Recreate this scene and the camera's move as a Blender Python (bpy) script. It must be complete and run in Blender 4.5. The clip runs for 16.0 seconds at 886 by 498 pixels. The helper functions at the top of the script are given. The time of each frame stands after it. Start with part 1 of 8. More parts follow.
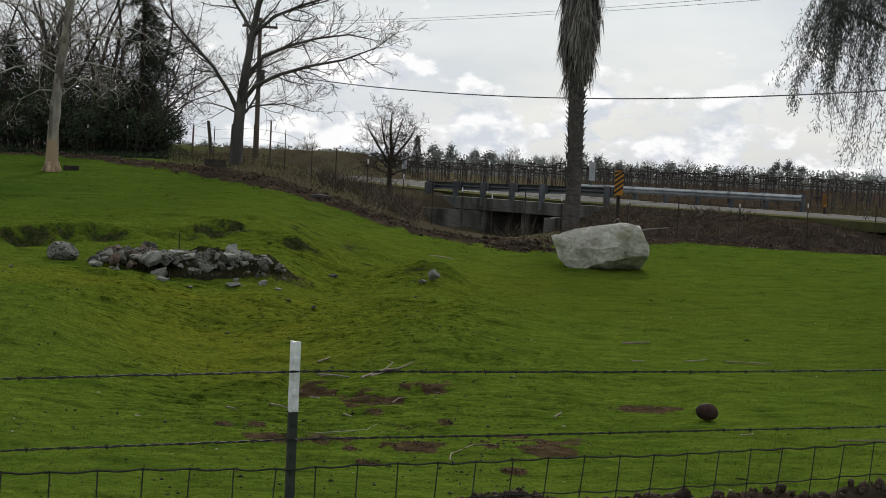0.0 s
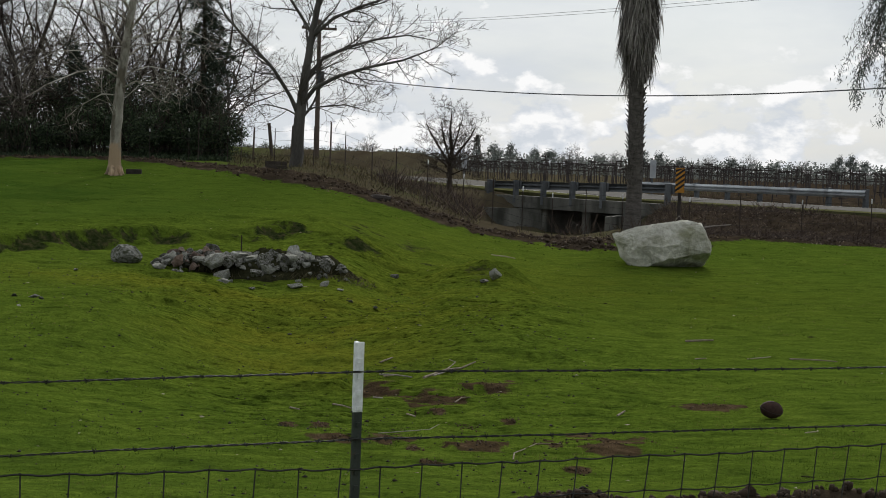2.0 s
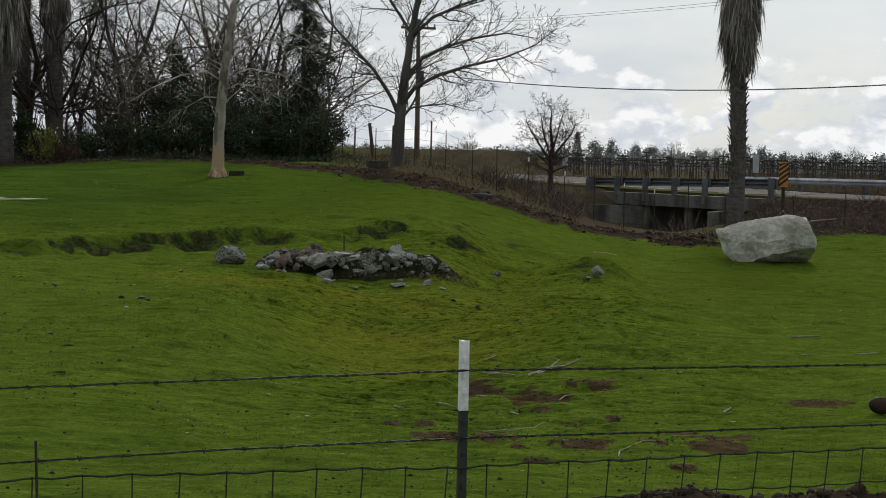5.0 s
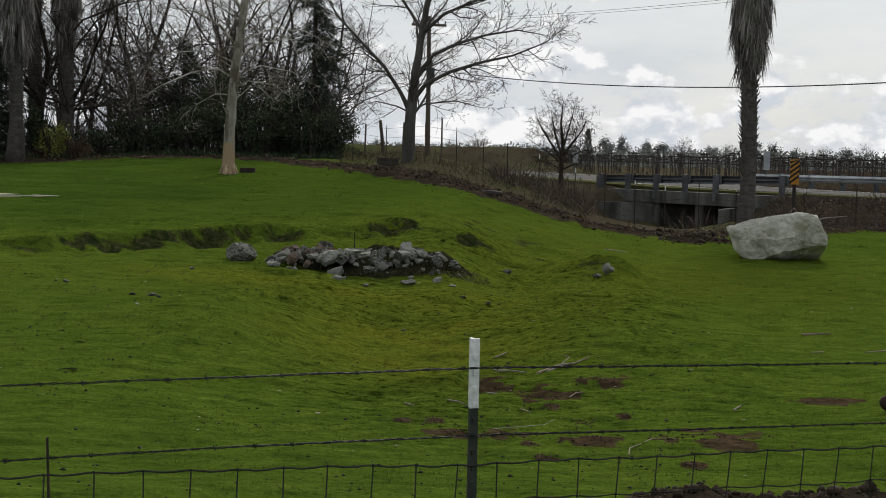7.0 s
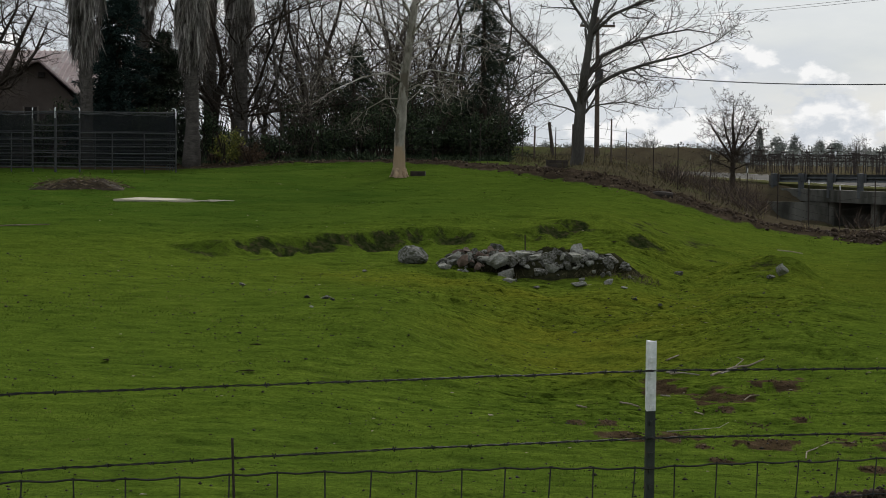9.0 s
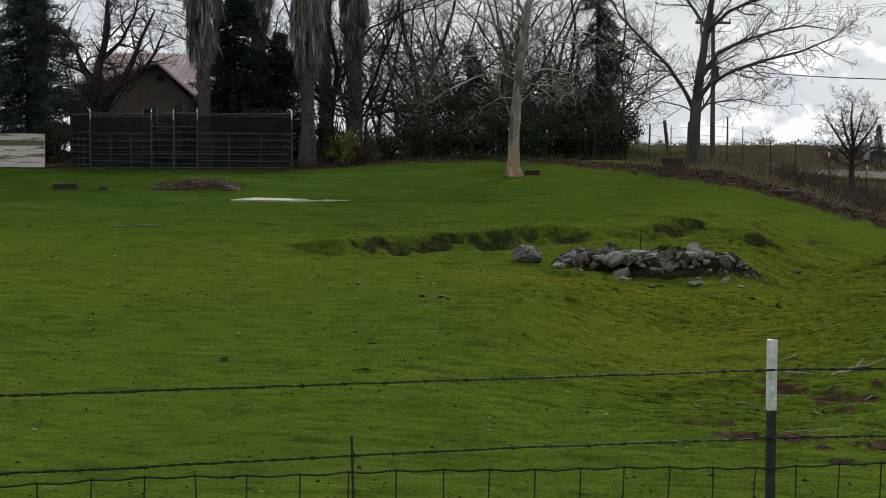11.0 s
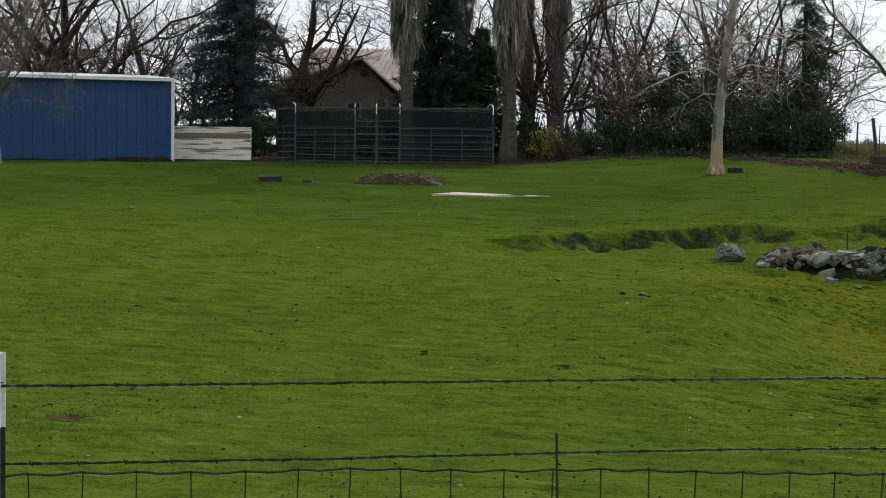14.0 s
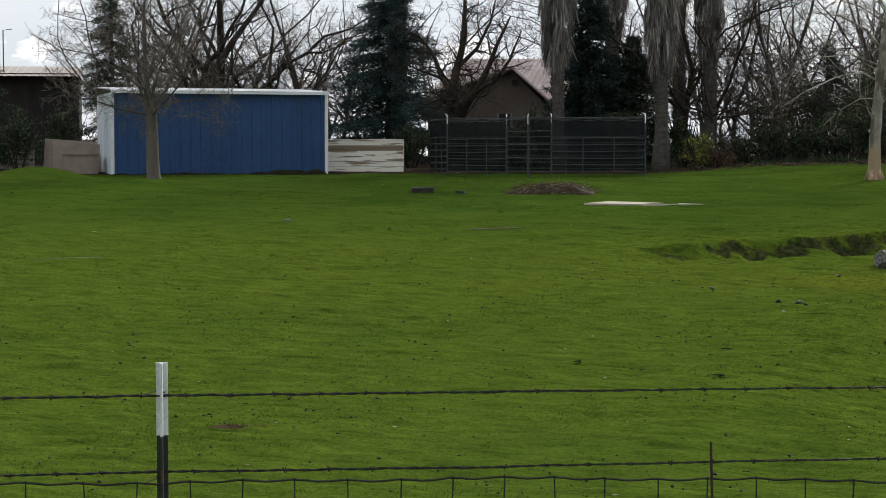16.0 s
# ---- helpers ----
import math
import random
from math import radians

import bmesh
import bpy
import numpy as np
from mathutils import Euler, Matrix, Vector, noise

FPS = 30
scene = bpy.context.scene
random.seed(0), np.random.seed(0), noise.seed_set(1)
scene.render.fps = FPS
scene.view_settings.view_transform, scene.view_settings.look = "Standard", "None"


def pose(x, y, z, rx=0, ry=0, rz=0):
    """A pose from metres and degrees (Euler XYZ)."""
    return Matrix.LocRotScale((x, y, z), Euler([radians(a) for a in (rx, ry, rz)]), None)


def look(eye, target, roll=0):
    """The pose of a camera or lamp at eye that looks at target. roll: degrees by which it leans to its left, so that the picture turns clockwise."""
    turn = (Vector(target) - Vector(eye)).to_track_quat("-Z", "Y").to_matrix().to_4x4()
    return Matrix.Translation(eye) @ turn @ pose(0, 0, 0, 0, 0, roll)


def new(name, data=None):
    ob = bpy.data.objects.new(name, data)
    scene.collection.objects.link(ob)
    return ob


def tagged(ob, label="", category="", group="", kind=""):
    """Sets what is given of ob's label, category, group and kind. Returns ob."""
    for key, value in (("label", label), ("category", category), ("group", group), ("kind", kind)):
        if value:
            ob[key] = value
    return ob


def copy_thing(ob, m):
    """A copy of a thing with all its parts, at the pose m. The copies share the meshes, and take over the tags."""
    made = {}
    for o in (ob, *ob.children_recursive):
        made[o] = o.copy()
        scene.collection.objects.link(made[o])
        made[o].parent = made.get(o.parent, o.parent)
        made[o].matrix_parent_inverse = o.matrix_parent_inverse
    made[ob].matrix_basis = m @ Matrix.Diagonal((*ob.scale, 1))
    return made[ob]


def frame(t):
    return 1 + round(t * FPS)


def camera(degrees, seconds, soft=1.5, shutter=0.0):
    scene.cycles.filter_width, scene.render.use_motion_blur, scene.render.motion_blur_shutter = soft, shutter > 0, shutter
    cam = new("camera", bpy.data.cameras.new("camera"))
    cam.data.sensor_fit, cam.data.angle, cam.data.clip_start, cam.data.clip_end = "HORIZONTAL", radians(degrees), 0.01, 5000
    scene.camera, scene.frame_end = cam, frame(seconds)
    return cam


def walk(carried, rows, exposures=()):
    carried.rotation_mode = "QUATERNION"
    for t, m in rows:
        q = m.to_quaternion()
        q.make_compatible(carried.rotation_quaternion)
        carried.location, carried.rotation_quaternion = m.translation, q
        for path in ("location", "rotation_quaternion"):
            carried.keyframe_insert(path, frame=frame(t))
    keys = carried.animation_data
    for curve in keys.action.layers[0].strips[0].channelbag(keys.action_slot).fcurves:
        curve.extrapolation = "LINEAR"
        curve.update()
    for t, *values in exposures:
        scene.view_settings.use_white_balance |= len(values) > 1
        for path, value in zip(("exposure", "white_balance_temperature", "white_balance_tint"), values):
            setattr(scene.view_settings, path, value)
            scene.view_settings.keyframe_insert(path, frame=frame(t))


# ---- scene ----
cam = camera(28.9, 16.0, soft=0.95)
# seconds, place of the eye in metres, turn in degrees: tripod-like pan from the road side over the pasture
ROWS = [
    (0.0, 0.0153, 0.0199, 2.1965, 87.203, -2.633, -5.684),
    (0.5, 0.0120, 0.0171, 2.1950, 87.186, -2.464, -4.778),
    (1.0, 0.0094, 0.0161, 2.1945, 87.142, -2.466, -4.111),
    (1.5, 0.0087, 0.0168, 2.1958, 87.128, -2.301, -3.887),
    (2.0, 0.0105, 0.0145, 2.1964, 87.110, -1.970, -3.687),
    (2.5, 0.0104, 0.0159, 2.1954, 87.022, -1.629, -2.831),
    (3.0, 0.0056, 0.0105, 2.1963, 86.992, -1.297, -1.629),
    (3.5, 0.0054, 0.0139, 2.1951, 86.983, -1.114, -0.931),
    (4.0, 0.0030, 0.0097, 2.1966, 86.971, -1.077, -0.638),
    (6.5, 0.0001, 0.0098, 2.1988, 86.893, -1.273, -0.110),
    (7.0, 0.0004, 0.0027, 2.2005, 86.850, -1.200, -0.000),
    (7.5, 0.0047, 0.0087, 2.1987, 86.906, -0.925, 0.068),
    (8.0, -0.0015, 0.0041, 2.2024, 86.913, -0.905, 1.026),
    (8.5, -0.0113, -0.0122, 2.2035, 86.861, -0.780, 4.003),
    (9.0, -0.0209, -0.0306, 2.2059, 86.832, -0.564, 5.605),
    (11.5, -0.0370, -0.0307, 2.2020, 86.777, -0.248, 10.581),
    (12.0, -0.0445, -0.0288, 2.2018, 86.764, -0.319, 11.974),
    (12.5, -0.0515, -0.0231, 2.2026, 86.717, -0.525, 13.022),
    (13.0, -0.0529, -0.0279, 2.2032, 86.668, -0.821, 13.171),
    (13.5, -0.0584, -0.0252, 2.1983, 86.630, -0.927, 14.364),
    (14.0, -0.0673, -0.0048, 2.2001, 86.590, -0.725, 16.035),
    (14.5, -0.0544, -0.0328, 2.1989, 86.633, 0.042, 17.503),
    (15.0, -0.0506, -0.0320, 2.2011, 86.642, 0.195, 18.546),
    (15.5, -0.0506, -0.0370, 2.2035, 86.711, 0.230, 19.514),
    (16.0, -0.0538, -0.0381, 2.2016, 86.896, 0.088, 21.084),
]
walk(cam, [(r[0], pose(*r[1:])) for r in ROWS],
     exposures=[(0.0, 0.08), (4.0, 0.02), (9.0, 0.0), (11.5, 0.1), (12.5, 0.16), (13.0, 0.24), (14.0, 0.46), (15.0, 0.54), (15.5, 0.54), (16.0, 0.38)])

# ---- light: bright broken overcast, the sun behind thin cloud beyond the pasture ----
SUN_ELEVATION, SUN_AZIMUTH = 28.0, 10.0
sun_data = bpy.data.lights.new("sun", "SUN")
sun_data.energy, sun_data.angle, sun_data.color = 2.7, radians(10), (1.0, 0.95, 0.87)
sun = new("sun", sun_data)
sun.matrix_world = look((40, 120, 90), (40 - 90 * math.sin(radians(SUN_AZIMUTH)) / math.tan(radians(SUN_ELEVATION)),
                                        120 - 90 * math.cos(radians(SUN_AZIMUTH)) / math.tan(radians(SUN_ELEVATION)), 0))

world = bpy.data.worlds.new("sky")
scene.world = world
world.use_nodes = True
wn, wl = world.node_tree.nodes, world.node_tree.links
wn.clear()
w_out, w_bg = wn.new("ShaderNodeOutputWorld"), wn.new("ShaderNodeBackground")
w_sky = wn.new("ShaderNodeTexSky")
w_sky.sky_type, w_sky.sun_disc = "NISHITA", False
w_sky.sun_elevation, w_sky.sun_rotation = radians(SUN_ELEVATION), radians(SUN_AZIMUTH)
w_sky.dust_density = 2.0
w_tc = wn.new("ShaderNodeTexCoord")
w_sep = wn.new("ShaderNodeSeparateXYZ")
wl.new(w_tc.outputs["Generated"], w_sep.inputs[0])


def w_math(op, a, b=None, c=None, clamp=False):
    n = wn.new("ShaderNodeMath")
    n.operation, n.use_clamp = op, clamp
    for k, v in enumerate((a, b, c)):
        if v is None:
            continue
        if isinstance(v, (int, float)):
            n.inputs[k].default_value = v
        else:
            wl.new(v, n.inputs[k])
    return n.outputs[0]


def w_noise(stretch, shift, scale, detail, rough, lac=2.0):
    m = wn.new("ShaderNodeMapping")
    m.inputs["Scale"].default_value, m.inputs["Location"].default_value = stretch, shift
    wl.new(w_tc.outputs["Generated"], m.inputs["Vector"])
    n = wn.new("ShaderNodeTexNoise")
    n.inputs["Scale"].default_value, n.inputs["Detail"].default_value = scale, detail
    n.inputs["Roughness"].default_value, n.inputs["Lacunarity"].default_value = rough, lac
    wl.new(m.outputs[0], n.inputs["Vector"])
    return n.outputs["Fac"]


def w_ramp(fac, stops):
    r = wn.new("ShaderNodeValToRGB")
    while len(r.color_ramp.elements) < len(stops):
        r.color_ramp.elements.new(0.5)
    for e, (p, c) in zip(r.color_ramp.elements, stops):
        e.position, e.color = p, (*c, 1)
    wl.new(fac, r.inputs[0])
    return r.outputs[0]


def w_mix(fac, a, b):
    n = wn.new("ShaderNodeMix")
    n.data_type = "RGBA"
    for socket, v in ((n.inputs[0], fac), (n.inputs[6], a), (n.inputs[7], b)):
        if isinstance(v, (int, float)):
            socket.default_value = v
        elif isinstance(v, tuple):
            socket.default_value = (*v, 1)
        else:
            wl.new(v, socket)
    return n.outputs[2]


# clear sky, a high pale veil over most of it, and heaped cloud low over the horizon
w_clear = wn.new("ShaderNodeMix")
w_clear.data_type, w_clear.blend_type = "RGBA", "MULTIPLY"
w_clear.inputs[0].default_value = 1.0
wl.new(w_sky.outputs[0], w_clear.inputs[6])
w_clear.inputs[7].default_value = (0.045, 0.055, 0.07, 1)
veil_n = w_noise((1.0, 1.0, 4.0), (3.1, 0.4, 0.2), 4.0, 6, 0.55)
veil_f = w_ramp(veil_n, [(0.36, (0.82, 0.82, 0.82)), (0.55, (1, 1, 1))])
w_veil = w_ramp(w_noise((1, 1, 3), (0.3, 1.7, 0.9), 7.0, 5, 0.6), [(0.3, (0.60, 0.645, 0.69)), (0.7, (0.72, 0.745, 0.775))])
col = w_mix(veil_f, w_clear.outputs[2], w_veil)
HEAP = dict(stretch=(1.0, 1.0, 1.7), scale=27.0, detail=8, rough=0.55)
heap_n = w_noise(HEAP["stretch"], (5.2, 2.3, 1.37), HEAP["scale"], HEAP["detail"], HEAP["rough"])
heap_up = w_noise(HEAP["stretch"], (5.2, 2.3, 1.388), HEAP["scale"], HEAP["detail"], HEAP["rough"])
mass = w_noise((1.0, 1.0, 1.4), (2.2, 7.3, 0.4), 9.0, 3, 0.5)
heap_low = w_math("SUBTRACT", 1.0, w_math("MULTIPLY", w_math("ABSOLUTE", w_math("SUBTRACT", w_sep.outputs[2], 0.018)), 15.0), clamp=True)
heap_v = w_math("ADD", w_math("ADD", heap_n, w_math("MULTIPLY_ADD", heap_low, 0.27, -0.11)), w_math("MULTIPLY", w_math("SUBTRACT", mass, 0.5), 0.55))
heap_f = w_ramp(heap_v, [(0.555, (0, 0, 0)), (0.63, (1, 1, 1))])
rim = w_math("ADD", 0.5, w_math("MULTIPLY", w_math("SUBTRACT", heap_n, heap_up), 4.2))
heap_c = w_ramp(rim, [(0.22, (0.62, 0.66, 0.71)), (0.5, (0.73, 0.755, 0.79)), (0.68, (0.84, 0.85, 0.86)), (0.85, (0.93, 0.93, 0.93))])
col = w_mix(heap_f, col, heap_c)
# the veil thins round the sun: the sky dims smoothly towards its other side
w_dot = wn.new("ShaderNodeVectorMath")
w_dot.operation = "DOT_PRODUCT"
wl.new(w_tc.outputs["Generated"], w_dot.inputs[0])
w_dot.inputs[1].default_value = (math.sin(radians(SUN_AZIMUTH)), math.cos(radians(SUN_AZIMUTH)), 0.0)
w_fall = w_math("MULTIPLY_ADD", w_math("MULTIPLY_ADD", w_dot.outputs["Value"], 0.7, 0.55, clamp=True), 0.15, 0.85)
w_dim = wn.new("ShaderNodeMix")
w_dim.data_type, w_dim.blend_type = "RGBA", "MULTIPLY"
w_dim.inputs[0].default_value = 1.0
wl.new(col, w_dim.inputs[6])
w_grey = wn.new("ShaderNodeCombineXYZ")
for k in range(3):
    wl.new(w_fall, w_grey.inputs[k])
wl.new(w_grey.outputs[0], w_dim.inputs[7])
col = w_dim.outputs[2]
wl.new(col, w_bg.inputs["Color"])
w_bg.inputs["Strength"].default_value = 1.0
wl.new(w_bg.outputs[0], w_out.inputs["Surface"])

# ---- materials ----


def material(name, stops, scale=6.0, rough=0.8, bump=0.3, metal=0.0, fine=60.0, stretch=(1, 1, 1), spec=0.3, vary=0.12, second=None, thin=0.0, bump_dist=0.02):
    """Two scales of noise: a slow one over the colour stops and a fine grain; each object varies a little in value."""
    m = bpy.data.materials.new(name)
    m.use_nodes = True
    n, l = m.node_tree.nodes, m.node_tree.links
    n.clear()
    out, bsdf = n.new("ShaderNodeOutputMaterial"), n.new("ShaderNodeBsdfPrincipled")
    tc, mp, info = n.new("ShaderNodeTexCoord"), n.new("ShaderNodeMapping"), n.new("ShaderNodeObjectInfo")
    mp.inputs["Scale"].default_value = stretch
    add = n.new("ShaderNodeVectorMath")
    add.operation = "MULTIPLY_ADD"
    l.new(tc.outputs["Object"], mp.inputs["Vector"])
    comb = n.new("ShaderNodeCombineXYZ")
    for k in range(3):
        l.new(info.outputs["Random"], comb.inputs[k])
    l.new(comb.outputs[0], add.inputs[0])
    add.inputs[1].default_value = (37.0, 53.0, 71.0)
    l.new(mp.outputs[0], add.inputs[2])
    big, small = n.new("ShaderNodeTexNoise"), n.new("ShaderNodeTexNoise")
    for node, s, d in ((big, scale, 5), (small, fine, 4)):
        node.inputs["Scale"].default_value, node.inputs["Detail"].default_value = s, d
        node.inputs["Roughness"].default_value = 0.62
        l.new(add.outputs[0], node.inputs["Vector"])
    ramp = n.new("ShaderNodeValToRGB")
    while len(ramp.color_ramp.elements) < len(stops):
        ramp.color_ramp.elements.new(0.5)
    for e, (p, c) in zip(ramp.color_ramp.elements, stops):
        e.position, e.color = p, (*c, 1)
    l.new(big.outputs["Fac"], ramp.inputs[0])
    value = n.new("ShaderNodeMath")
    value.operation = "MULTIPLY_ADD"
    l.new(small.outputs["Fac"], value.inputs[0])
    value.inputs[1].default_value, value.inputs[2].default_value = 0.8, 0.6
    rnd = n.new("ShaderNodeMath")
    rnd.operation = "MULTIPLY_ADD"
    l.new(info.outputs["Random"], rnd.inputs[0])
    rnd.inputs[1].default_value, rnd.inputs[2].default_value = 2 * vary, -vary
    total = n.new("ShaderNodeMath")
    total.operation = "ADD"
    l.new(value.outputs[0], total.inputs[0])
    l.new(rnd.outputs[0], total.inputs[1])
    hsv = n.new("ShaderNodeHueSaturation")
    l.new(ramp.outputs[0], hsv.inputs["Color"])
    l.new(total.outputs[0], hsv.inputs["Value"])
    colour = hsv.outputs[0]
    if second:  # patches of another colour: (colour, scale, low, high)
        c2, s2, lo, hi = second
        blot = n.new("ShaderNodeTexNoise")
        blot.inputs["Scale"].default_value, blot.inputs["Detail"].default_value = s2, 6
        l.new(add.outputs[0], blot.inputs["Vector"])
        rr = n.new("ShaderNodeMapRange")
        rr.inputs[1].default_value, rr.inputs[2].default_value = lo, hi
        l.new(blot.outputs["Fac"], rr.inputs[0])
        mix = n.new("ShaderNodeMix")
        mix.data_type = "RGBA"
        l.new(rr.outputs[0], mix.inputs[0])
        l.new(colour, mix.inputs[6])
        mix.inputs[7].default_value = (*c2, 1)
        colour = mix.outputs[2]
    l.new(colour, bsdf.inputs["Base Color"])
    bsdf.inputs["Roughness"].default_value, bsdf.inputs["Metallic"].default_value = rough, metal
    bsdf.inputs["Specular IOR Level"].default_value = spec
    if bump:
        b = n.new("ShaderNodeBump")
        b.inputs["Strength"].default_value, b.inputs["Distance"].default_value = bump, bump_dist
        l.new(value.outputs[0], b.inputs["Height"])
        l.new(b.outputs[0], bsdf.inputs["Normal"])
    surface = bsdf.outputs[0]
    if thin:
        tr, ms = n.new("ShaderNodeBsdfTranslucent"), n.new("ShaderNodeMixShader")
        l.new(colour, tr.inputs["Color"])
        ms.inputs[0].default_value = thin
        l.new(surface, ms.inputs[1])
        l.new(tr.outputs[0], ms.inputs[2])
        surface = ms.outputs[0]
    l.new(surface, out.inputs["Surface"])
    return m


def leafy(name, stops, thin=0.3, rough=0.6, spec=0.25):
    """Leaves: every leaf takes its own shade between the stops."""
    m = bpy.data.materials.new(name)
    m.use_nodes = True
    n, l = m.node_tree.nodes, m.node_tree.links
    n.clear()
    out, bsdf = n.new("ShaderNodeOutputMaterial"), n.new("ShaderNodeBsdfPrincipled")
    geo, ramp = n.new("ShaderNodeNewGeometry"), n.new("ShaderNodeValToRGB")
    while len(ramp.color_ramp.elements) < len(stops):
        ramp.color_ramp.elements.new(0.5)
    for e, (p, c) in zip(ramp.color_ramp.elements, stops):
        e.position, e.color = p, (*c, 1)
    l.new(geo.outputs["Random Per Island"], ramp.inputs[0])
    l.new(ramp.outputs[0], bsdf.inputs["Base Color"])
    bsdf.inputs["Roughness"].default_value, bsdf.inputs["Specular IOR Level"].default_value = rough, spec
    tr, ms = n.new("ShaderNodeBsdfTranslucent"), n.new("ShaderNodeMixShader")
    l.new(ramp.outputs[0], tr.inputs["Color"])
    ms.inputs[0].default_value = thin
    l.new(bsdf.outputs[0], ms.inputs[1])
    l.new(tr.outputs[0], ms.inputs[2])
    l.new(ms.outputs[0], out.inputs["Surface"])
    return m


M = {}
M["bark_grey"] = material("bark_grey", [(0.3, (0.060, 0.052, 0.043)), (0.55, (0.105, 0.092, 0.078)), (0.75, (0.155, 0.14, 0.12))], 3.0, 0.9, 0.6, fine=40, stretch=(1, 1, 0.25), spec=0.1)
M["bark_dark"] = material("bark_dark", [(0.3, (0.026, 0.021, 0.017)), (0.7, (0.065, 0.053, 0.042))], 3.0, 0.95, 0.6, fine=30, stretch=(1, 1, 0.3), spec=0.1)
M["bark_plane"] = material("bark_plane", [(0.35, (0.15, 0.138, 0.112)), (0.5, (0.29, 0.27, 0.228)), (0.7, (0.46, 0.435, 0.38))], 2.6, 0.9, 0.5, fine=25, stretch=(1, 1, 0.4), second=((0.12, 0.105, 0.080), 4.0, 0.52, 0.6), spec=0.1)
bp = M["bark_plane"].node_tree
bp_shader = next(k for k in bp.nodes if k.type == "BSDF_PRINCIPLED")
bp_from = bp_shader.inputs["Base Color"].links[0].from_socket
bp_tc, bp_sep, bp_n, bp_add, bp_r, bp_mix = (bp.nodes.new(k) for k in ("ShaderNodeTexCoord", "ShaderNodeSeparateXYZ", "ShaderNodeTexNoise", "ShaderNodeMath", "ShaderNodeMapRange", "ShaderNodeMix"))
bp.links.new(bp_tc.outputs["Object"], bp_sep.inputs[0])
bp.links.new(bp_tc.outputs["Object"], bp_n.inputs["Vector"])
bp_n.inputs["Scale"].default_value, bp_n.inputs["Detail"].default_value = 4.0, 6
bp_add.operation = "MULTIPLY_ADD"
bp.links.new(bp_n.outputs["Fac"], bp_add.inputs[0])
bp_add.inputs[1].default_value = 1.6
bp.links.new(bp_sep.outputs[2], bp_add.inputs[2])
bp_r.inputs["From Min"].default_value, bp_r.inputs["From Max"].default_value = 1.45, 1.75  # the bark is stripped up to about a metre
bp_r.inputs["To Min"].default_value, bp_r.inputs["To Max"].default_value = 0.85, 0.0
bp.links.new(bp_add.outputs[0], bp_r.inputs["Value"])
bp_mix.data_type = "RGBA"
bp.links.new(bp_r.outputs[0], bp_mix.inputs[0])
bp.links.new(bp_from, bp_mix.inputs[6])
bp_mix.inputs[7].default_value = (0.36, 0.255, 0.16, 1)
bp.links.new(bp_mix.outputs[2], bp_shader.inputs["Base Color"])
M["bark_bare"] = material("bark_bare", [(0.3, (0.30, 0.205, 0.125)), (0.7, (0.45, 0.335, 0.215))], 4.0, 0.85, 0.4, fine=25, second=((0.20, 0.15, 0.10), 6.0, 0.48, 0.6))
M["twig"] = material("twig", [(0.3, (0.050, 0.040, 0.032)), (0.7, (0.10, 0.082, 0.064))], 2.0, 0.9, 0.0, spec=0.1)
M["twig_mid"] = material("twig_mid", [(0.3, (0.12, 0.10, 0.080)), (0.7, (0.22, 0.19, 0.155))], 2.0, 0.9, 0.0, spec=0.1)
M["bark_elm"] = material("bark_elm", [(0.3, (0.058, 0.054, 0.048)), (0.55, (0.106, 0.100, 0.090)), (0.75, (0.165, 0.155, 0.142))], 3.0, 0.9, 0.6, fine=40, stretch=(1, 1, 0.25), spec=0.1)
M["spruce_blue"] = leafy("spruce_blue", [(0.0, (0.016, 0.030, 0.029)), (0.6, (0.042, 0.068, 0.064)), (1.0, (0.105, 0.148, 0.140))], 0.1, 0.8, 0.1)
M["twig_pale"] = material("twig_pale", [(0.3, (0.18, 0.155, 0.13)), (0.7, (0.30, 0.265, 0.225))], 2.0, 0.9, 0.0, spec=0.1)
M["palm_trunk"] = material("palm_trunk", [(0.3, (0.052, 0.047, 0.042)), (0.7, (0.130, 0.119, 0.106))], 5.0, 0.95, 0.8, fine=25, stretch=(1, 1, 3), spec=0.1)
M["palm_skirt"] = leafy("palm_skirt", [(0.0, (0.060, 0.052, 0.045)), (0.45, (0.19, 0.172, 0.155)), (0.8, (0.34, 0.315, 0.29)), (1.0, (0.50, 0.47, 0.44))], 0.22, 0.85)
M["palm_frond"] = leafy("palm_frond", [(0.0, (0.05, 0.08, 0.03)), (1.0, (0.10, 0.14, 0.05))], 0.25)
M["spruce"] = leafy("spruce", [(0.0, (0.014, 0.026, 0.024)), (0.6, (0.028, 0.050, 0.044)), (1.0, (0.060, 0.092, 0.084))], 0.1, 0.8, 0.1)
M["cedar"] = leafy("cedar", [(0.0, (0.014, 0.021, 0.014)), (0.7, (0.034, 0.048, 0.030)), (1.0, (0.070, 0.090, 0.056))], 0.1, 0.8)
M["holly"] = leafy("holly", [(0.0, (0.016, 0.025, 0.014)), (0.7, (0.044, 0.064, 0.032)), (1.0, (0.10, 0.13, 0.066))], 0.15, 0.7, 0.15)
M["shrub_yellow"] = leafy("shrub_yellow", [(0.0, (0.07, 0.09, 0.025)), (0.6, (0.17, 0.19, 0.045)), (1.0, (0.38, 0.36, 0.08))], 0.3)
M["shrub_brown"] = leafy("shrub_brown", [(0.0, (0.05, 0.033, 0.022)), (1.0, (0.13, 0.085, 0.05))], 0.2)
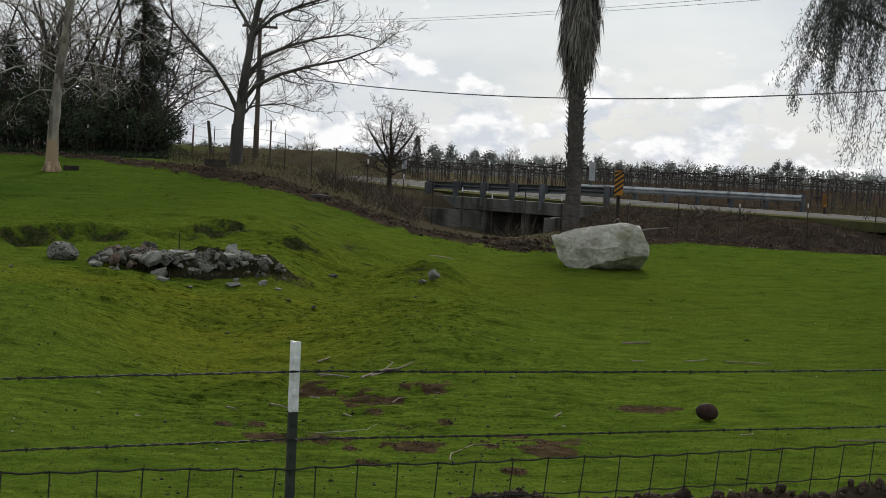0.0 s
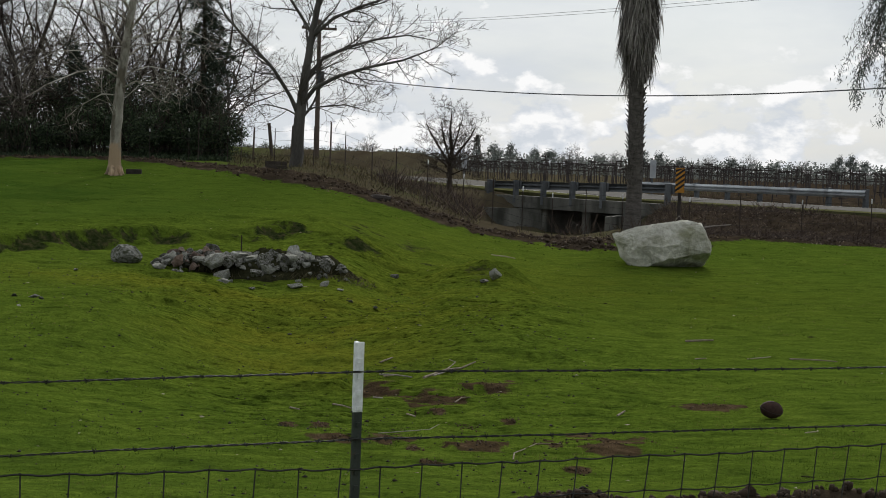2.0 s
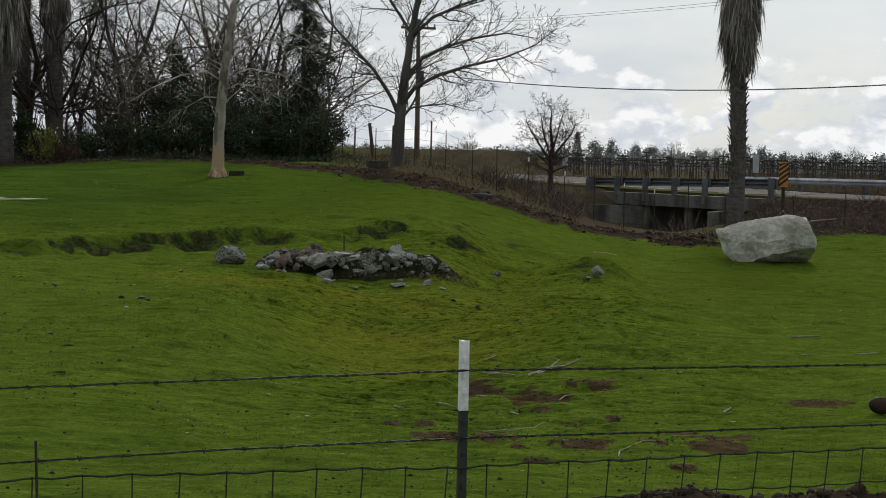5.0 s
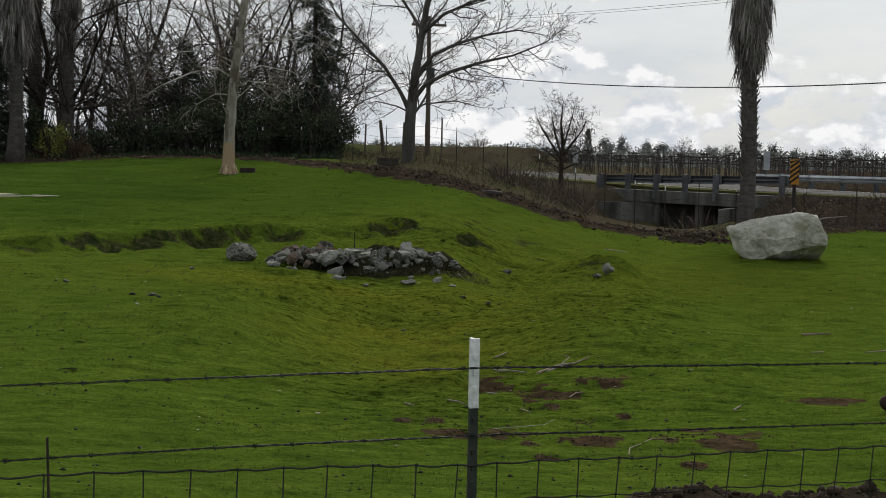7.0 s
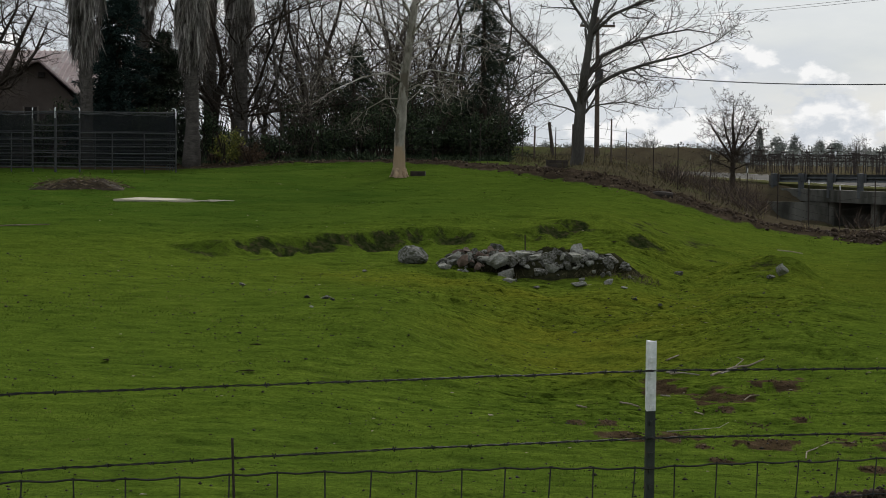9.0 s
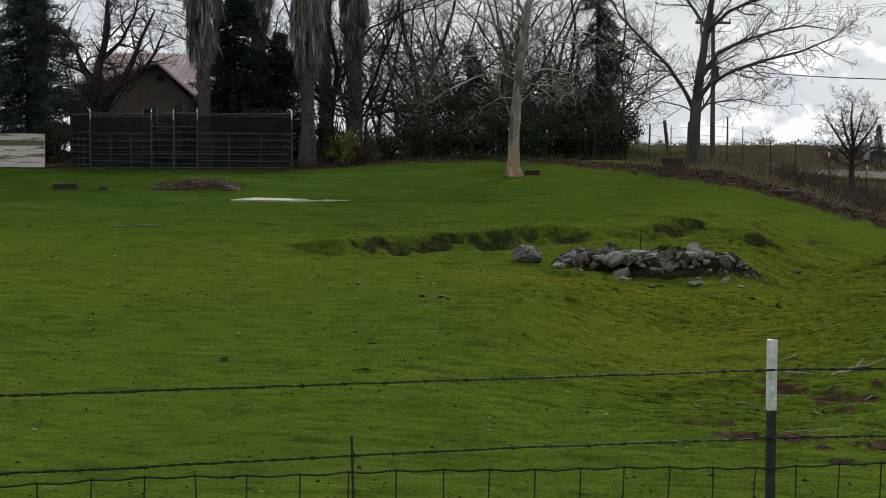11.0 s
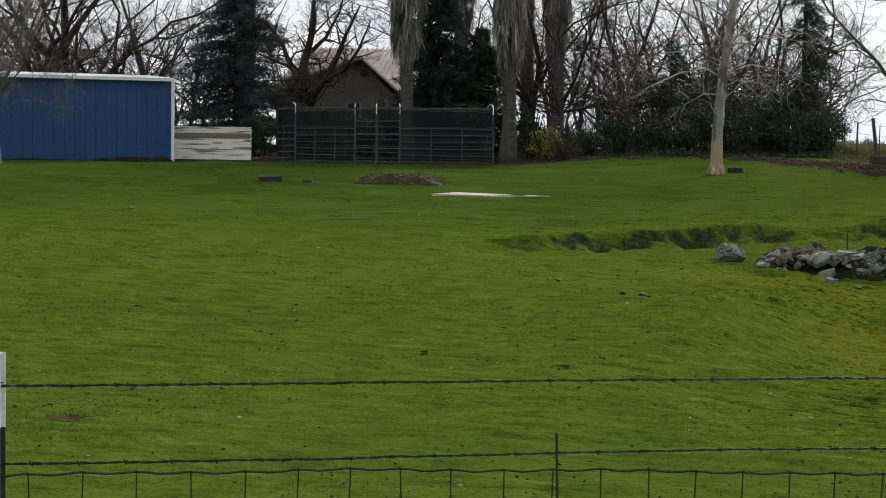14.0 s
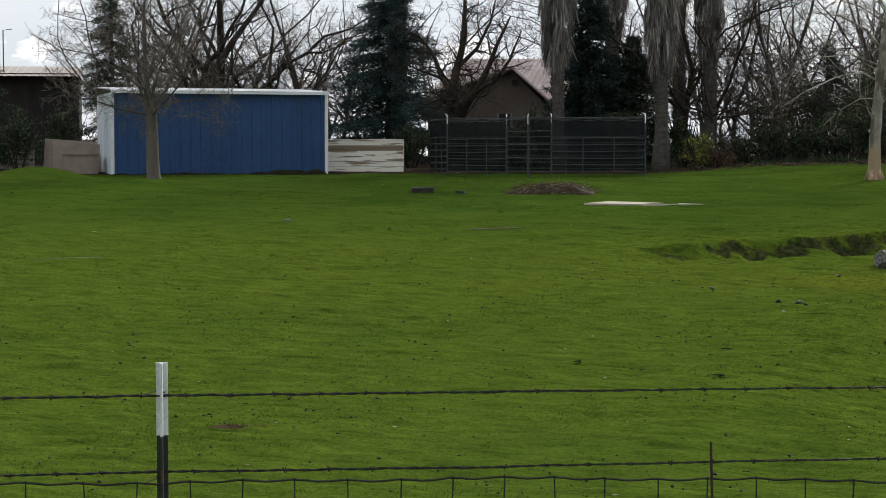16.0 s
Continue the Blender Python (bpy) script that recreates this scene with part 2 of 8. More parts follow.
M["willow_leaf"] = leafy("willow_leaf", [(0.0, (0.028, 0.036, 0.032)), (0.6, (0.058, 0.070, 0.062)), (1.0, (0.12, 0.135, 0.125))], 0.3)
M["bramble"] = leafy("bramble", [(0.0, (0.028, 0.020, 0.017)), (0.5, (0.058, 0.042, 0.033)), (0.9, (0.10, 0.075, 0.058)), (1.0, (0.19, 0.15, 0.115))], 0.1, 0.9)
M["weed"] = leafy("weed", [(0.0, (0.04, 0.034, 0.019)), (0.5, (0.075, 0.066, 0.034)), (1.0, (0.15, 0.13, 0.07))], 0.2, 0.9)
M["litter"] = leafy("litter", [(0.0, (0.045, 0.033, 0.019)), (0.6, (0.105, 0.078, 0.046)), (1.0, (0.26, 0.205, 0.13))], 0.1, 0.9)
# Paler than near foliage: the haze of distance is in these base colours.
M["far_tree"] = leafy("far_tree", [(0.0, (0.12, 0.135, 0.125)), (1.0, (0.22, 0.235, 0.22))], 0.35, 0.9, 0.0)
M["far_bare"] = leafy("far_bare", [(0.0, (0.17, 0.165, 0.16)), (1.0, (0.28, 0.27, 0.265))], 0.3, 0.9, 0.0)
M["thicket"] = leafy("thicket", [(0.0, (0.05, 0.042, 0.034)), (1.0, (0.13, 0.11, 0.09))], 0.1, 0.9, 0.0)
M["soil"] = material("soil", [(0.3, (0.032, 0.023, 0.016)), (0.6, (0.074, 0.054, 0.038)), (0.8, (0.15, 0.115, 0.085))], 5.0, 0.95, 1.0, fine=28, bump_dist=0.03, spec=0.1)
M["dropping"] = material("dropping", [(0.3, (0.012, 0.010, 0.008)), (0.7, (0.028, 0.023, 0.017))], 20.0, 0.9, 0.3)
M["soil_red"] = material("soil_red", [(0.3, (0.040, 0.027, 0.017)), (0.7, (0.105, 0.070, 0.046))], 5.0, 0.95, 1.0, fine=28, spec=0.1)
M["mulch"] = material("mulch", [(0.3, (0.022, 0.016, 0.010)), (0.7, (0.070, 0.050, 0.030))], 6.0, 0.95, 0.8, fine=35)
M["straw"] = material("straw", [(0.3, (0.24, 0.20, 0.14)), (0.7, (0.40, 0.35, 0.26))], 6.0, 0.8, 0.2)
M["boulder"] = material("boulder", [(0.28, (0.27, 0.265, 0.215)), (0.5, (0.44, 0.43, 0.37)), (0.72, (0.60, 0.58, 0.51))], 2.6, 0.9, 0.9, fine=14, second=((0.21, 0.21, 0.14), 1.7, 0.52, 0.66), bump_dist=0.05)
M["moss_earth"] = material("moss_earth", [(0.3, (0.018, 0.018, 0.010)), (0.6, (0.036, 0.036, 0.018)), (0.8, (0.060, 0.052, 0.030))], 7.0, 1.0, 1.0, fine=28, bump_dist=0.03, spec=0.0)
M["rock"] = material("rock", [(0.28, (0.050, 0.048, 0.040)), (0.5, (0.15, 0.147, 0.132)), (0.75, (0.36, 0.35, 0.325))], 7.0, 0.9, 0.9, fine=22, vary=0.55, second=((0.045, 0.048, 0.026), 4.0, 0.47, 0.60), spec=0.1)
M["rock_pale"] = material("rock_pale", [(0.28, (0.13, 0.135, 0.112)), (0.5, (0.26, 0.26, 0.23)), (0.75, (0.43, 0.425, 0.385))], 8.0, 0.9, 0.9, fine=22, second=((0.16, 0.165, 0.11), 5.0, 0.52, 0.66), spec=0.1)
M["rock_worn"] = material("rock_worn", [(0.28, (0.070, 0.070, 0.058)), (0.5, (0.20, 0.20, 0.18)), (0.75, (0.38, 0.375, 0.345))], 6.0, 0.9, 0.9, fine=22, second=((0.060, 0.064, 0.040), 4.5, 0.46, 0.60), spec=0.1)
M["dry_branch"] = material("dry_branch", [(0.3, (0.11, 0.088, 0.060)), (0.7, (0.30, 0.25, 0.18))], 14.0, 0.95, 0.4)
M["rock_pink"] = material("rock_pink", [(0.3, (0.11, 0.075, 0.058)), (0.7, (0.24, 0.175, 0.14))], 5.0, 0.9, 0.9, fine=22, vary=0.3)
M["steel_white"] = material("steel_white", [(0.3, (0.62, 0.63, 0.64)), (0.7, (0.78, 0.79, 0.80))], 9.0, 0.55, 0.1, second=((0.35, 0.33, 0.30), 14.0, 0.66, 0.76))
M["steel_green"] = material("steel_green", [(0.3, (0.018, 0.024, 0.020)), (0.7, (0.040, 0.046, 0.038))], 9.0, 0.6, 0.15, second=((0.09, 0.05, 0.03), 12.0, 0.62, 0.72))
M["rust"] = material("rust", [(0.3, (0.020, 0.015, 0.012)), (0.7, (0.050, 0.034, 0.026))], 9.0, 0.8, 0.3)
M["wire"] = material("wire", [(0.3, (0.016, 0.016, 0.016)), (0.7, (0.042, 0.040, 0.037))], 12.0, 0.7, 0.0, metal=0.0, spec=0.15)
M["pen_steel"] = material("pen_steel", [(0.3, (0.034, 0.036, 0.038)), (0.7, (0.085, 0.088, 0.090))], 6.0, 0.6, 0.1, metal=0.2, spec=0.2)
M["pen_cap"] = material("pen_cap", [(0.3, (0.60, 0.60, 0.60)), (0.7, (0.78, 0.78, 0.78))], 9.0, 0.5, 0.0)
M["shed_blue"] = material("shed_blue", [(0.3, (0.016, 0.054, 0.142)), (0.7, (0.022, 0.070, 0.178))], 1.1, 0.5, 0.05, fine=9, spec=0.3, vary=0.05, second=((0.035, 0.072, 0.145), 2.0, 0.62, 0.75))
M["shed_trim"] = material("shed_trim", [(0.3, (0.66, 0.68, 0.70)), (0.7, (0.80, 0.81, 0.82))], 3.0, 0.45, 0.05)
M["shed_white"] = material("shed_white", [(0.3, (0.50, 0.56, 0.60)), (0.7, (0.64, 0.69, 0.72))], 2.0, 0.5, 0.05)
M["white_paint"] = material("white_paint", [(0.3, (0.78, 0.74, 0.62)), (0.7, (0.88, 0.85, 0.75))], 2.5, 0.7, 0.3, stretch=(0.45, 1, 5), second=((0.30, 0.23, 0.15), 2.2, 0.555, 0.60))
M["raw_wood"] = material("raw_wood", [(0.3, (0.20, 0.15, 0.10)), (0.7, (0.34, 0.27, 0.19))], 3.0, 0.85, 0.4, stretch=(0.3, 1, 4))
M["dark_wood"] = material("dark_wood", [(0.3, (0.022, 0.018, 0.015)), (0.7, (0.060, 0.050, 0.042))], 4.0, 0.9, 0.4)
M["grey_wood"] = material("grey_wood", [(0.3, (0.16, 0.14, 0.12)), (0.7, (0.28, 0.25, 0.22))], 4.0, 0.9, 0.4, stretch=(1, 1, 0.3))
M["pole_wood"] = material("pole_wood", [(0.3, (0.06, 0.045, 0.035)), (0.7, (0.12, 0.095, 0.075))], 4.0, 0.9, 0.4, stretch=(1, 1, 0.2))
M["tan_board"] = material("tan_board", [(0.3, (0.23, 0.185, 0.148)), (0.7, (0.32, 0.265, 0.22))], 3.0, 0.85, 0.2)
M["stucco"] = material("stucco", [(0.3, (0.115, 0.095, 0.082)), (0.7, (0.165, 0.138, 0.12))], 1.5, 0.95, 0.3)
M["roof_red"] = material("roof_red", [(0.3, (0.44, 0.34, 0.32)), (0.7, (0.58, 0.48, 0.455))], 1.6, 0.5, 0.1, second=((0.66, 0.61, 0.59), 1.3, 0.5, 0.7))
M["roof_tan"] = material("roof_tan", [(0.3, (0.32, 0.27, 0.24)), (0.7, (0.45, 0.39, 0.35))], 1.6, 0.5, 0.1)
M["concrete"] = material("concrete", [(0.3, (0.085, 0.086, 0.076)), (0.7, (0.16, 0.158, 0.14))], 1.4, 0.95, 0.3, stretch=(1, 1, 0.4), second=((0.050, 0.051, 0.042), 1.2, 0.5, 0.66), spec=0.1)
M["slab"] = material("slab", [(0.3, (0.36, 0.32, 0.245)), (0.7, (0.50, 0.45, 0.35))], 1.5, 0.9, 0.2)
M["asphalt"] = material("asphalt", [(0.3, (0.056, 0.054, 0.049)), (0.7, (0.090, 0.086, 0.078))], 0.6, 0.95, 0.2, fine=12, spec=0.05)
M["verge"] = material("verge", [(0.3, (0.048, 0.052, 0.022)), (0.55, (0.082, 0.082, 0.036)), (0.75, (0.12, 0.105, 0.06))], 1.2, 1.0, 0.8, fine=14, spec=0.0)
M["galv"] = material("galv", [(0.3, (0.24, 0.255, 0.265)), (0.7, (0.40, 0.42, 0.43))], 1.5, 0.45, 0.05, metal=0.55)
M["galv_dark"] = material("galv_dark", [(0.3, (0.055, 0.060, 0.065)), (0.7, (0.115, 0.125, 0.130))], 2.0, 0.7, 0.1, metal=0.1)
M["sign_yellow"] = material("sign_yellow", [(0.3, (0.40, 0.18, 0.02)), (0.7, (0.50, 0.24, 0.03))], 4.0, 0.6, 0.0)
M["sign_black"] = material("sign_black", [(0.3, (0.012, 0.012, 0.012)), (0.7, (0.022, 0.022, 0.022))], 4.0, 0.6, 0.0)
M["paint_worn"] = material("paint_worn", [(0.3, (0.18, 0.18, 0.175)), (0.7, (0.40, 0.40, 0.39))], 1.5, 0.8, 0.0)
M["paint_white"] = material("paint_white", [(0.3, (0.70, 0.70, 0.70)), (0.7, (0.80, 0.80, 0.80))], 4.0, 0.6, 0.0)
M["ball"] = material("ball", [(0.3, (0.026, 0.016, 0.014)), (0.7, (0.060, 0.034, 0.028))], 12.0, 0.85, 0.3, spec=0.1)
M["rubber"] = material("rubber", [(0.3, (0.010, 0.010, 0.010)), (0.7, (0.025, 0.025, 0.024))], 6.0, 0.8, 0.3)
M["cable"] = material("cable", [(0.3, (0.05, 0.05, 0.05)), (0.7, (0.08, 0.08, 0.08))], 1.0, 0.7, 0.0)
M["shade_cloth"] = material("shade_cloth", [(0.3, (0.012, 0.014, 0.015)), (0.7, (0.028, 0.030, 0.032))], 3.0, 0.95, 0.0, spec=0.0)
sc = M["shade_cloth"].node_tree
sc_t, sc_m = sc.nodes.new("ShaderNodeBsdfTransparent"), sc.nodes.new("ShaderNodeMixShader")
sc_out = sc.nodes["Material Output"]
sc_from = sc_out.inputs["Surface"].links[0].from_socket
sc_m.inputs[0].default_value = 0.45
sc.links.new(sc_from, sc_m.inputs[1])
sc.links.new(sc_t.outputs[0], sc_m.inputs[2])
sc.links.new(sc_m.outputs[0], sc_out.inputs["Surface"])
M["dark_room"] = material("dark_room", [(0.3, (0.02, 0.018, 0.016)), (0.7, (0.035, 0.03, 0.028))], 2.0, 0.95, 0.1)
M["vine_wood"] = material("vine_wood", [(0.3, (0.026, 0.022, 0.021)), (0.7, (0.060, 0.051, 0.047))], 2.0, 0.9, 0.0, spec=0.05)

# ---- mesh tools ----


class Mesh:
    """Gathers points and faces for one mesh."""

    def __init__(self):
        self.v, self.f = [], []

    def add(self, verts, faces):
        k = len(self.v)
        self.v.extend(verts)
        self.f.extend([tuple(i + k for i in face) for face in faces])
        return self

    def box(self, x0, x1, y0, y1, z0, z1, m=None, chamfer=0.0):
        """A box; with chamfer its upright edges are cut, so that they catch light."""
        if chamfer:
            c = chamfer
            ring = [(x0 + c, y0), (x1 - c, y0), (x1, y0 + c), (x1, y1 - c), (x1 - c, y1), (x0 + c, y1), (x0, y1 - c), (x0, y0 + c)]
            vs = [Vector((x, y, z0)) for x, y in ring] + [Vector((x, y, z1)) for x, y in ring]
            fs = [tuple(range(7, -1, -1)), tuple(range(8, 16))] + [(i, (i + 1) % 8, 8 + (i + 1) % 8, 8 + i) for i in range(8)]
        else:
            vs = [Vector(p) for p in ((x0, y0, z0), (x1, y0, z0), (x1, y1, z0), (x0, y1, z0), (x0, y0, z1), (x1, y0, z1), (x1, y1, z1), (x0, y1, z1))]
            fs = [(3, 2, 1, 0), (4, 5, 6, 7), (0, 1, 5, 4), (1, 2, 6, 5), (2, 3, 7, 6), (3, 0, 4, 7)]
        return self.add([m @ v for v in vs] if m else vs, fs)

    def tube(self, path, radii, n=6, caps=True, squash=1.0):
        """A tapered tube along a path."""
        path = [Vector(p) for p in path]
        k, up, verts = len(path), None, []
        for i, p in enumerate(path):
            d = (path[min(i + 1, k - 1)] - path[max(i - 1, 0)])
            d = d.normalized() if d.length > 1e-9 else Vector((0, 0, 1))
            if up is None:
                up = Vector((1, 0, 0)) if abs(d.x) < 0.8 else Vector((0, 1, 0))
            side = d.cross(up)
            side = side.normalized() if side.length > 1e-6 else d.orthogonal().normalized()
            up = side.cross(d).normalized()
            r = radii[i] if isinstance(radii, (list, tuple)) else radii
            for j in range(n):
                a = 2 * math.pi * j / n
                verts.append(p + side * (r * math.cos(a)) + up * (r * squash * math.sin(a)))
        faces = [(i * n + j, i * n + (j + 1) % n, (i + 1) * n + (j + 1) % n, (i + 1) * n + j) for i in range(k - 1) for j in range(n)]
        if caps:
            faces += [tuple(range(n - 1, -1, -1)), tuple(range((k - 1) * n, k * n))]
        return self.add(verts, faces)

    def rod(self, a, b, r, n=6):
        return self.tube([a, b], [r, r], n)

    def data(self, name, mat, smooth=False):
        me = bpy.data.meshes.new(name)
        me.from_pydata([tuple(v) for v in self.v], [], self.f)
        me.materials.append(mat)
        if smooth:
            me.polygons.foreach_set("use_smooth", [True] * len(me.polygons))
        me.update()
        return me


def part(name, mesh, mat, parent=None, label="", smooth=False):
    """One mesh object, under a thing or on its own."""
    ob = new(name, mesh.data(name, mat, smooth) if isinstance(mesh, Mesh) else mesh)
    if parent:
        ob.parent = parent
    return tagged(ob, label)


def thing(name, label, category, m=None, group="", kind=""):
    ob = new(name)
    ob.empty_display_size = 0.2
    if m is not None:
        ob.matrix_basis = m
    return tagged(ob, label, category, group, kind)


def raw_mesh(name, verts, tris, mat, sides=3):
    """A large mesh from arrays."""
    me = bpy.data.meshes.new(name)
    verts, tris = np.asarray(verts, np.float32), np.asarray(tris, np.int32)
    me.vertices.add(len(verts))
    me.vertices.foreach_set("co", verts.ravel())
    me.loops.add(tris.size)
    me.loops.foreach_set("vertex_index", tris.ravel())
    me.polygons.add(len(tris))
    me.polygons.foreach_set("loop_start", np.arange(0, tris.size, sides, dtype=np.int32))
    me.materials.append(mat)
    me.update(calc_edges=True)
    me.validate()
    return me


def blades(centres, lengths, widths, dirs, sides):
    """Slender three-cornered leaves: each from its centre along dirs, its foot across sides."""
    c, n = np.asarray(centres), len(centres)
    tip = c + dirs * lengths[:, None]
    a, b = c - sides * widths[:, None] / 2, c + sides * widths[:, None] / 2
    return np.stack([a, b, tip], 1).reshape(-1, 3), np.arange(3 * n).reshape(-1, 3)


def quads(centres, lengths, widths, dirs, sides):
    """Leaves of four corners, widest before the middle."""
    c, n = np.asarray(centres), len(centres)
    d, s = dirs * lengths[:, None], sides * widths[:, None] / 2
    return np.stack([c, c + 0.4 * d + s, c + d, c + 0.4 * d - s], 1).reshape(-1, 3), np.arange(4 * n).reshape(-1, 4)


def unit(a):
    return a / (np.linalg.norm(a, axis=1, keepdims=True) + 1e-9)


def spread(rng, n):
    return unit(rng.normal(size=(n, 3)))


# ---- the lie of the land ----


def smooth(a, b, x):
    t = np.clip((x - a) / (b - a), 0, 1)
    return t * t * (3 - 2 * t)


ROAD_P, ROAD_D = np.array([12.46, 62.8]), np.array([0.495, -0.869])  # a point on the near rail, and the road's run
ROAD_N = np.array([0.869, 0.495])
STRIP = [(-16.0, 53.0), (-6.5, 50.3), (-3.4, 48.2), (-0.4, 45.0), (1.6, 42.2), (3.2, 40.6), (5.5, 40.4), (8.0, 41.2), (11.0, 43.6), (16.0, 43.5)]
STRIP_W = [0.2, 0.35, 0.9, 1.2, 1.2, 1.15, 1.0, 0.9, 0.5, 0.4]


def wobble(x, y, s, seed=0.0):
    """Cheap rolling unevenness."""
    return (np.sin(x * s + 1.3 * seed + 0.7 * np.sin(y * s * 0.83 + seed)) * np.cos(y * s * 1.13 + 2.1 * seed + 0.9 * np.sin(x * s * 0.71))
            + 0.5 * np.sin(x * s * 2.3 + y * s * 1.7 + seed) * np.sin(y * s * 2.9 - x * s * 1.1 + 3 * seed)) / 1.5


def ridged(x, y, s, seed=0.0):
    return 1 - np.abs(wobble(x, y, s, seed)) - np.abs(wobble(y, x, s * 1.9, seed + 4))


def grain(x, y, scale, seed=0):
    """Smooth value noise, -1 to 1."""
    x, y = np.asarray(x, float) / scale, np.asarray(y, float) / scale
    i, j = np.floor(x), np.floor(y)
    u, w = x - i, y - j
    u, w = u * u * u * (u * (6 * u - 15) + 10), w * w * w * (w * (6 * w - 15) + 10)

    def corner(a, b):
        h = np.sin(a * 127.1 + b * 311.7 + seed * 74.7) * 43758.5453
        return 2 * (h - np.floor(h)) - 1

    return (corner(i, j) * (1 - u) + corner(i + 1, j) * u) * (1 - w) + (corner(i, j + 1) * (1 - u) + corner(i + 1, j + 1) * u) * w


def bank_line(x):
    """Where the worn bank under the upper pasture runs, and how high it stands there."""
    y = np.interp(x, [-9.0, -6.2, -5.8, -5.05, -4.5, -3.8, -3.35, -2.9, -2.3, -1.6, -1.0, -0.45, 0.6, 3.0], [26.2, 27.2, 27.9, 28.35, 28.75, 29.5, 30.05, 30.45, 30.3, 30.6, 31.35, 31.6, 31.5, 31.5])
    y = y + 0.12 * grain(x, 0 * x, 0.9, 3) + 0.10 * grain(x, 0 * x, 0.35, 4)
    high = np.interp(x, [-8.2, -7.2, -6.4, -5.6, -4.9, -4.4, -3.8, -3.2, -2.6, -2.1, -1.7, -1.2, -0.7, -0.2, 0.5], [0, 0.10, 0.22, 0.29, 0.30, 0.30, 0.35, 0.33, 0.22, 0.08, 0.16, 0.27, 0.26, 0.15, 0])
    return y, high * (1 + 0.12 * grain(x, 0 * x + 5, 0.6, 5))


def road_frame(x, y):
    dx, dy = x - ROAD_P[0], y - ROAD_P[1]
    return dx * ROAD_D[0] + dy * ROAD_D[1], dx * ROAD_N[0] + dy * ROAD_N[1]


def road_height(s):
    return 0.98 + 0.36 * smooth(-2, -30, s)


def strip_distance(x, y):
    """Distance from the dug strip's middle, in strip half-widths."""
    best = np.full(np.shape(x), 1e9)
    for (x0, y0), (x1, y1), w0, w1 in zip(STRIP, STRIP[1:], STRIP_W, STRIP_W[1:]):
        dx, dy = x1 - x0, y1 - y0
        t = np.clip(((x - x0) * dx + (y - y0) * dy) / (dx * dx + dy * dy), 0, 1)
        best = np.minimum(best, np.hypot(x - x0 - t * dx, y - y0 - t * dy) / (w0 + (w1 - w0) * t))
    return best


def trodden(x, y):
    """Narrow grazing steps across the slope: where in a step a place lies, and how strong the step is there."""
    x, y = np.asarray(x, float), np.asarray(y, float)
    r, arc = np.hypot(x, y), np.arctan2(x, y) * 20.0
    u = (r + 0.26 * grain(arc, r, 1.7, 51) + 0.10 * grain(arc, 2 * r, 0.6, 52)) / (0.10 + 0.009 * r)
    patch = np.clip(0.30 + 0.5 * grain(x, y, 1.7, 53) + 1.15 * grain(arc, r * 2.2, 0.62, 54), 0, 1.35)
    return u - np.floor(u), patch


def worn_shade_amount(x, y):
    """Thatch and earth showing on the bank's face, with the face's shade painted in."""
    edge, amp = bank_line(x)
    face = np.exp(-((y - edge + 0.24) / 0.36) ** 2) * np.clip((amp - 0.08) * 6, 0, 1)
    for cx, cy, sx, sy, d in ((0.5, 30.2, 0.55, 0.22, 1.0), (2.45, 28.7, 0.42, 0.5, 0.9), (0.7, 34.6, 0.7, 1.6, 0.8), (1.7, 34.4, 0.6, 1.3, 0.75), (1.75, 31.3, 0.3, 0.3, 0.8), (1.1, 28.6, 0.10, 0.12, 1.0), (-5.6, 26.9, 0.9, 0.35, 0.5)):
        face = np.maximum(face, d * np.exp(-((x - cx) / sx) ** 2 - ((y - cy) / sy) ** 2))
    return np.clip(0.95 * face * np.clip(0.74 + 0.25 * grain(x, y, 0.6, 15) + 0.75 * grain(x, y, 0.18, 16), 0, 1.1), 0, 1)


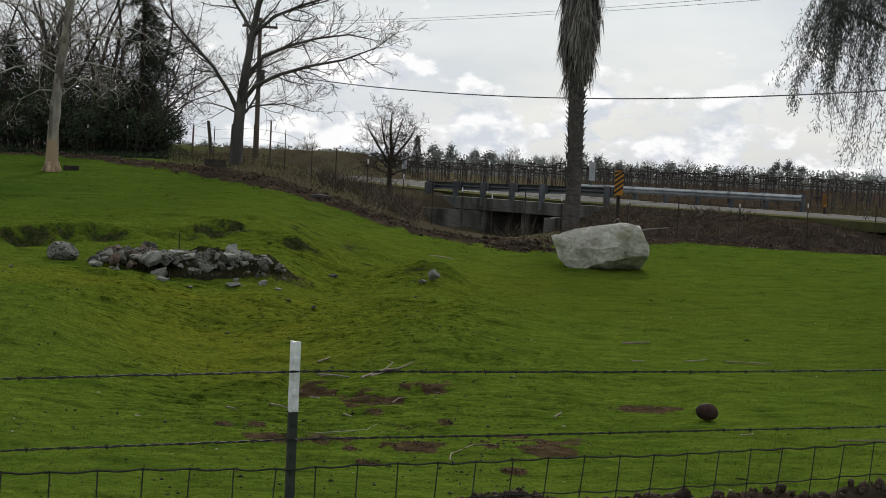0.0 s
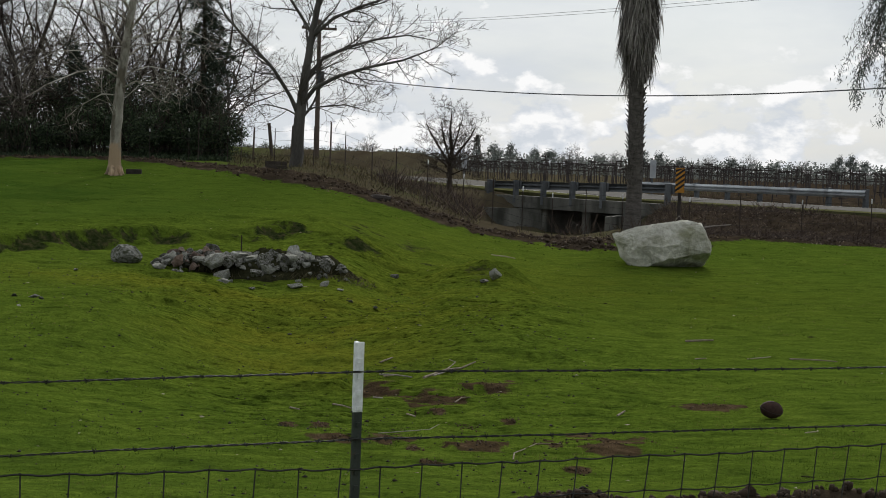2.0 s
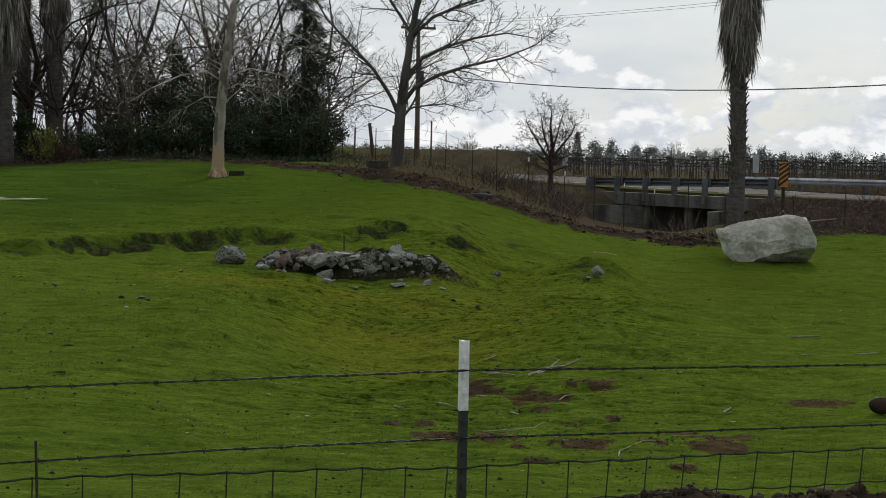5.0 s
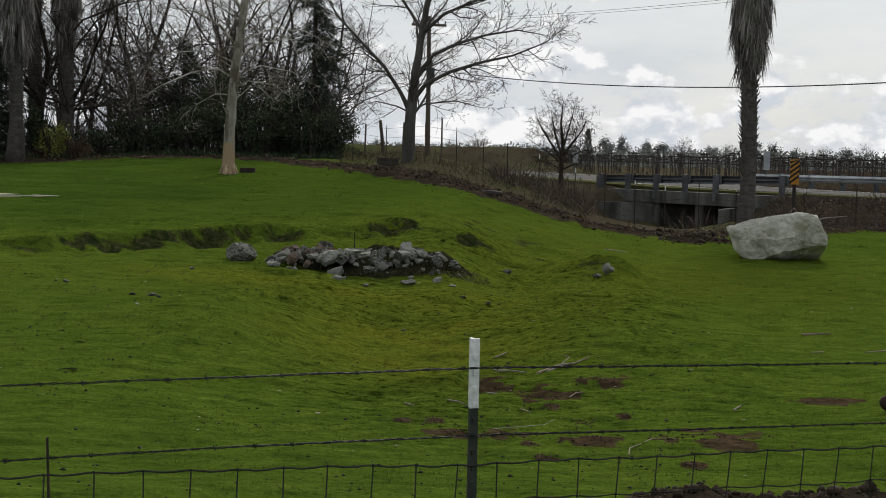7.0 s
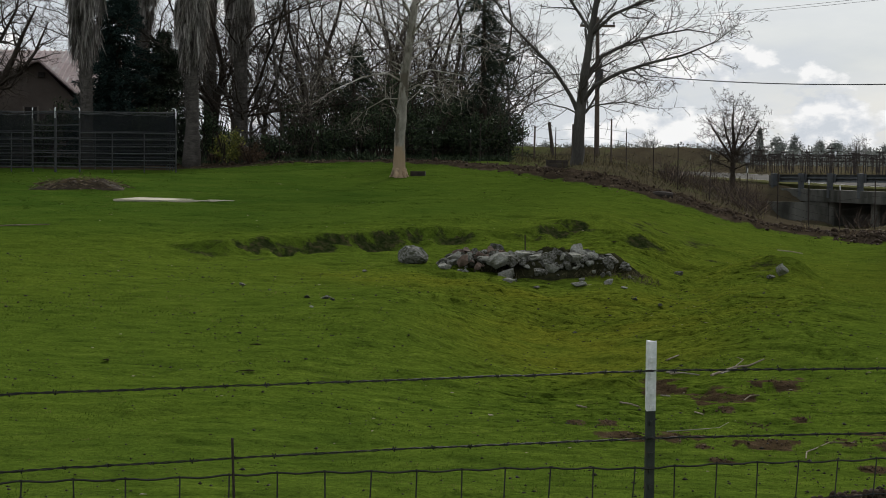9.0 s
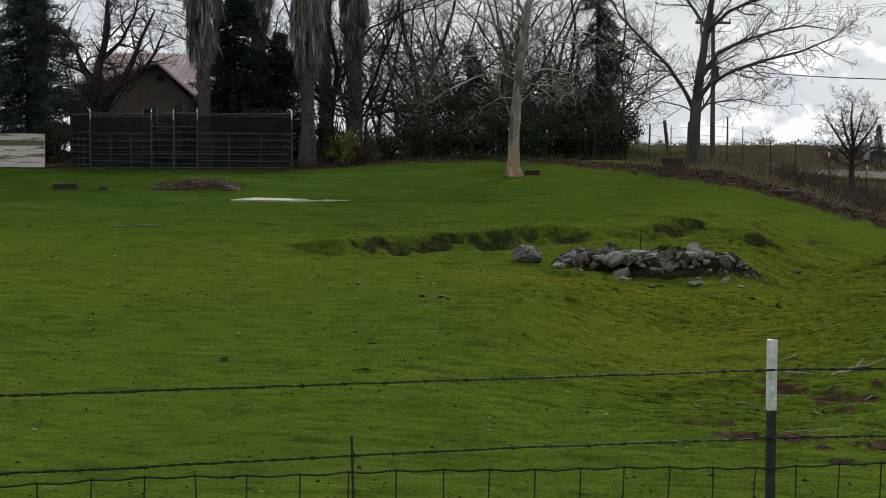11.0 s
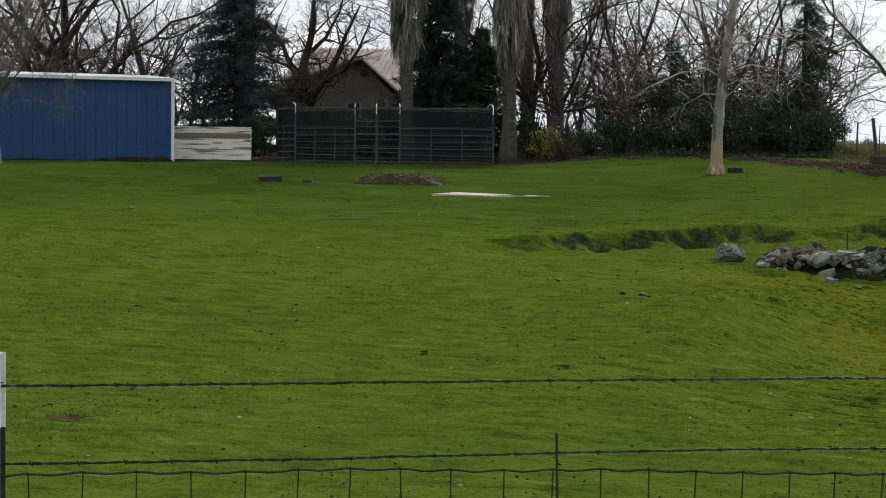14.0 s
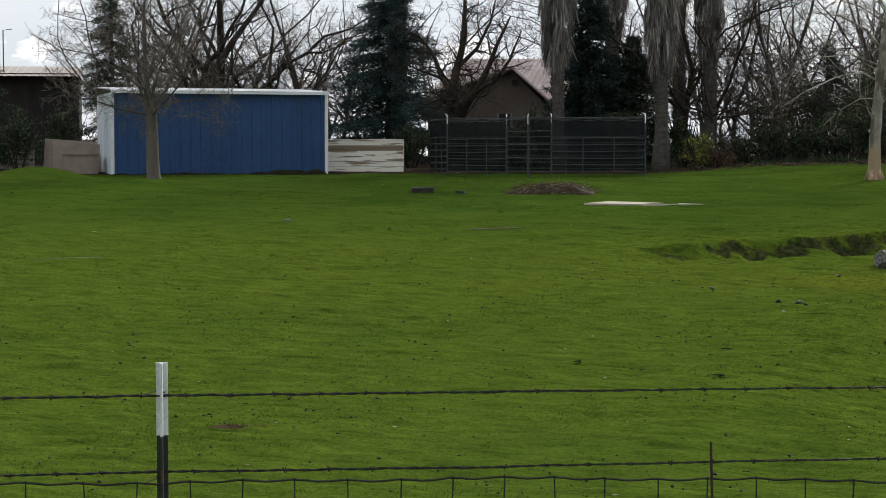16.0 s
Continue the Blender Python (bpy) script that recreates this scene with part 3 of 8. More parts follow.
def ground_height(x, y):
    x, y = np.asarray(x, float), np.asarray(y, float)
    r, az = np.hypot(x, y), np.degrees(np.arctan2(x, y))
    # high ground towards the garden, low ground towards the bridge
    high = np.interp(r, [0, 3, 6, 9, 12, 16, 19, 24.5, 28, 30.5, 38, 45, 49, 53, 60, 90, 200, 4000],
                     [0.55, 0.5, 0.3, 0.14, 0.06, 0.08, 0.2, 0.5, 0.66, 0.83, 1.12, 1.58, 1.60, 1.66, 1.85, 1.9, 1.4, 1.0])
    high = high + 0.30 * smooth(44, 50, r) * smooth(-16, -7, az) * (1 - smooth(60, 90, r))
    low = np.interp(r, [0, 3, 6, 9, 13, 20, 27, 33, 36, 40, 44, 48, 54, 60, 200, 4000],
                    [0.55, 0.5, 0.3, 0.14, 0.03, -0.04, 0.02, 0.12, 0.17, 0.36, 0.36, 0.30, 0.15, 0.3, 1.0, 1.0])
    w = 1 - smooth(-1.0, 8.0, az)
    z = low + (high - low) * w
    # hollow running up past the rock heap
    for cx, cy, sx, sy, d in ((-0.5, 21.2, 1.7, 4.4, 0.46), (0.2, 16.0, 3.0, 3.0, 0.10), (1.2, 27.4, 0.9, 3.4, 0.28), (1.6, 33.0, 1.2, 2.8, 0.26), (-1.2, 26.6, 2.6, 2.2, 0.14)):
        z = z - d * np.exp(-((x - cx) / sx) ** 2 - ((y - cy) / sy) ** 2)
    # humps beside it
    for cx, cy, sx, sy, d in ((2.7, 29.4, 0.8, 0.9, 0.26), (2.1, 21.0, 1.1, 3.0, 0.17), (2.9, 25.6, 1.2, 3.0, 0.16), (-2.7, 20.6, 1.1, 1.8, 0.13), (0.65, 30.9, 0.55, 0.5, 0.14), (-2.6, 18.4, 1.2, 1.2, 0.08), (0.6, 30.9, 1.2, 0.8, 0.14), (11.5, 42.5, 5.0, 3.0, 0.12), (-16.0, 23.0, 4.0, 5.0, 0.1), (-27.3, 39.7, 1.3, 0.9, 0.34)):
        z = z + d * np.exp(-((x - cx) / sx) ** 2 - ((y - cy) / sy) ** 2)
    # worn bank below the upper pasture
    edge, amp = bank_line(x)
    jag = 0.10 * grain(x, y, 0.5, 6) + 0.14 * grain(x, y, 0.24, 9)
    step = 0.55 * smooth(edge - 0.16, edge + 0.06, y + jag) + 0.45 * smooth(edge - 0.62, edge - 0.30, y + 1.5 * jag)
    z = z + amp * (0.35 * step * np.exp(-np.clip(y - edge, 0, 20) / 2.2) - 0.65 * (1 - step) * np.exp(-np.clip(edge - y, 0, 20) / 2.4))
    z = z + np.exp(-((y - edge + 0.25) / 0.4) ** 2) * np.clip(amp * 4, 0, 1) * (0.035 * grain(x, 0.5 * y, 0.24, 61) + 0.012 * grain(x, y, 0.5, 62))
    for cx, cy, sx, sy, d in ((0.5, 30.3, 0.7, 0.35, 0.10), (2.75, 29.2, 0.55, 0.35, 0.12), (-2.3, 19.0, 0.5, 0.3, 0.06), (1.9, 33.2, 0.8, 0.4, 0.08), (0.2, 33.6, 1.0, 0.35, 0.09)):
        z = z + d * np.exp(-((x - cx) / sx) ** 2 - ((y - cy) / sy) ** 2) * (1 + grain(x, y, 0.4, 8))
    # dug strip: rough, a little raised
    sd = strip_distance(x, y)
    dug = 1 - smooth(0.75, 1.15, sd)
    z = z + dug * (0.06 + 0.05 * wobble(x, y, 4.1, 2.0) + 0.04 * ridged(x, y, 7.0, 1.0))
    # earth heap along the near fence
    for cx, cy, sx, sy, d in ((4.1, 10.6, 0.7, 0.3, 0.17), (3.2, 10.5, 0.6, 0.28, 0.12), (2.3, 10.35, 0.5, 0.25, 0.07), (1.55, 10.5, 0.24, 0.2, 0.11), (5.8, 38.8, 0.7, 0.5, 0.16)):
        z = z + d * np.exp(-((x - cx) / sx) ** 2 - ((y - cy) / sy) ** 2) * (1 + 0.35 * wobble(x, y, 9.0, 3.0))
    # turf unevenness
    near = smooth(5, 9, r) * (1 - smooth(60, 90, r))
    rough = 0.35 + 1.1 * rough_amount(x, y)
    z = z + near * rough * (0.040 * grain(x, y, 1.9, 11) + 0.045 * np.abs(grain(x, y, 0.95, 12)) + 0.040 * np.abs(grain(0.6 * x, y, 0.36, 13)) + 0.012 * grain(x, y, 0.2, 14) - 0.035) + near * 0.03 * wobble(x, y, 0.9, 1.0)
    # little trodden steps across the slope, steep on their lower side
    fr, patch = trodden(x, y)
    saw = np.where(fr < 0.22, smooth(0, 0.22, fr), 1 - (fr - 0.22) / 0.78)
    z = z + near * (1 - smooth(40, 50, r)) * patch * (0.45 + 0.75 * rough_amount(x, y)) * (0.020 + 0.0017 * r) * (saw - 0.5)
    # road on its embankment, the creek under the bridge, flat fields beyond
    s, q = road_frame(x, y)
    rh = road_height(s) - 0.04
    beyond = smooth(-9.0, -0.6, q) * smooth(52, 58, r) * smooth(-10, -1, az + 0 * x)
    z = z + (rh - z) * beyond
    z = z + (0.95 - z) * smooth(13, 22, q) * smooth(60, 75, r)
    z = z + 1.45 * np.exp(-((q - 13.2) / 2.4) ** 2) * (1 - smooth(2.6, 5.2, az)) * smooth(60, 75, r) * smooth(-12, -4, az)
    creek = np.exp(-((s + 5.2 + 0.15 * q) / 4.0) ** 4) * (1 - smooth(14, 22, q)) * smooth(-16, -6, q)
    z = z - creek * np.clip(z + 0.75, 0, 9) * 0.92
    gap = smooth(4.6, 5.6, az) * (1 - smooth(10.4, 11.4, az)) * smooth(47, 50.5, r) * (1 - smooth(-0.9, -0.2, q))
    z = z - 0.75 * gap * np.clip(z + 0.5, 0, 1)
    return z


def ground_z(x, y):
    return float(ground_height(x, y))


# worn bare places in the turf: x, y, half-length, half-width
BARE = [(0.54, 17.4, 0.18, 0.50), (1.03, 16.55, 0.33, 0.43), (1.70, 17.16, 0.27, 0.30), (-0.29, 14.41, 0.07, 0.25), (-0.02, 14.26, 0.08, 0.22), (1.01, 15.69, 0.09, 0.12), (0.16, 13.2, 0.21, 0.14), (0.53, 13.5, 0.21, 0.18),
        (1.22, 13.25, 0.21, 0.25), (1.79, 13.34, 0.16, 0.24), (2.21, 13.33, 0.30, 0.42), (0.8, 12.42, 0.09, 0.10), (1.22, 14.41, 0.12, 0.22), (1.83, 12.11, 0.09, 0.12), (0.69, 12.89, 0.07, 0.10), (1.66, 15.02, 0.07, 0.2),
        (3.75, 16.4, 0.22, 0.16), (-6.5, 12.0, 0.22, 0.13)]


def bare(x, y):
    b = np.zeros(np.shape(x))
    for cx, cy, sx, sy in BARE:
        b = np.maximum(b, np.exp(-(((x - cx) / (1.25 * sx)) ** 2 + ((y - cy) / (1.25 * sy)) ** 2) ** 1.5))
    return np.clip((b + 0.42 * grain(x, y, 0.32, 18) + 0.60 * grain(x, y, 0.12, 19) - 0.38) * 1.8, 0, 1) * (b > 0.03)


def soil_amount(x, y):
    dug = 1 - smooth(0.8, 1.1, strip_distance(x, y) + 0.10 * wobble(x, y, 3.0, 1.0) + 0.06 * wobble(x, y, 9.0, 1.0))
    heap = np.zeros(np.shape(x))
    for cx, cy, sx, sy in ((4.1, 10.55, 1.0, 0.42), (3.2, 10.45, 0.8, 0.38), (2.3, 10.3, 0.6, 0.3), (1.5, 10.45, 0.36, 0.3), (5.8, 38.8, 0.85, 0.6)):
        heap = np.maximum(heap, np.exp(-((x - cx) / sx) ** 2 - ((y - cy) / sy) ** 2))
    r, az = np.hypot(x, y), np.degrees(np.arctan2(x, y))
    garden = smooth(51.5, 52.6, r + 0.3 * wobble(x, y, 1.3)) * (1 - smooth(-6, -4.5, az))
    bank = smooth(43.8, 45.0, r + 0.4 * wobble(x, y, 0.8)) * smooth(9, 12, az)
    fx0, fy0, fx1, fy1 = -27.57, 44.09, -22.55, 48.30  # trodden earth along the shed's foot
    t = np.clip(((x - fx0) * (fx1 - fx0) + (y - fy0) * (fy1 - fy0)) / ((fx1 - fx0) ** 2 + (fy1 - fy0) ** 2), 0, 1)
    foot = np.exp(-(np.hypot(x - fx0 - t * (fx1 - fx0), y - fy0 - t * (fy1 - fy0)) / (0.25 + 0.5 * t)) ** 2) * (0.5 + 0.5 * t) * (0.8 + 0.6 * grain(x, y, 0.5, 44))
    garden = np.maximum(garden, np.clip(1.8 * foot, 0, 1))
    edge, amp = bank_line(x)
    face = np.exp(-((y - edge + 0.20) / 0.26) ** 2) * np.clip((amp - 0.2) * 5, 0, 1)
    face = np.clip(face * (0.5 + 1.1 * grain(x, y, 0.7, 15) + 0.5 * grain(x, y, 0.25, 16)), 0, 1) * 0.40
    hump = np.exp(-((x - 2.75) / 0.45) ** 2 - ((y - 28.8) / 0.4) ** 2)
    face = np.maximum(face, np.clip(hump * (0.4 + grain(x, y, 0.3, 17)), 0, 0.3))
    return np.clip(np.maximum.reduce([dug, smooth(0.25, 0.5, heap + 0.15 * wobble(x, y, 8.0)), garden, bank, face]), 0, 1)


def field_amount(x, y):
    """Dull winter ground: everything beyond the dug strip on the road side."""
    far = smooth(46, 54, np.hypot(x, y)) * smooth(-5, -1, np.degrees(np.arctan2(x, y)))
    line = np.interp(x, [p[0] for p in STRIP], [p[1] for p in STRIP])
    return np.clip(np.maximum(far, smooth(0.2, 1.4, y - line + 0.5 * grain(x, y, 0.8, 40)) * smooth(-4.5, -1.0, x)), 0, 1)


def gold_amount(x, y):
    g = np.exp(-((x + 0.3) / 1.5) ** 2 - ((y - 20.8) / 2.6) ** 2) + 0.8 * np.exp(-((x + 2.2) / 2.0) ** 2 - ((y - 24.4) / 1.0) ** 2) + 0.15 * np.exp(-((x + 9) / 6) ** 2 - ((y - 24) / 5) ** 2)
    g = g + 0.45 * np.exp(-((x - 1.2) / 1.3) ** 2 - ((y - 25) / 3) ** 2) + 0.42 * np.exp(-((x - 3.0) / 5.0) ** 2 - ((y - 31) / 7.0) ** 2)
    return np.clip(g * (0.85 + 0.4 * wobble(x, y, 2.2)), 0, 1)


def rough_amount(x, y):
    """Tussocky, poached turf in and round the hollow; the rest is grazed smooth."""
    h = np.exp(-((x - 0.2) / 3.4) ** 4 - ((y - 23) / 9.5) ** 4) + 0.6 * np.exp(-((x + 4) / 3.5) ** 2 - ((y - 29) / 2.5) ** 2)
    return np.clip(0.14 + 0.9 * h * (0.8 + 0.5 * grain(x, y, 2.2, 73)) * (1 - 0.6 * np.exp(-((x + 0.3) / 1.2) ** 2 - ((y - 20.8) / 2.6) ** 2)), 0, 1)


def lush_shade_amount(x, y):
    """Deeper green sward on the upper pasture and round the rock heap's far side; the slope's shade is painted in too.
    """
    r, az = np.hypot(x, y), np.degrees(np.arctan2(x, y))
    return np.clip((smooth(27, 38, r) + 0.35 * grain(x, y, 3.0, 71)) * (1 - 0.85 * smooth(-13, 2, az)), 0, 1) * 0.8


def build_ground():
    """One sheet, fine where the pasture lies, coarse behind and far off."""
    az = np.radians(np.unique(np.r_[np.arange(-180, -42, 6.0), np.arange(-42, -38, 1.0), np.arange(-38, 24, 0.165), np.arange(24, 30, 1.0), np.arange(30, 181, 6.0)]))
    rr = np.r_[0.0, 0.002, np.geomspace(0.6, 8.5, 14), np.arange(8.8, 13, 0.05), np.arange(13, 26, 0.07), np.arange(26, 34, 0.075), np.arange(34, 52, 0.26), np.arange(52, 100, 0.6), np.arange(100, 170, 2.0), np.geomspace(172, 4200, 34)]
    A, R = np.meshgrid(az[:-1], rr[1:])
    x, y = (R * np.sin(A)).ravel(), (R * np.cos(A)).ravel()
    z = ground_height(x, y)
    na, nr = len(az) - 1, len(rr) - 1
    i = np.arange(nr - 1)[:, None] * na
    j = np.arange(na)[None, :]
    j2 = (j + 1) % na
    q = np.stack([i + j, i + j2, i + na + j2, i + na + j], -1).reshape(-1, 4)[:, ::-1]
    me = raw_mesh("ground", np.stack([x, y, z], 1), q, GROUND, sides=4)
    me.polygons.foreach_set("use_smooth", [True] * len(me.polygons))
    for name, values in (("soil", soil_amount(x, y)), ("red", bare(x, y)), ("gold", gold_amount(x, y)), ("worn", worn_shade_amount(x, y)),
                         ("field", field_amount(x, y)), ("lush_shade", lush_shade_amount(x, y)), ("rough", rough_amount(x, y))):
        a = me.attributes.new(name, "FLOAT", "POINT")
        a.data.foreach_set("value", np.asarray(values, np.float32))
    return tagged(new("ground", me), "green grazed pasture ground with bare soil and a hollow", "ground", kind="structure")


def ground_material():
    m = bpy.data.materials.new("ground")
    m.use_nodes = True
    n, l = m.node_tree.nodes, m.node_tree.links
    n.clear()
    out, bsdf = n.new("ShaderNodeOutputMaterial"), n.new("ShaderNodeBsdfPrincipled")
    tc = n.new("ShaderNodeTexCoord")

    def noise_at(scale, detail=6, rough=0.65, stretch=(1, 1, 1)):
        mp = n.new("ShaderNodeMapping")
        mp.inputs["Scale"].default_value = stretch
        l.new(tc.outputs["Object"], mp.inputs["Vector"])
        t = n.new("ShaderNodeTexNoise")
        t.inputs["Scale"].default_value, t.inputs["Detail"].default_value, t.inputs["Roughness"].default_value = scale, detail, rough
        l.new(mp.outputs[0], t.inputs["Vector"])
        return t.outputs["Fac"]

    def ramp(fac, stops):
        r = n.new("ShaderNodeValToRGB")
        while len(r.color_ramp.elements) < len(stops):
            r.color_ramp.elements.new(0.5)
        for e, (p, c) in zip(r.color_ramp.elements, stops):
            e.position, e.color = p, (*c, 1)
        l.new(fac, r.inputs[0])
        return r.outputs[0]

    def blend(fac, a, b):
        x = n.new("ShaderNodeMix")
        x.data_type = "RGBA"
        if isinstance(fac, float):
            x.inputs[0].default_value = fac
        else:
            l.new(fac, x.inputs[0])
        l.new(a, x.inputs[6])
        l.new(b, x.inputs[7])
        return x.outputs[2]

    def attribute(name):
        a = n.new("ShaderNodeAttribute")
        a.attribute_name = name
        return a.outputs["Fac"]

    def ragged(fac, scale):
        """Break a soft edge up into crumbs and tufts."""
        a, s = n.new("ShaderNodeMath"), n.new("ShaderNodeMapRange")
        a.operation = "MULTIPLY_ADD"
        l.new(noise_at(scale, 6, 0.7), a.inputs[0])
        a.inputs[1].default_value = 1.3
        l.new(fac, a.inputs[2])
        s.inputs["From Min"].default_value, s.inputs["From Max"].default_value = 0.98, 1.30
        l.new(a.outputs[0], s.inputs["Value"])
        return s.outputs[0]

    turf = ramp(noise_at(0.5), [(0.32, (0.046, 0.080, 0.011)), (0.5, (0.068, 0.106, 0.014)), (0.68, (0.096, 0.134, 0.018))])
    clumps = ramp(noise_at(4.0, 5, 0.58, (0.6, 1.0, 0.0)), [(0.34, (0.030, 0.054, 0.008)), (0.48, (0.066, 0.104, 0.014)), (0.7, (0.092, 0.130, 0.020))])
    turf = blend(0.5, turf, clumps)
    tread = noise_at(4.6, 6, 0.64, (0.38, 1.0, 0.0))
    # Dips of the tread noise are painted dark, as shade between the steps.
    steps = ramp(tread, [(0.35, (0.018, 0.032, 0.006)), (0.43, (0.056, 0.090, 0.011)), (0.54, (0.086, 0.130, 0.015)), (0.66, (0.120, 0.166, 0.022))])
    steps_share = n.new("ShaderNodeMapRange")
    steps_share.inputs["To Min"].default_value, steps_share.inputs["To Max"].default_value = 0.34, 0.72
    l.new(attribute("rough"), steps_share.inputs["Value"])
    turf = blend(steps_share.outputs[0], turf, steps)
    # Deep sward colour also carries the shade of the slope turned from the sun.
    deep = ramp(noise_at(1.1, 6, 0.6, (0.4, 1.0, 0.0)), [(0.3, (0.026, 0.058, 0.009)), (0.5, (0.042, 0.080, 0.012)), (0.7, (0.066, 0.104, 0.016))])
    turf = blend(attribute("lush_shade"), turf, deep)
    gold = ramp(noise_at(3.0, 6, 0.65, (0.5, 1.0, 0.0)), [(0.3, (0.088, 0.108, 0.012)), (0.7, (0.140, 0.148, 0.017))])
    turf = blend(attribute("gold"), turf, gold)
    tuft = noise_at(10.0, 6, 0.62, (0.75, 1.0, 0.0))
    # Tuft gaps painted dark and tops pale: the shading of small tussocks.
    tuft_shade = ramp(tuft, [(0.37, (0.30, 0.33, 0.34)), (0.45, (0.86, 0.87, 0.88)), (0.54, (1.05, 1.05, 1.05)), (0.68, (1.32, 1.28, 1.25))])
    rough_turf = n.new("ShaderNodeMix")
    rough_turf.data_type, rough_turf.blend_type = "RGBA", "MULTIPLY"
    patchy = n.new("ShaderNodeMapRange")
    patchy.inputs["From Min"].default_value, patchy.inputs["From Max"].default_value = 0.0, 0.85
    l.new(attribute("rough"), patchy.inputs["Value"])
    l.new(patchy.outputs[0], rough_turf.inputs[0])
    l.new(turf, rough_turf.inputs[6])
    l.new(tuft_shade, rough_turf.inputs[7])
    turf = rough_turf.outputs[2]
    fuzz = ramp(noise_at(24.0, 5, 0.75), [(0.34, (0.62, 0.64, 0.64)), (0.47, (0.95, 0.95, 0.95)), (0.56, (1.08, 1.07, 1.05)), (0.70, (1.38, 1.32, 1.3))])
    grainy = n.new("ShaderNodeMix")
    grainy.data_type, grainy.blend_type = "RGBA", "MULTIPLY"
    grainy.inputs[0].default_value = 1.0
    l.new(turf, grainy.inputs[6])
    l.new(fuzz, grainy.inputs[7])
    turf = grainy.outputs[2]
    # Thatch tone made darker still, as the bank face lies in shade.
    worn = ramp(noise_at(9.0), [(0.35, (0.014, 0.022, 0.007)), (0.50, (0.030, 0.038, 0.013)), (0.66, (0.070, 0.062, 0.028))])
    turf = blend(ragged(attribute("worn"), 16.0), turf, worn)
    field = ramp(noise_at(0.35), [(0.3, (0.050, 0.040, 0.027)), (0.55, (0.078, 0.066, 0.042)), (0.72, (0.07, 0.080, 0.030))])
    turf = blend(attribute("field"), turf, field)
    soil = ramp(noise_at(2.6), [(0.3, (0.021, 0.016, 0.011)), (0.55, (0.047, 0.036, 0.025)), (0.75, (0.098, 0.076, 0.055))])
    c = blend(ragged(attribute("soil"), 9.0), turf, soil)
    red = ramp(noise_at(6.0), [(0.3, (0.026, 0.020, 0.011)), (0.55, (0.066, 0.046, 0.026)), (0.75, (0.118, 0.084, 0.052))])
    c = blend(ragged(attribute("red"), 26.0), c, red)
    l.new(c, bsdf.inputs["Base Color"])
    bsdf.inputs["Roughness"].default_value, bsdf.inputs["Specular IOR Level"].default_value = 1.0, 0.0
    b0 = n.new("ShaderNodeBump")
    b0.inputs["Distance"].default_value = 0.11
    l.new(steps_share.outputs[0], b0.inputs["Strength"])
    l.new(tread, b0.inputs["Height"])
    b1, b2 = n.new("ShaderNodeBump"), n.new("ShaderNodeBump")
    l.new(b0.outputs[0], b1.inputs["Normal"])
    b1.inputs["Strength"].default_value, b1.inputs["Distance"].default_value = 0.55, 0.08
    b2.inputs["Strength"].default_value, b2.inputs["Distance"].default_value = 0.6, 0.04
    l.new(noise_at(5.0, 7, 0.6, (0.5, 1.0, 0.0)), b1.inputs["Height"])
    b3 = n.new("ShaderNodeBump")
    b3.inputs["Distance"].default_value = 0.08
    l.new(attribute("rough"), b3.inputs["Strength"])
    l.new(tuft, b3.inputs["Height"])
    l.new(b1.outputs[0], b3.inputs["Normal"])
    l.new(noise_at(28.0, 5, 0.7), b2.inputs["Height"])
    l.new(b3.outputs[0], b2.inputs["Normal"])
    l.new(b2.outputs[0], bsdf.inputs["Normal"])
    l.new(bsdf.outputs[0], out.inputs["Surface"])
    return m


GROUND = ground_material()
ground = build_ground()


def scatter_polar(rng, n, a0, a1, r0, r1, power=1.0):
    """Places over a sector, thinning with distance for power below 2."""
    az = np.radians(rng.uniform(a0, a1, n))
    r = (rng.uniform(r0 ** power, r1 ** power, n)) ** (1 / power)
    return r * np.sin(az), r * np.cos(az)


def turf_material(name, stops):
    """Grass blades: each tuft and blade carries its own tone."""
    m = leafy(name, stops, 0.35, 0.9, 0.0)
    n, l = m.node_tree.nodes, m.node_tree.links
    tone = n.new("ShaderNodeAttribute")
    tone.attribute_name = "tone"
    ramp = n["Color Ramp"]
    l.new(tone.outputs["Fac"], ramp.inputs[0])
    return m


TURF = turf_material("turf", [(0.0, (0.034, 0.064, 0.010)), (0.35, (0.060, 0.100, 0.013)), (0.65, (0.082, 0.126, 0.017)), (0.92, (0.108, 0.152, 0.024)), (1.0, (0.17, 0.16, 0.06))])
TURF_GOLD = turf_material("turf_gold", [(0.0, (0.050, 0.068, 0.010)), (0.5, (0.098, 0.116, 0.013)), (1.0, (0.150, 0.152, 0.03))])


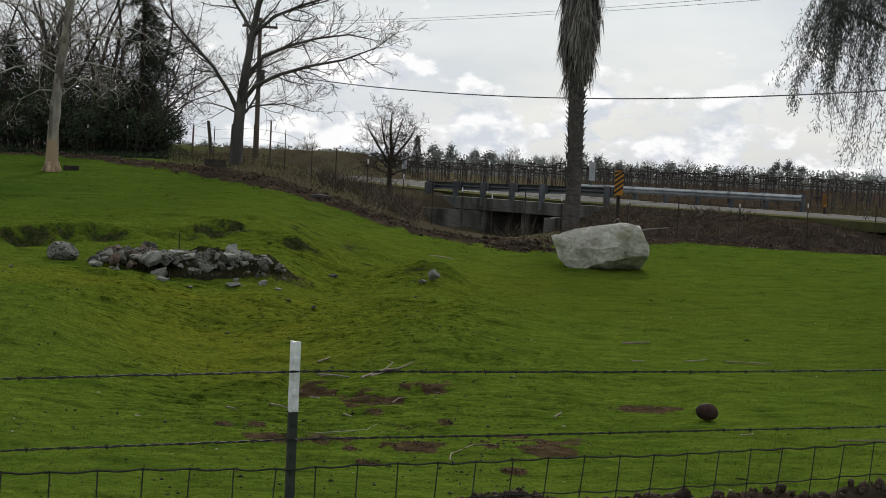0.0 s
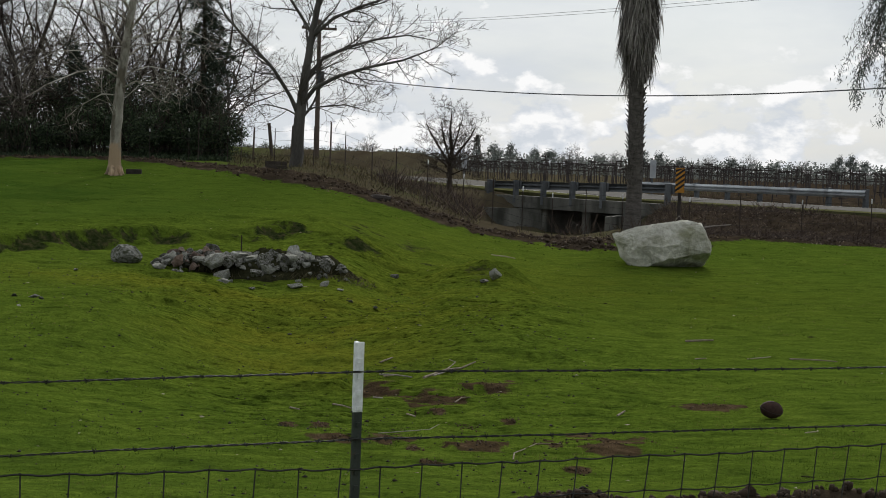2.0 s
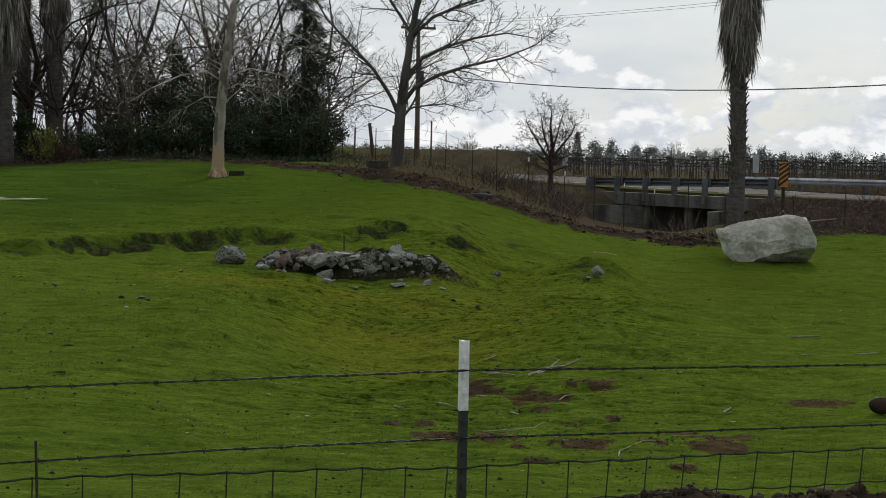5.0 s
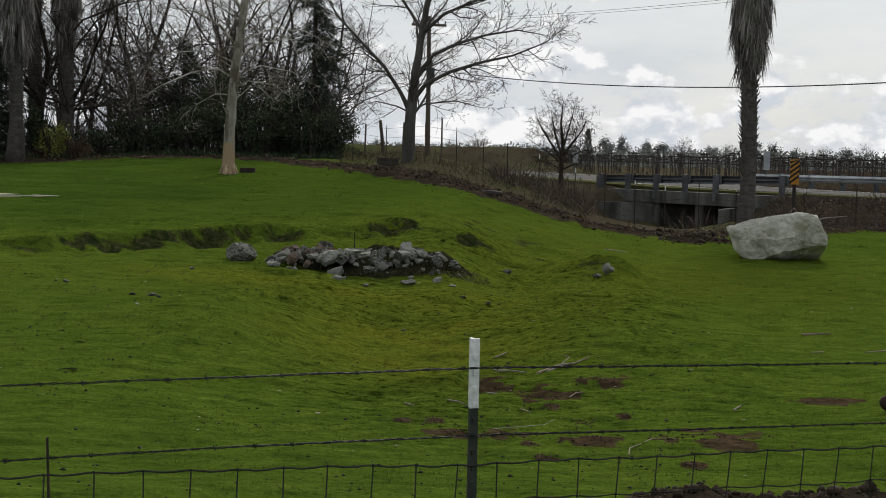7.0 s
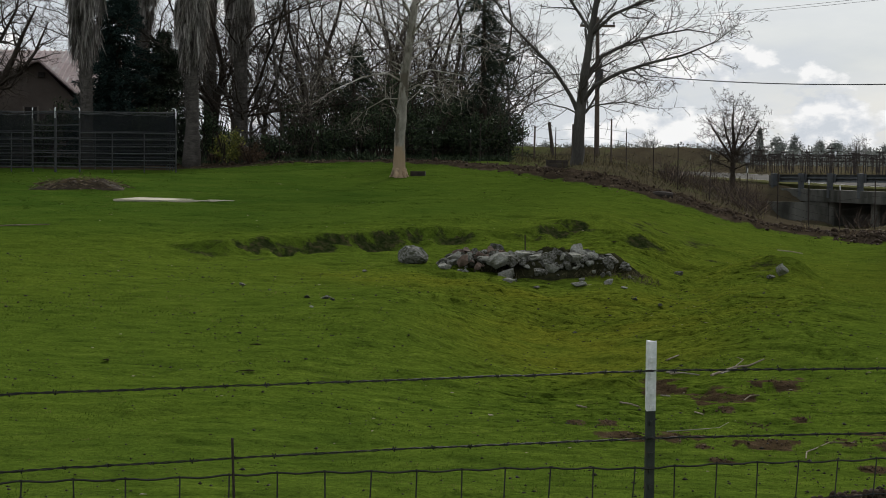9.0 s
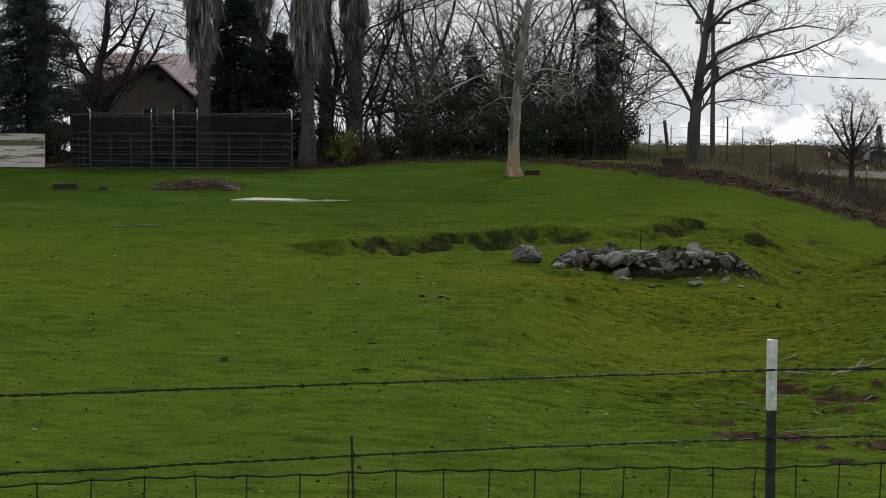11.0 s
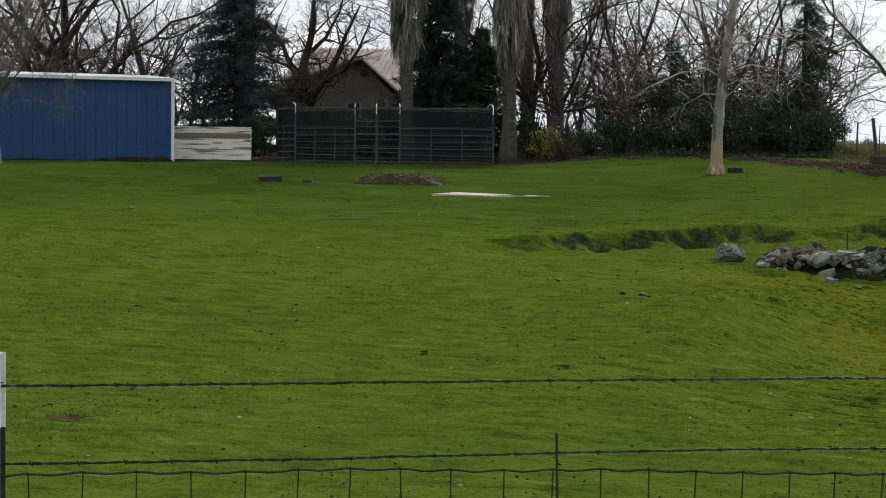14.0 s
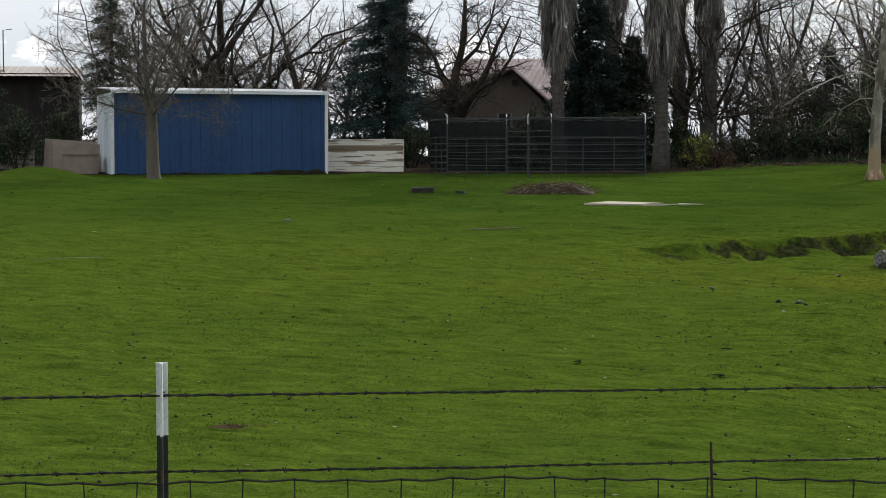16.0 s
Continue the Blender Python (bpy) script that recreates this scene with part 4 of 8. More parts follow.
def build_grass(n, per, seed, mat, pick, lo, hi, wide, r0, r1, name, label):
    """Tufts of blades that lean outwards from one foot."""
    rng = np.random.default_rng(seed)
    x, y = scatter_polar(rng, n, -37, 22, r0, r1, 1.0)
    keep = pick(x, y, rng)
    x, y = x[keep], y[keep]
    k = len(x)
    edge, amp = bank_line(x)
    size = np.clip(0.75 + 0.55 * grain(x, y, 0.7, 31) + 0.3 * grain(x, y, 3.0, 33), 0.3, 1.5) * rng.uniform(0.7, 1.3, k) * (1 + 0.9 * np.exp(-((y - edge - 0.02) / 0.22) ** 2) * (amp > 0.1))
    far = np.interp(np.hypot(x, y), [10, 20, 45], [0.8, 1.1, 1.7])
    tone = np.clip(0.56 - 0.36 * lush_shade_amount(x, y) + 0.20 * grain(x, y, 1.4, 35) + 0.18 * grain(x, y, 0.3, 36) + 0.26 * rng.normal(size=k), 0.0, 0.95)
    tone = np.where(rng.uniform(size=k) < 0.015, 1.0, tone)
    x, y, size, far, tone = (np.repeat(q, per) for q in (x, y, size, far, tone))
    k = len(x)
    a, out = rng.uniform(0, 2 * np.pi, k), np.sqrt(rng.uniform(0, 1, k))
    bx, by = x + np.cos(a) * out * wide * size * far * 0.5, y + np.sin(a) * out * wide * size * far * 0.5
    d = unit(np.stack([np.cos(a) * out * 0.8 + rng.normal(0, 0.25, k), np.sin(a) * out * 0.8 + rng.normal(0, 0.25, k), rng.uniform(0.5, 1.0, k)], 1))
    h = rng.uniform(lo, hi, k) * size * (1.15 - 0.5 * out)
    s = unit(np.cross(d, spread(rng, k)))
    w = np.interp(np.hypot(x, y), [9, 45], [0.006, 0.018]) * rng.uniform(0.7, 1.3, k)
    v, f = blades(np.stack([bx, by, ground_height(bx, by) - 0.006], 1), h, w, d, s)
    me = raw_mesh(name, v, f, mat)
    t = me.attributes.new("tone", "FLOAT", "POINT")
    t.data.foreach_set("value", np.repeat(np.clip(tone + rng.normal(0, 0.06, k), 0, 1), 3).astype(np.float32))
    return tagged(new(name, me), label, "grass", kind="stuff")


build_grass(52000, 8, 11, TURF, lambda x, y, rng: (soil_amount(x, y) + bare(x, y) + field_amount(x, y) + 0.8 * worn_shade_amount(x, y) < rng.uniform(0.15, 0.9, len(x))) & (gold_amount(x, y) < rng.uniform(0.1, 1.0, len(x))),
            0.014, 0.038, 0.12, 9.5, 51, "grass", "short grazed green grass on the pasture")
build_grass(9000, 10, 12, TURF_GOLD, lambda x, y, rng: (soil_amount(x, y) + bare(x, y) < 0.4) & (gold_amount(x, y) > rng.uniform(0.1, 1.0, len(x))),
            0.014, 0.034, 0.11, 15, 40, "moss_grass", "yellow-green mossy grass in the hollow")

# ---- the near stock fence: steel posts, two barbed wires, woven field wire ----
FENCE = [(-5.15, 2.70), (-2.55, 4.19), (-1.15, 5.00), (0.12, 5.67), (2.90, 6.81)]
FENCE_S = [0.0, 2.997, 4.614, 6.050, 9.055]


def fence_at(s):
    x = float(np.interp(s, FENCE_S, [p[0] for p in FENCE]))
    y = float(np.interp(s, FENCE_S, [p[1] for p in FENCE]))
    return x, y


def t_post(x, y, top, white, face):
    """Studded T-section steel post with a white painted head."""
    base = ground_z(x, y)
    post = thing("fence_post", "dark green steel T-post with a white painted top", "fence post", pose(x, y, 0, 0, 0, face), "near fence posts")

    def section(z0, z1, grow=0.0):
        m, g = Mesh(), grow
        pts = [(-0.0158 - g, -0.003 - g), (0.0158 + g, -0.003 - g), (0.0158 + g, 0.003 + g), (0.004 + g, 0.005 + g), (0.003 + g, 0.034 + g), (-0.003 - g, 0.034 + g), (-0.004 - g, 0.005 + g), (-0.0158 - g, 0.003 + g)]
        k = len(pts)
        m.add([Vector((a, b, z)) for z in (z0, z1) for a, b in pts], [tuple(range(k - 1, -1, -1)), tuple(range(k, 2 * k))] + [(i, (i + 1) % k, k + (i + 1) % k, k + i) for i in range(k)])
        return m

    part("shaft", section(base - 0.1, white), M["steel_green"], post)
    part("painted_top", section(white, top, 0.0006), M["steel_white"], post, "chipped white paint on the post head")
    for i in range(int((top - base - 0.1) / 0.053)):
        z = base + 0.1 + i * 0.053
        stud = Mesh().box(-0.007, 0.007, -0.009, -0.003, z - 0.008, z + 0.008)
        part("stud", stud, M["steel_white" if z > white else "steel_green"], post)
    return post


t_post(0.12, 5.67, 1.594, 1.362, 26)
t_post(-2.538, 4.19, 1.619, 1.412, 206)
t_post(2.90, 6.81, 1.56, 1.33, 22)
t_post(-5.15, 2.70, 1.64, 1.43, 30)
# thin rusty rod that stiffens the middle of the span
rod_x, rod_y = fence_at(4.64)
rod_m = Mesh().tube([(rod_x + 0.012, rod_y - 0.03, ground_z(rod_x, rod_y) - 0.1), (rod_x + 0.004, rod_y - 0.03, 0.9), (rod_x - 0.010, rod_y - 0.03, 1.352)], [0.0046, 0.0046, 0.004], 7)
tagged(part("fence_stake", rod_m, M["rust"]), "thin rusty steel rod stiffening the wire fence", "stake")


def wire_run(zs, s0, s1, step, r, sag, seed, jitter=0.0):
    rng = np.random.default_rng(seed)
    out = []
    for s in np.arange(s0, s1 + 1e-6, step):
        x, y = fence_at(s)
        u = [(s - a) / (b - a) for a, b in ((0.0, 2.997), (2.997, 6.05), (6.05, 9.055)) if a <= s <= b + 1e-6]
        u = u[0] if u else 0.0
        out.append(Vector((x, y - 0.022, float(np.interp(s, *zs)) - sag * 4 * u * (1 - u) + rng.normal() * jitter)))
    return out


def barbed_wire(zs, seed):
    line = wire_run(zs, 0.0, 9.05, 0.05, 0.002, 0.004, seed, 0.0008)
    ob = thing("barbed_wire", "rusted two-strand barbed wire strung between steel posts", "wire", group="barbed wires")
    for k in range(2):  # two strands twisted round one another
        m = Mesh()
        pts = []
        for i in range((len(line) - 1) * 4):
            a, b = line[i // 4], line[i // 4 + 1]
            p = a.lerp(b, (i % 4) / 4)
            t = i * 0.9 + k * math.pi
            pts.append(p + Vector((0, 0.0021 * math.cos(t), 0.0021 * math.sin(t))))
        part("strand", m.tube(pts, 0.0021, 4), M["wire"], ob)
    rng = np.random.default_rng(seed + 5)
    s = 0.06
    while s < 9.0:
        i = min(int(s / 0.05), len(line) - 2)
        c = line[i].lerp(line[i + 1], s / 0.05 - i)
        d = (line[i + 1] - line[i]).normalized()
        m = Mesh()
        coil = [c + d * (0.004 * (k - 4) / 2) + Vector((0, 0.0042 * math.cos(k * 1.6), 0.0042 * math.sin(k * 1.6))) for k in range(9)]
        m.tube(coil, 0.0022, 3)
        for k in range(2):
            a = rng.uniform(0, math.pi)
            v = Vector((0.35 * (1 if k else -1), math.cos(a), math.sin(a))).normalized() * 0.009
            m.tube([c + d * (0.004 * (k - 0.5)) - v, c + d * (0.004 * (k - 0.5)) + v], 0.0018, 3)
        part("barb", m, M["wire"], ob)
        s += rng.uniform(0.122, 0.132)
    return ob


barbed_wire(([0, 2.6, 3.95, 5.0, 6.05, 7.8, 9.05], [1.552, 1.531, 1.519, 1.509, 1.499, 1.474, 1.459]), 3)
barbed_wire(([0, 2.6, 3.95, 5.2, 6.05, 7.8, 9.05], [1.338, 1.314, 1.299, 1.291, 1.274, 1.252, 1.232]), 4)

MESH_TOP = ([0, 2.6, 3.0, 3.95, 4.55, 5.1, 6.05, 7.8, 9.05], [1.33, 1.287, 1.278, 1.262, 1.241, 1.222, 1.177, 1.163, 1.175])


def field_wire():
    ob = thing("field_fence", "rusty woven field wire with square openings below the barbed wires", "wire fence")
    drops = [0.0, 0.125, 0.25, 0.36, 0.46, 0.55, 0.63, 0.70, 0.76]
    lines = []
    for k, d in enumerate(drops):
        zs = (MESH_TOP[0], [z - d * (1 + 0.02 * math.sin(i)) for i, z in enumerate(MESH_TOP[1])])
        line = wire_run(zs, 0.0, 9.05, 0.038, 0.002, 0.0, 20 + k, 0.0)
        for i, p in enumerate(line):  # crimps between the stays
            p.z += 0.0030 * math.sin(i * 0.038 / 0.1524 * 2 * math.pi + 0.4 * k) + 0.0025 * math.sin(i * 0.31 + k)
        lines.append(line)
        part("line_wire", Mesh().tube(line, 0.0024 if k else 0.0030, 4), M["wire"], ob)
    rng = np.random.default_rng(8)
    s = 0.03
    while s < 9.0:
        i = s / 0.038
        lean = rng.normal() * 0.006 - 0.028 * smooth(2.5, 9, s)
        pts = []
        for k in range(len(drops)):
            j = min(max(i + k * lean / 0.038 * 0.5, 0), len(lines[0]) - 2)
            a = lines[k][int(j)].lerp(lines[k][int(j) + 1], j - int(j))
            pts.append(a + Vector((0, -0.002, 0)))
        m = Mesh().tube(pts, 0.0023, 4)
        for k in range(3):
            m.tube([pts[k] + Vector((-0.006, 0, 0.001)), pts[k] + Vector((0, -0.002, 0.004)), pts[k] + Vector((0.006, 0, -0.001))], 0.0026, 3)
        part("stay_wire", m, M["wire"], ob)
        s += 0.1524 + rng.normal() * 0.004
    return ob


field_wire()
# wire clips on the posts
for px, py, hs in ((0.12, 5.67, (1.493, 1.272, 1.17)), (-2.55, 4.19, (1.534, 1.309, 1.283))):
    for h in hs:
        c = Mesh().tube([(px - 0.026, py - 0.03, h - 0.004), (px - 0.02, py + 0.016, h), (px, py + 0.045, h + 0.002), (px + 0.02, py + 0.016, h), (px + 0.026, py - 0.03, h + 0.004)], 0.0018, 4)
        tagged(part("wire_clip", c, M["wire"]), "bent steel wire clip round a fence post", "wire clip", "post clips")

# ---- trees ----


def bend(rng, start, way, length, steps, wander, lift):
    """A wandering path; lift pulls it up (or down, below 0)."""
    pts, d = [Vector(start)], Vector(way).normalized()
    for _ in range(steps):
        d = (d + Vector(rng.normal(size=3)) * wander + Vector((0, 0, lift))).normalized()
        pts.append(pts[-1] + d * (length / steps))
    return pts


def sub_branches(rng, limb, twig, tips, pts, radii, level, cfg, reach):
    """Side shoots along a branch, thinner at each level; the last ones are single slivers."""
    if level > cfg["levels"]:
        return
    total = sum((b - a).length for a, b in zip(pts, pts[1:]))
    n = max(2, int(total * cfg["density"][level - 1] + rng.uniform()))
    last = level == cfg["levels"]
    for i in range(n):
        u = (i + rng.uniform(0.1, 0.9)) / n
        u = cfg["bare"][level - 1] + (1 - cfg["bare"][level - 1]) * u
        k = min(int(u * (len(pts) - 1)), len(pts) - 2)
        t = u * (len(pts) - 1) - k
        p = pts[k].lerp(pts[k + 1], t)
        r0 = radii[k] + (radii[k + 1] - radii[k]) * t
        d = (pts[k + 1] - pts[k]).normalized()
        side = d.cross(Vector(rng.normal(size=3))).normalized()
        a = radians(rng.uniform(*cfg["angle"]))
        way = d * math.cos(a) + side * math.sin(a) + Vector((0, 0, cfg["lift"][level - 1]))
        length = reach * (1.05 - 0.55 * u) * rng.uniform(0.55, 1.2)
        if last:
            tips.append((p, way.normalized(), length, max(cfg["least"] * 1.7, 0.009)))
            continue
        r = max(min(r0 * 0.6, length * cfg["thick"]), cfg["least"])
        steps = (5, 3, 1)[min(level - 1, 2)]
        path = bend(rng, p, way, length, steps, cfg["wander"], cfg["lift"][level - 1])
        rr = [max(r * (1 - 0.8 * j / steps), cfg["least"] * 0.6) for j in range(steps + 1)]
        (limb if level < 3 else twig).tube(path, rr, (5, 3, 3)[min(level - 1, 2)], caps=False)
        sub_branches(rng, limb, twig, tips, path, rr, level + 1, cfg, reach * cfg["shrink"])


CROWN = dict(levels=4, density=(1.5, 2.8, 3.6, 5.0), bare=(0.28, 0.12, 0.08, 0.05), angle=(28, 62), thick=0.024, least=0.006, wander=0.16, lift=(0.09, 0.05, 0.03, 0.02), shrink=0.5)


def bare_tree(name, label, m, main, trunk_mat, twig_mat, cfg, reach, seed, group="", n_sides=10):
    """A leafless tree. main: the leader first, then the great limbs, each a list of (point, radius)."""
    rng = np.random.default_rng(seed)
    tree = thing(name, label, "tree", m, group)
    for i, run in enumerate(main):
        body, limb, twig, tips = Mesh(), Mesh(), Mesh(), []
        pts, radii = [Vector(p) for p, _ in run], [r for _, r in run]
        fine, fr = [], []
        for a, b, ra, rb in zip(pts, pts[1:], radii, radii[1:]):
            for t in (0, 0.34, 0.67):
                fine.append(a.lerp(b, t) + Vector(rng.normal(size=3)) * 0.05 * ra * (t > 0))
                fr.append((ra + (rb - ra) * t) * rng.uniform(0.97, 1.03))
        fine.append(pts[-1])
        fr.append(radii[-1])
        body.tube(fine, fr, n_sides if i == 0 else 8)
        sub_branches(rng, limb, twig, tips, fine, fr, 1, cfg, reach * (1.0 if i == 0 else 0.8))
        part("trunk" if i == 0 else "limb", body, trunk_mat, tree, smooth=True)
        if limb.v:
            tagged(part("branchwork", limb, trunk_mat, tree, smooth=True), kind="stuff")
        if tips:
            c, dv = np.array([t[0] for t in tips]), np.array([t[1] for t in tips])
            v, f = blades(c, np.array([t[2] for t in tips]), np.array([t[3] for t in tips]), dv, unit(np.cross(dv, spread(rng, len(c)))))
            tagged(part("tip_growth", raw_mesh("tip_growth", v, f, twig_mat), twig_mat, tree), kind="stuff")
        if twig.v:
            tagged(part("twig_growth", twig, twig_mat, tree), kind="stuff")
    return tree


def scaled(k, base, rows):
    """Limb tables are given in small units across and up from the foot, with depth and radius in metres."""
    return [[(Vector((base[0] + x * k, base[1] + d, base[2] + z * k)), r) for x, z, d, r in run] for run in rows]


# tall open-grown tree on the fence bank
ELM = [
    [(0, -12, 0, 0.266), (0, 8, 0, 0.203), (2, 60, 0, 0.173), (6, 110, 0, 0.159), (12, 170, 0, 0.122), (22, 240, 0, 0.100), (32, 300, 0, 0.085), (40, 380, 0.1, 0.066), (52, 480, 0.1, 0.044), (60, 600, 0, 0.019)],
    [(-1, 98, 0, 0.074), (-14, 125, -0.1, 0.056), (-45, 172, -0.3, 0.048), (-85, 213, -0.5, 0.041), (-128, 258, -0.6, 0.031), (-165, 320, -0.7, 0.015)],
    [(22, 236, 0, 0.056), (2, 268, 0.3, 0.044), (-28, 312, 0.6, 0.037), (-62, 372, 0.9, 0.022), (-80, 440, 1.0, 0.009)],
    [(7, 112, 0, 0.074), (30, 142, -0.3, 0.063), (73, 163, -0.8, 0.052), (120, 177, -1.4, 0.041), (180, 190, -1.9, 0.030), (234, 212, -2.2, 0.016), (271, 242, -2.3, 0.007)],
    [(13, 158, 0, 0.066), (42, 196, 0.4, 0.056), (86, 220, 0.9, 0.044), (137, 238, 1.4, 0.034), (196, 250, 1.8, 0.022), (254, 242, 2.0, 0.009)],
    [(22, 232, 0, 0.059), (60, 266, -0.4, 0.048), (105, 284, -0.9, 0.039), (163, 304, -1.3, 0.026), (219, 330, -1.6, 0.011)],
    [(31, 292, 0, 0.048), (62, 332, 0.5, 0.037), (112, 372, 1.0, 0.026), (168, 400, 1.2, 0.011)],
    [(3, 92, 0, 0.034), (28, 108, 0.5, 0.026), (84, 116, 1.1, 0.019), (137, 104, 1.5, 0.007)],
    [(0, 92, 0, 0.030), (-22, 103, 0.5, 0.022), (-60, 112, 1.0, 0.015), (-90, 104, 1.3, 0.006)],
    [(36, 330, 0, 0.044), (10, 400, -0.6, 0.034), (-30, 480, -1.0, 0.015)],
]
elm_z = ground_z(-1.02, 50.0)
bare_tree("elm_tree", "tall leafless tree with long upswept limbs on the fence bank", pose(-1.02, 50.0, elm_z), scaled(0.0162, (0, 0, 0), ELM), M["bark_elm"], M["twig"],
          dict(CROWN, density=(2.8, 4.4, 5.0, 13.0), bare=(0.26, 0.08, 0.05, 0.05), angle=(22, 60), lift=(0.05, 0.05, 0.05, 0.05)), 2.1, 21)

# pale plane tree standing alone in the upper pasture
PLANE = [
    [(0, -8, 0, 0.232), (0, 6, 0, 0.167), (0, 60, 0, 0.143), (3, 120, 0, 0.133), (8, 180, 0, 0.120), (16, 240, 0, 0.107), (26, 310, 0, 0.089), (40, 420, 0, 0.062), (48, 560, 0, 0.023)],
    [(7, 168, 0, 0.030), (-22, 186, -0.3, 0.025), (-62, 176, -0.7, 0.019), (-112, 150, -1.1, 0.012), (-150, 122, -1.3, 0.006)],
    [(14, 222, 0, 0.034), (-20, 262, 0.4, 0.027), (-70, 290, 0.9, 0.020), (-130, 300, 1.2, 0.011), (-180, 288, 1.4, 0.004)],
    [(12, 205, 0, 0.030), (44, 232, 0.5, 0.023), (92, 246, 1.0, 0.017), (140, 236, 1.3, 0.006)],
    [(5, 150, 0, 0.022), (36, 164, -0.5, 0.018), (80, 158, -1.0, 0.012), (120, 134, -1.3, 0.005)],
    [(18, 250, 0, 0.030), (60, 300, -0.5, 0.023), (110, 330, -0.9, 0.016), (160, 338, -1.1, 0.006)],
    [(22, 285, 0, 0.034), (-10, 340, -0.4, 0.026), (-50, 390, -0.8, 0.017), (-95, 420, -1.0, 0.006)],
    [(4, 140, 0, 0.019), (-30, 142, 0.5, 0.016), (-70, 122, 0.9, 0.009), (-100, 96, 1.1, 0.004)],
    [(10, 196, 0, 0.022), (-34, 214, -0.8, 0.017), (-88, 208, -1.5, 0.011), (-140, 176, -1.9, 0.004)],
    [(16, 236, 0, 0.022), (66, 262, 0.8, 0.017), (124, 262, 1.4, 0.011), (176, 236, 1.8, 0.004)],
    [(8, 176, 0, 0.020), (48, 196, 0.9, 0.016), (100, 188, 1.6, 0.010), (150, 160, 2.0, 0.004)],
    [(20, 268, 0, 0.024), (-36, 306, 0.9, 0.019), (-100, 330, 1.6, 0.012), (-156, 326, 2.0, 0.004)],
    [(24, 298, 0, 0.024), (78, 346, 0.8, 0.019), (136, 372, 1.4, 0.011), (190, 376, 1.8, 0.004)],
]
plane_z = ground_z(-5.55, 44.67)
bare_tree("plane_tree", "slender pale-barked leafless plane tree standing in the grass", pose(-5.55, 44.67, plane_z), scaled(0.01457, (0, 0, 0), PLANE), M["bark_plane"], M["twig_mid"],
          dict(CROWN, density=(2.6, 3.8, 4.4, 10.0), bare=(0.30, 0.12, 0.05, 0.05), angle=(35, 75), lift=(0.02, 0.0, -0.02, -0.03), thick=0.012, wander=0.26), 1.6, 22, n_sides=14)
plane = bpy.data.objects["plane_tree"]
for k in range(6):  # root flare
    a = k * 1.05 + 0.3
    fl = Mesh().tube([(0.13 * math.cos(a), 0.13 * math.sin(a), 0.22), (0.19 * math.cos(a), 0.19 * math.sin(a), 0.04), (0.30 * math.cos(a), 0.30 * math.sin(a), -0.06)], [0.06, 0.05, 0.02], 6)
    part("root", fl, M["bark_bare"], plane, smooth=True)

# young tree in front of the blue shed
SHED_TREE = [
    [(0, -8, 0, 0.27), (0, 5, 0, 0.190), (-2, 60, 0, 0.165), (-4, 112, 0, 0.155), (-8, 140, 0, 0.085), (-14, 200, 0, 0.065), (-16, 280, 0, 0.045), (-12, 380, 0, 0.015)],
    [(-4, 112, 0, 0.055), (-30, 150, 0.2, 0.042), (-60, 200, 0.4, 0.032), (-80, 270, 0.5, 0.012)],
    [(-4, 118, 0, 0.055), (18, 160, 0.3, 0.042), (34, 220, 0.5, 0.028), (40, 300, 0.6, 0.010)],
    [(-3, 110, 0, 0.035), (32, 128, -0.4, 0.028), (78, 160, -0.7, 0.018), (110, 200, -0.9, 0.008)],
    [(-5, 112, 0, 0.035), (-46, 122, -0.4, 0.026), (-96, 140, -0.8, 0.016), (-140, 146, -1.0, 0.008)],
    [(-8, 150, 0, 0.035), (-46, 190, -0.5, 0.026), (-100, 220, -0.8, 0.016), (-150, 230, -0.9, 0.008)],
    [(-6, 140, 0, 0.035), (30, 190, -0.4, 0.026), (66, 250, -0.6, 0.016), (90, 310, -0.7, 0.008)],
    [(-5, 120, 0, 0.03), (-38, 130, 0.5, 0.022), (-80, 128, 0.9, 0.014), (-112, 112, 1.1, 0.007)],
    [(-4, 122, 0, 0.03), (36, 138, 0.5, 0.022), (76, 140, 0.9, 0.014), (104, 128, 1.1, 0.007)],
    [(-10, 170, 0, 0.03), (-50, 230, 0.3, 0.024), (-92, 270, 0.5, 0.014), (-128, 290, 0.6, 0.007)],
    [(-10, 175, 0, 0.03), (26, 240, 0.4, 0.024), (52, 300, 0.6, 0.014), (66, 360, 0.7, 0.007)],
]
st_z = ground_z(-24.24, 40.81)
bare_tree("shed_tree", "young leafless tree with a grey trunk before the blue shed", pose(-24.24, 40.81, st_z), scaled(0.0154, (0, 0, 0), SHED_TREE), M["bark_grey"], M["twig_mid"],
          dict(CROWN, density=(4.2, 5.0, 5.6, 11.0), bare=(0.38, 0.05, 0.05, 0.05), angle=(30, 75), lift=(0.07, 0.04, 0.01, 0.0), thick=0.014, wander=0.22, shrink=0.55), 1.7, 23)

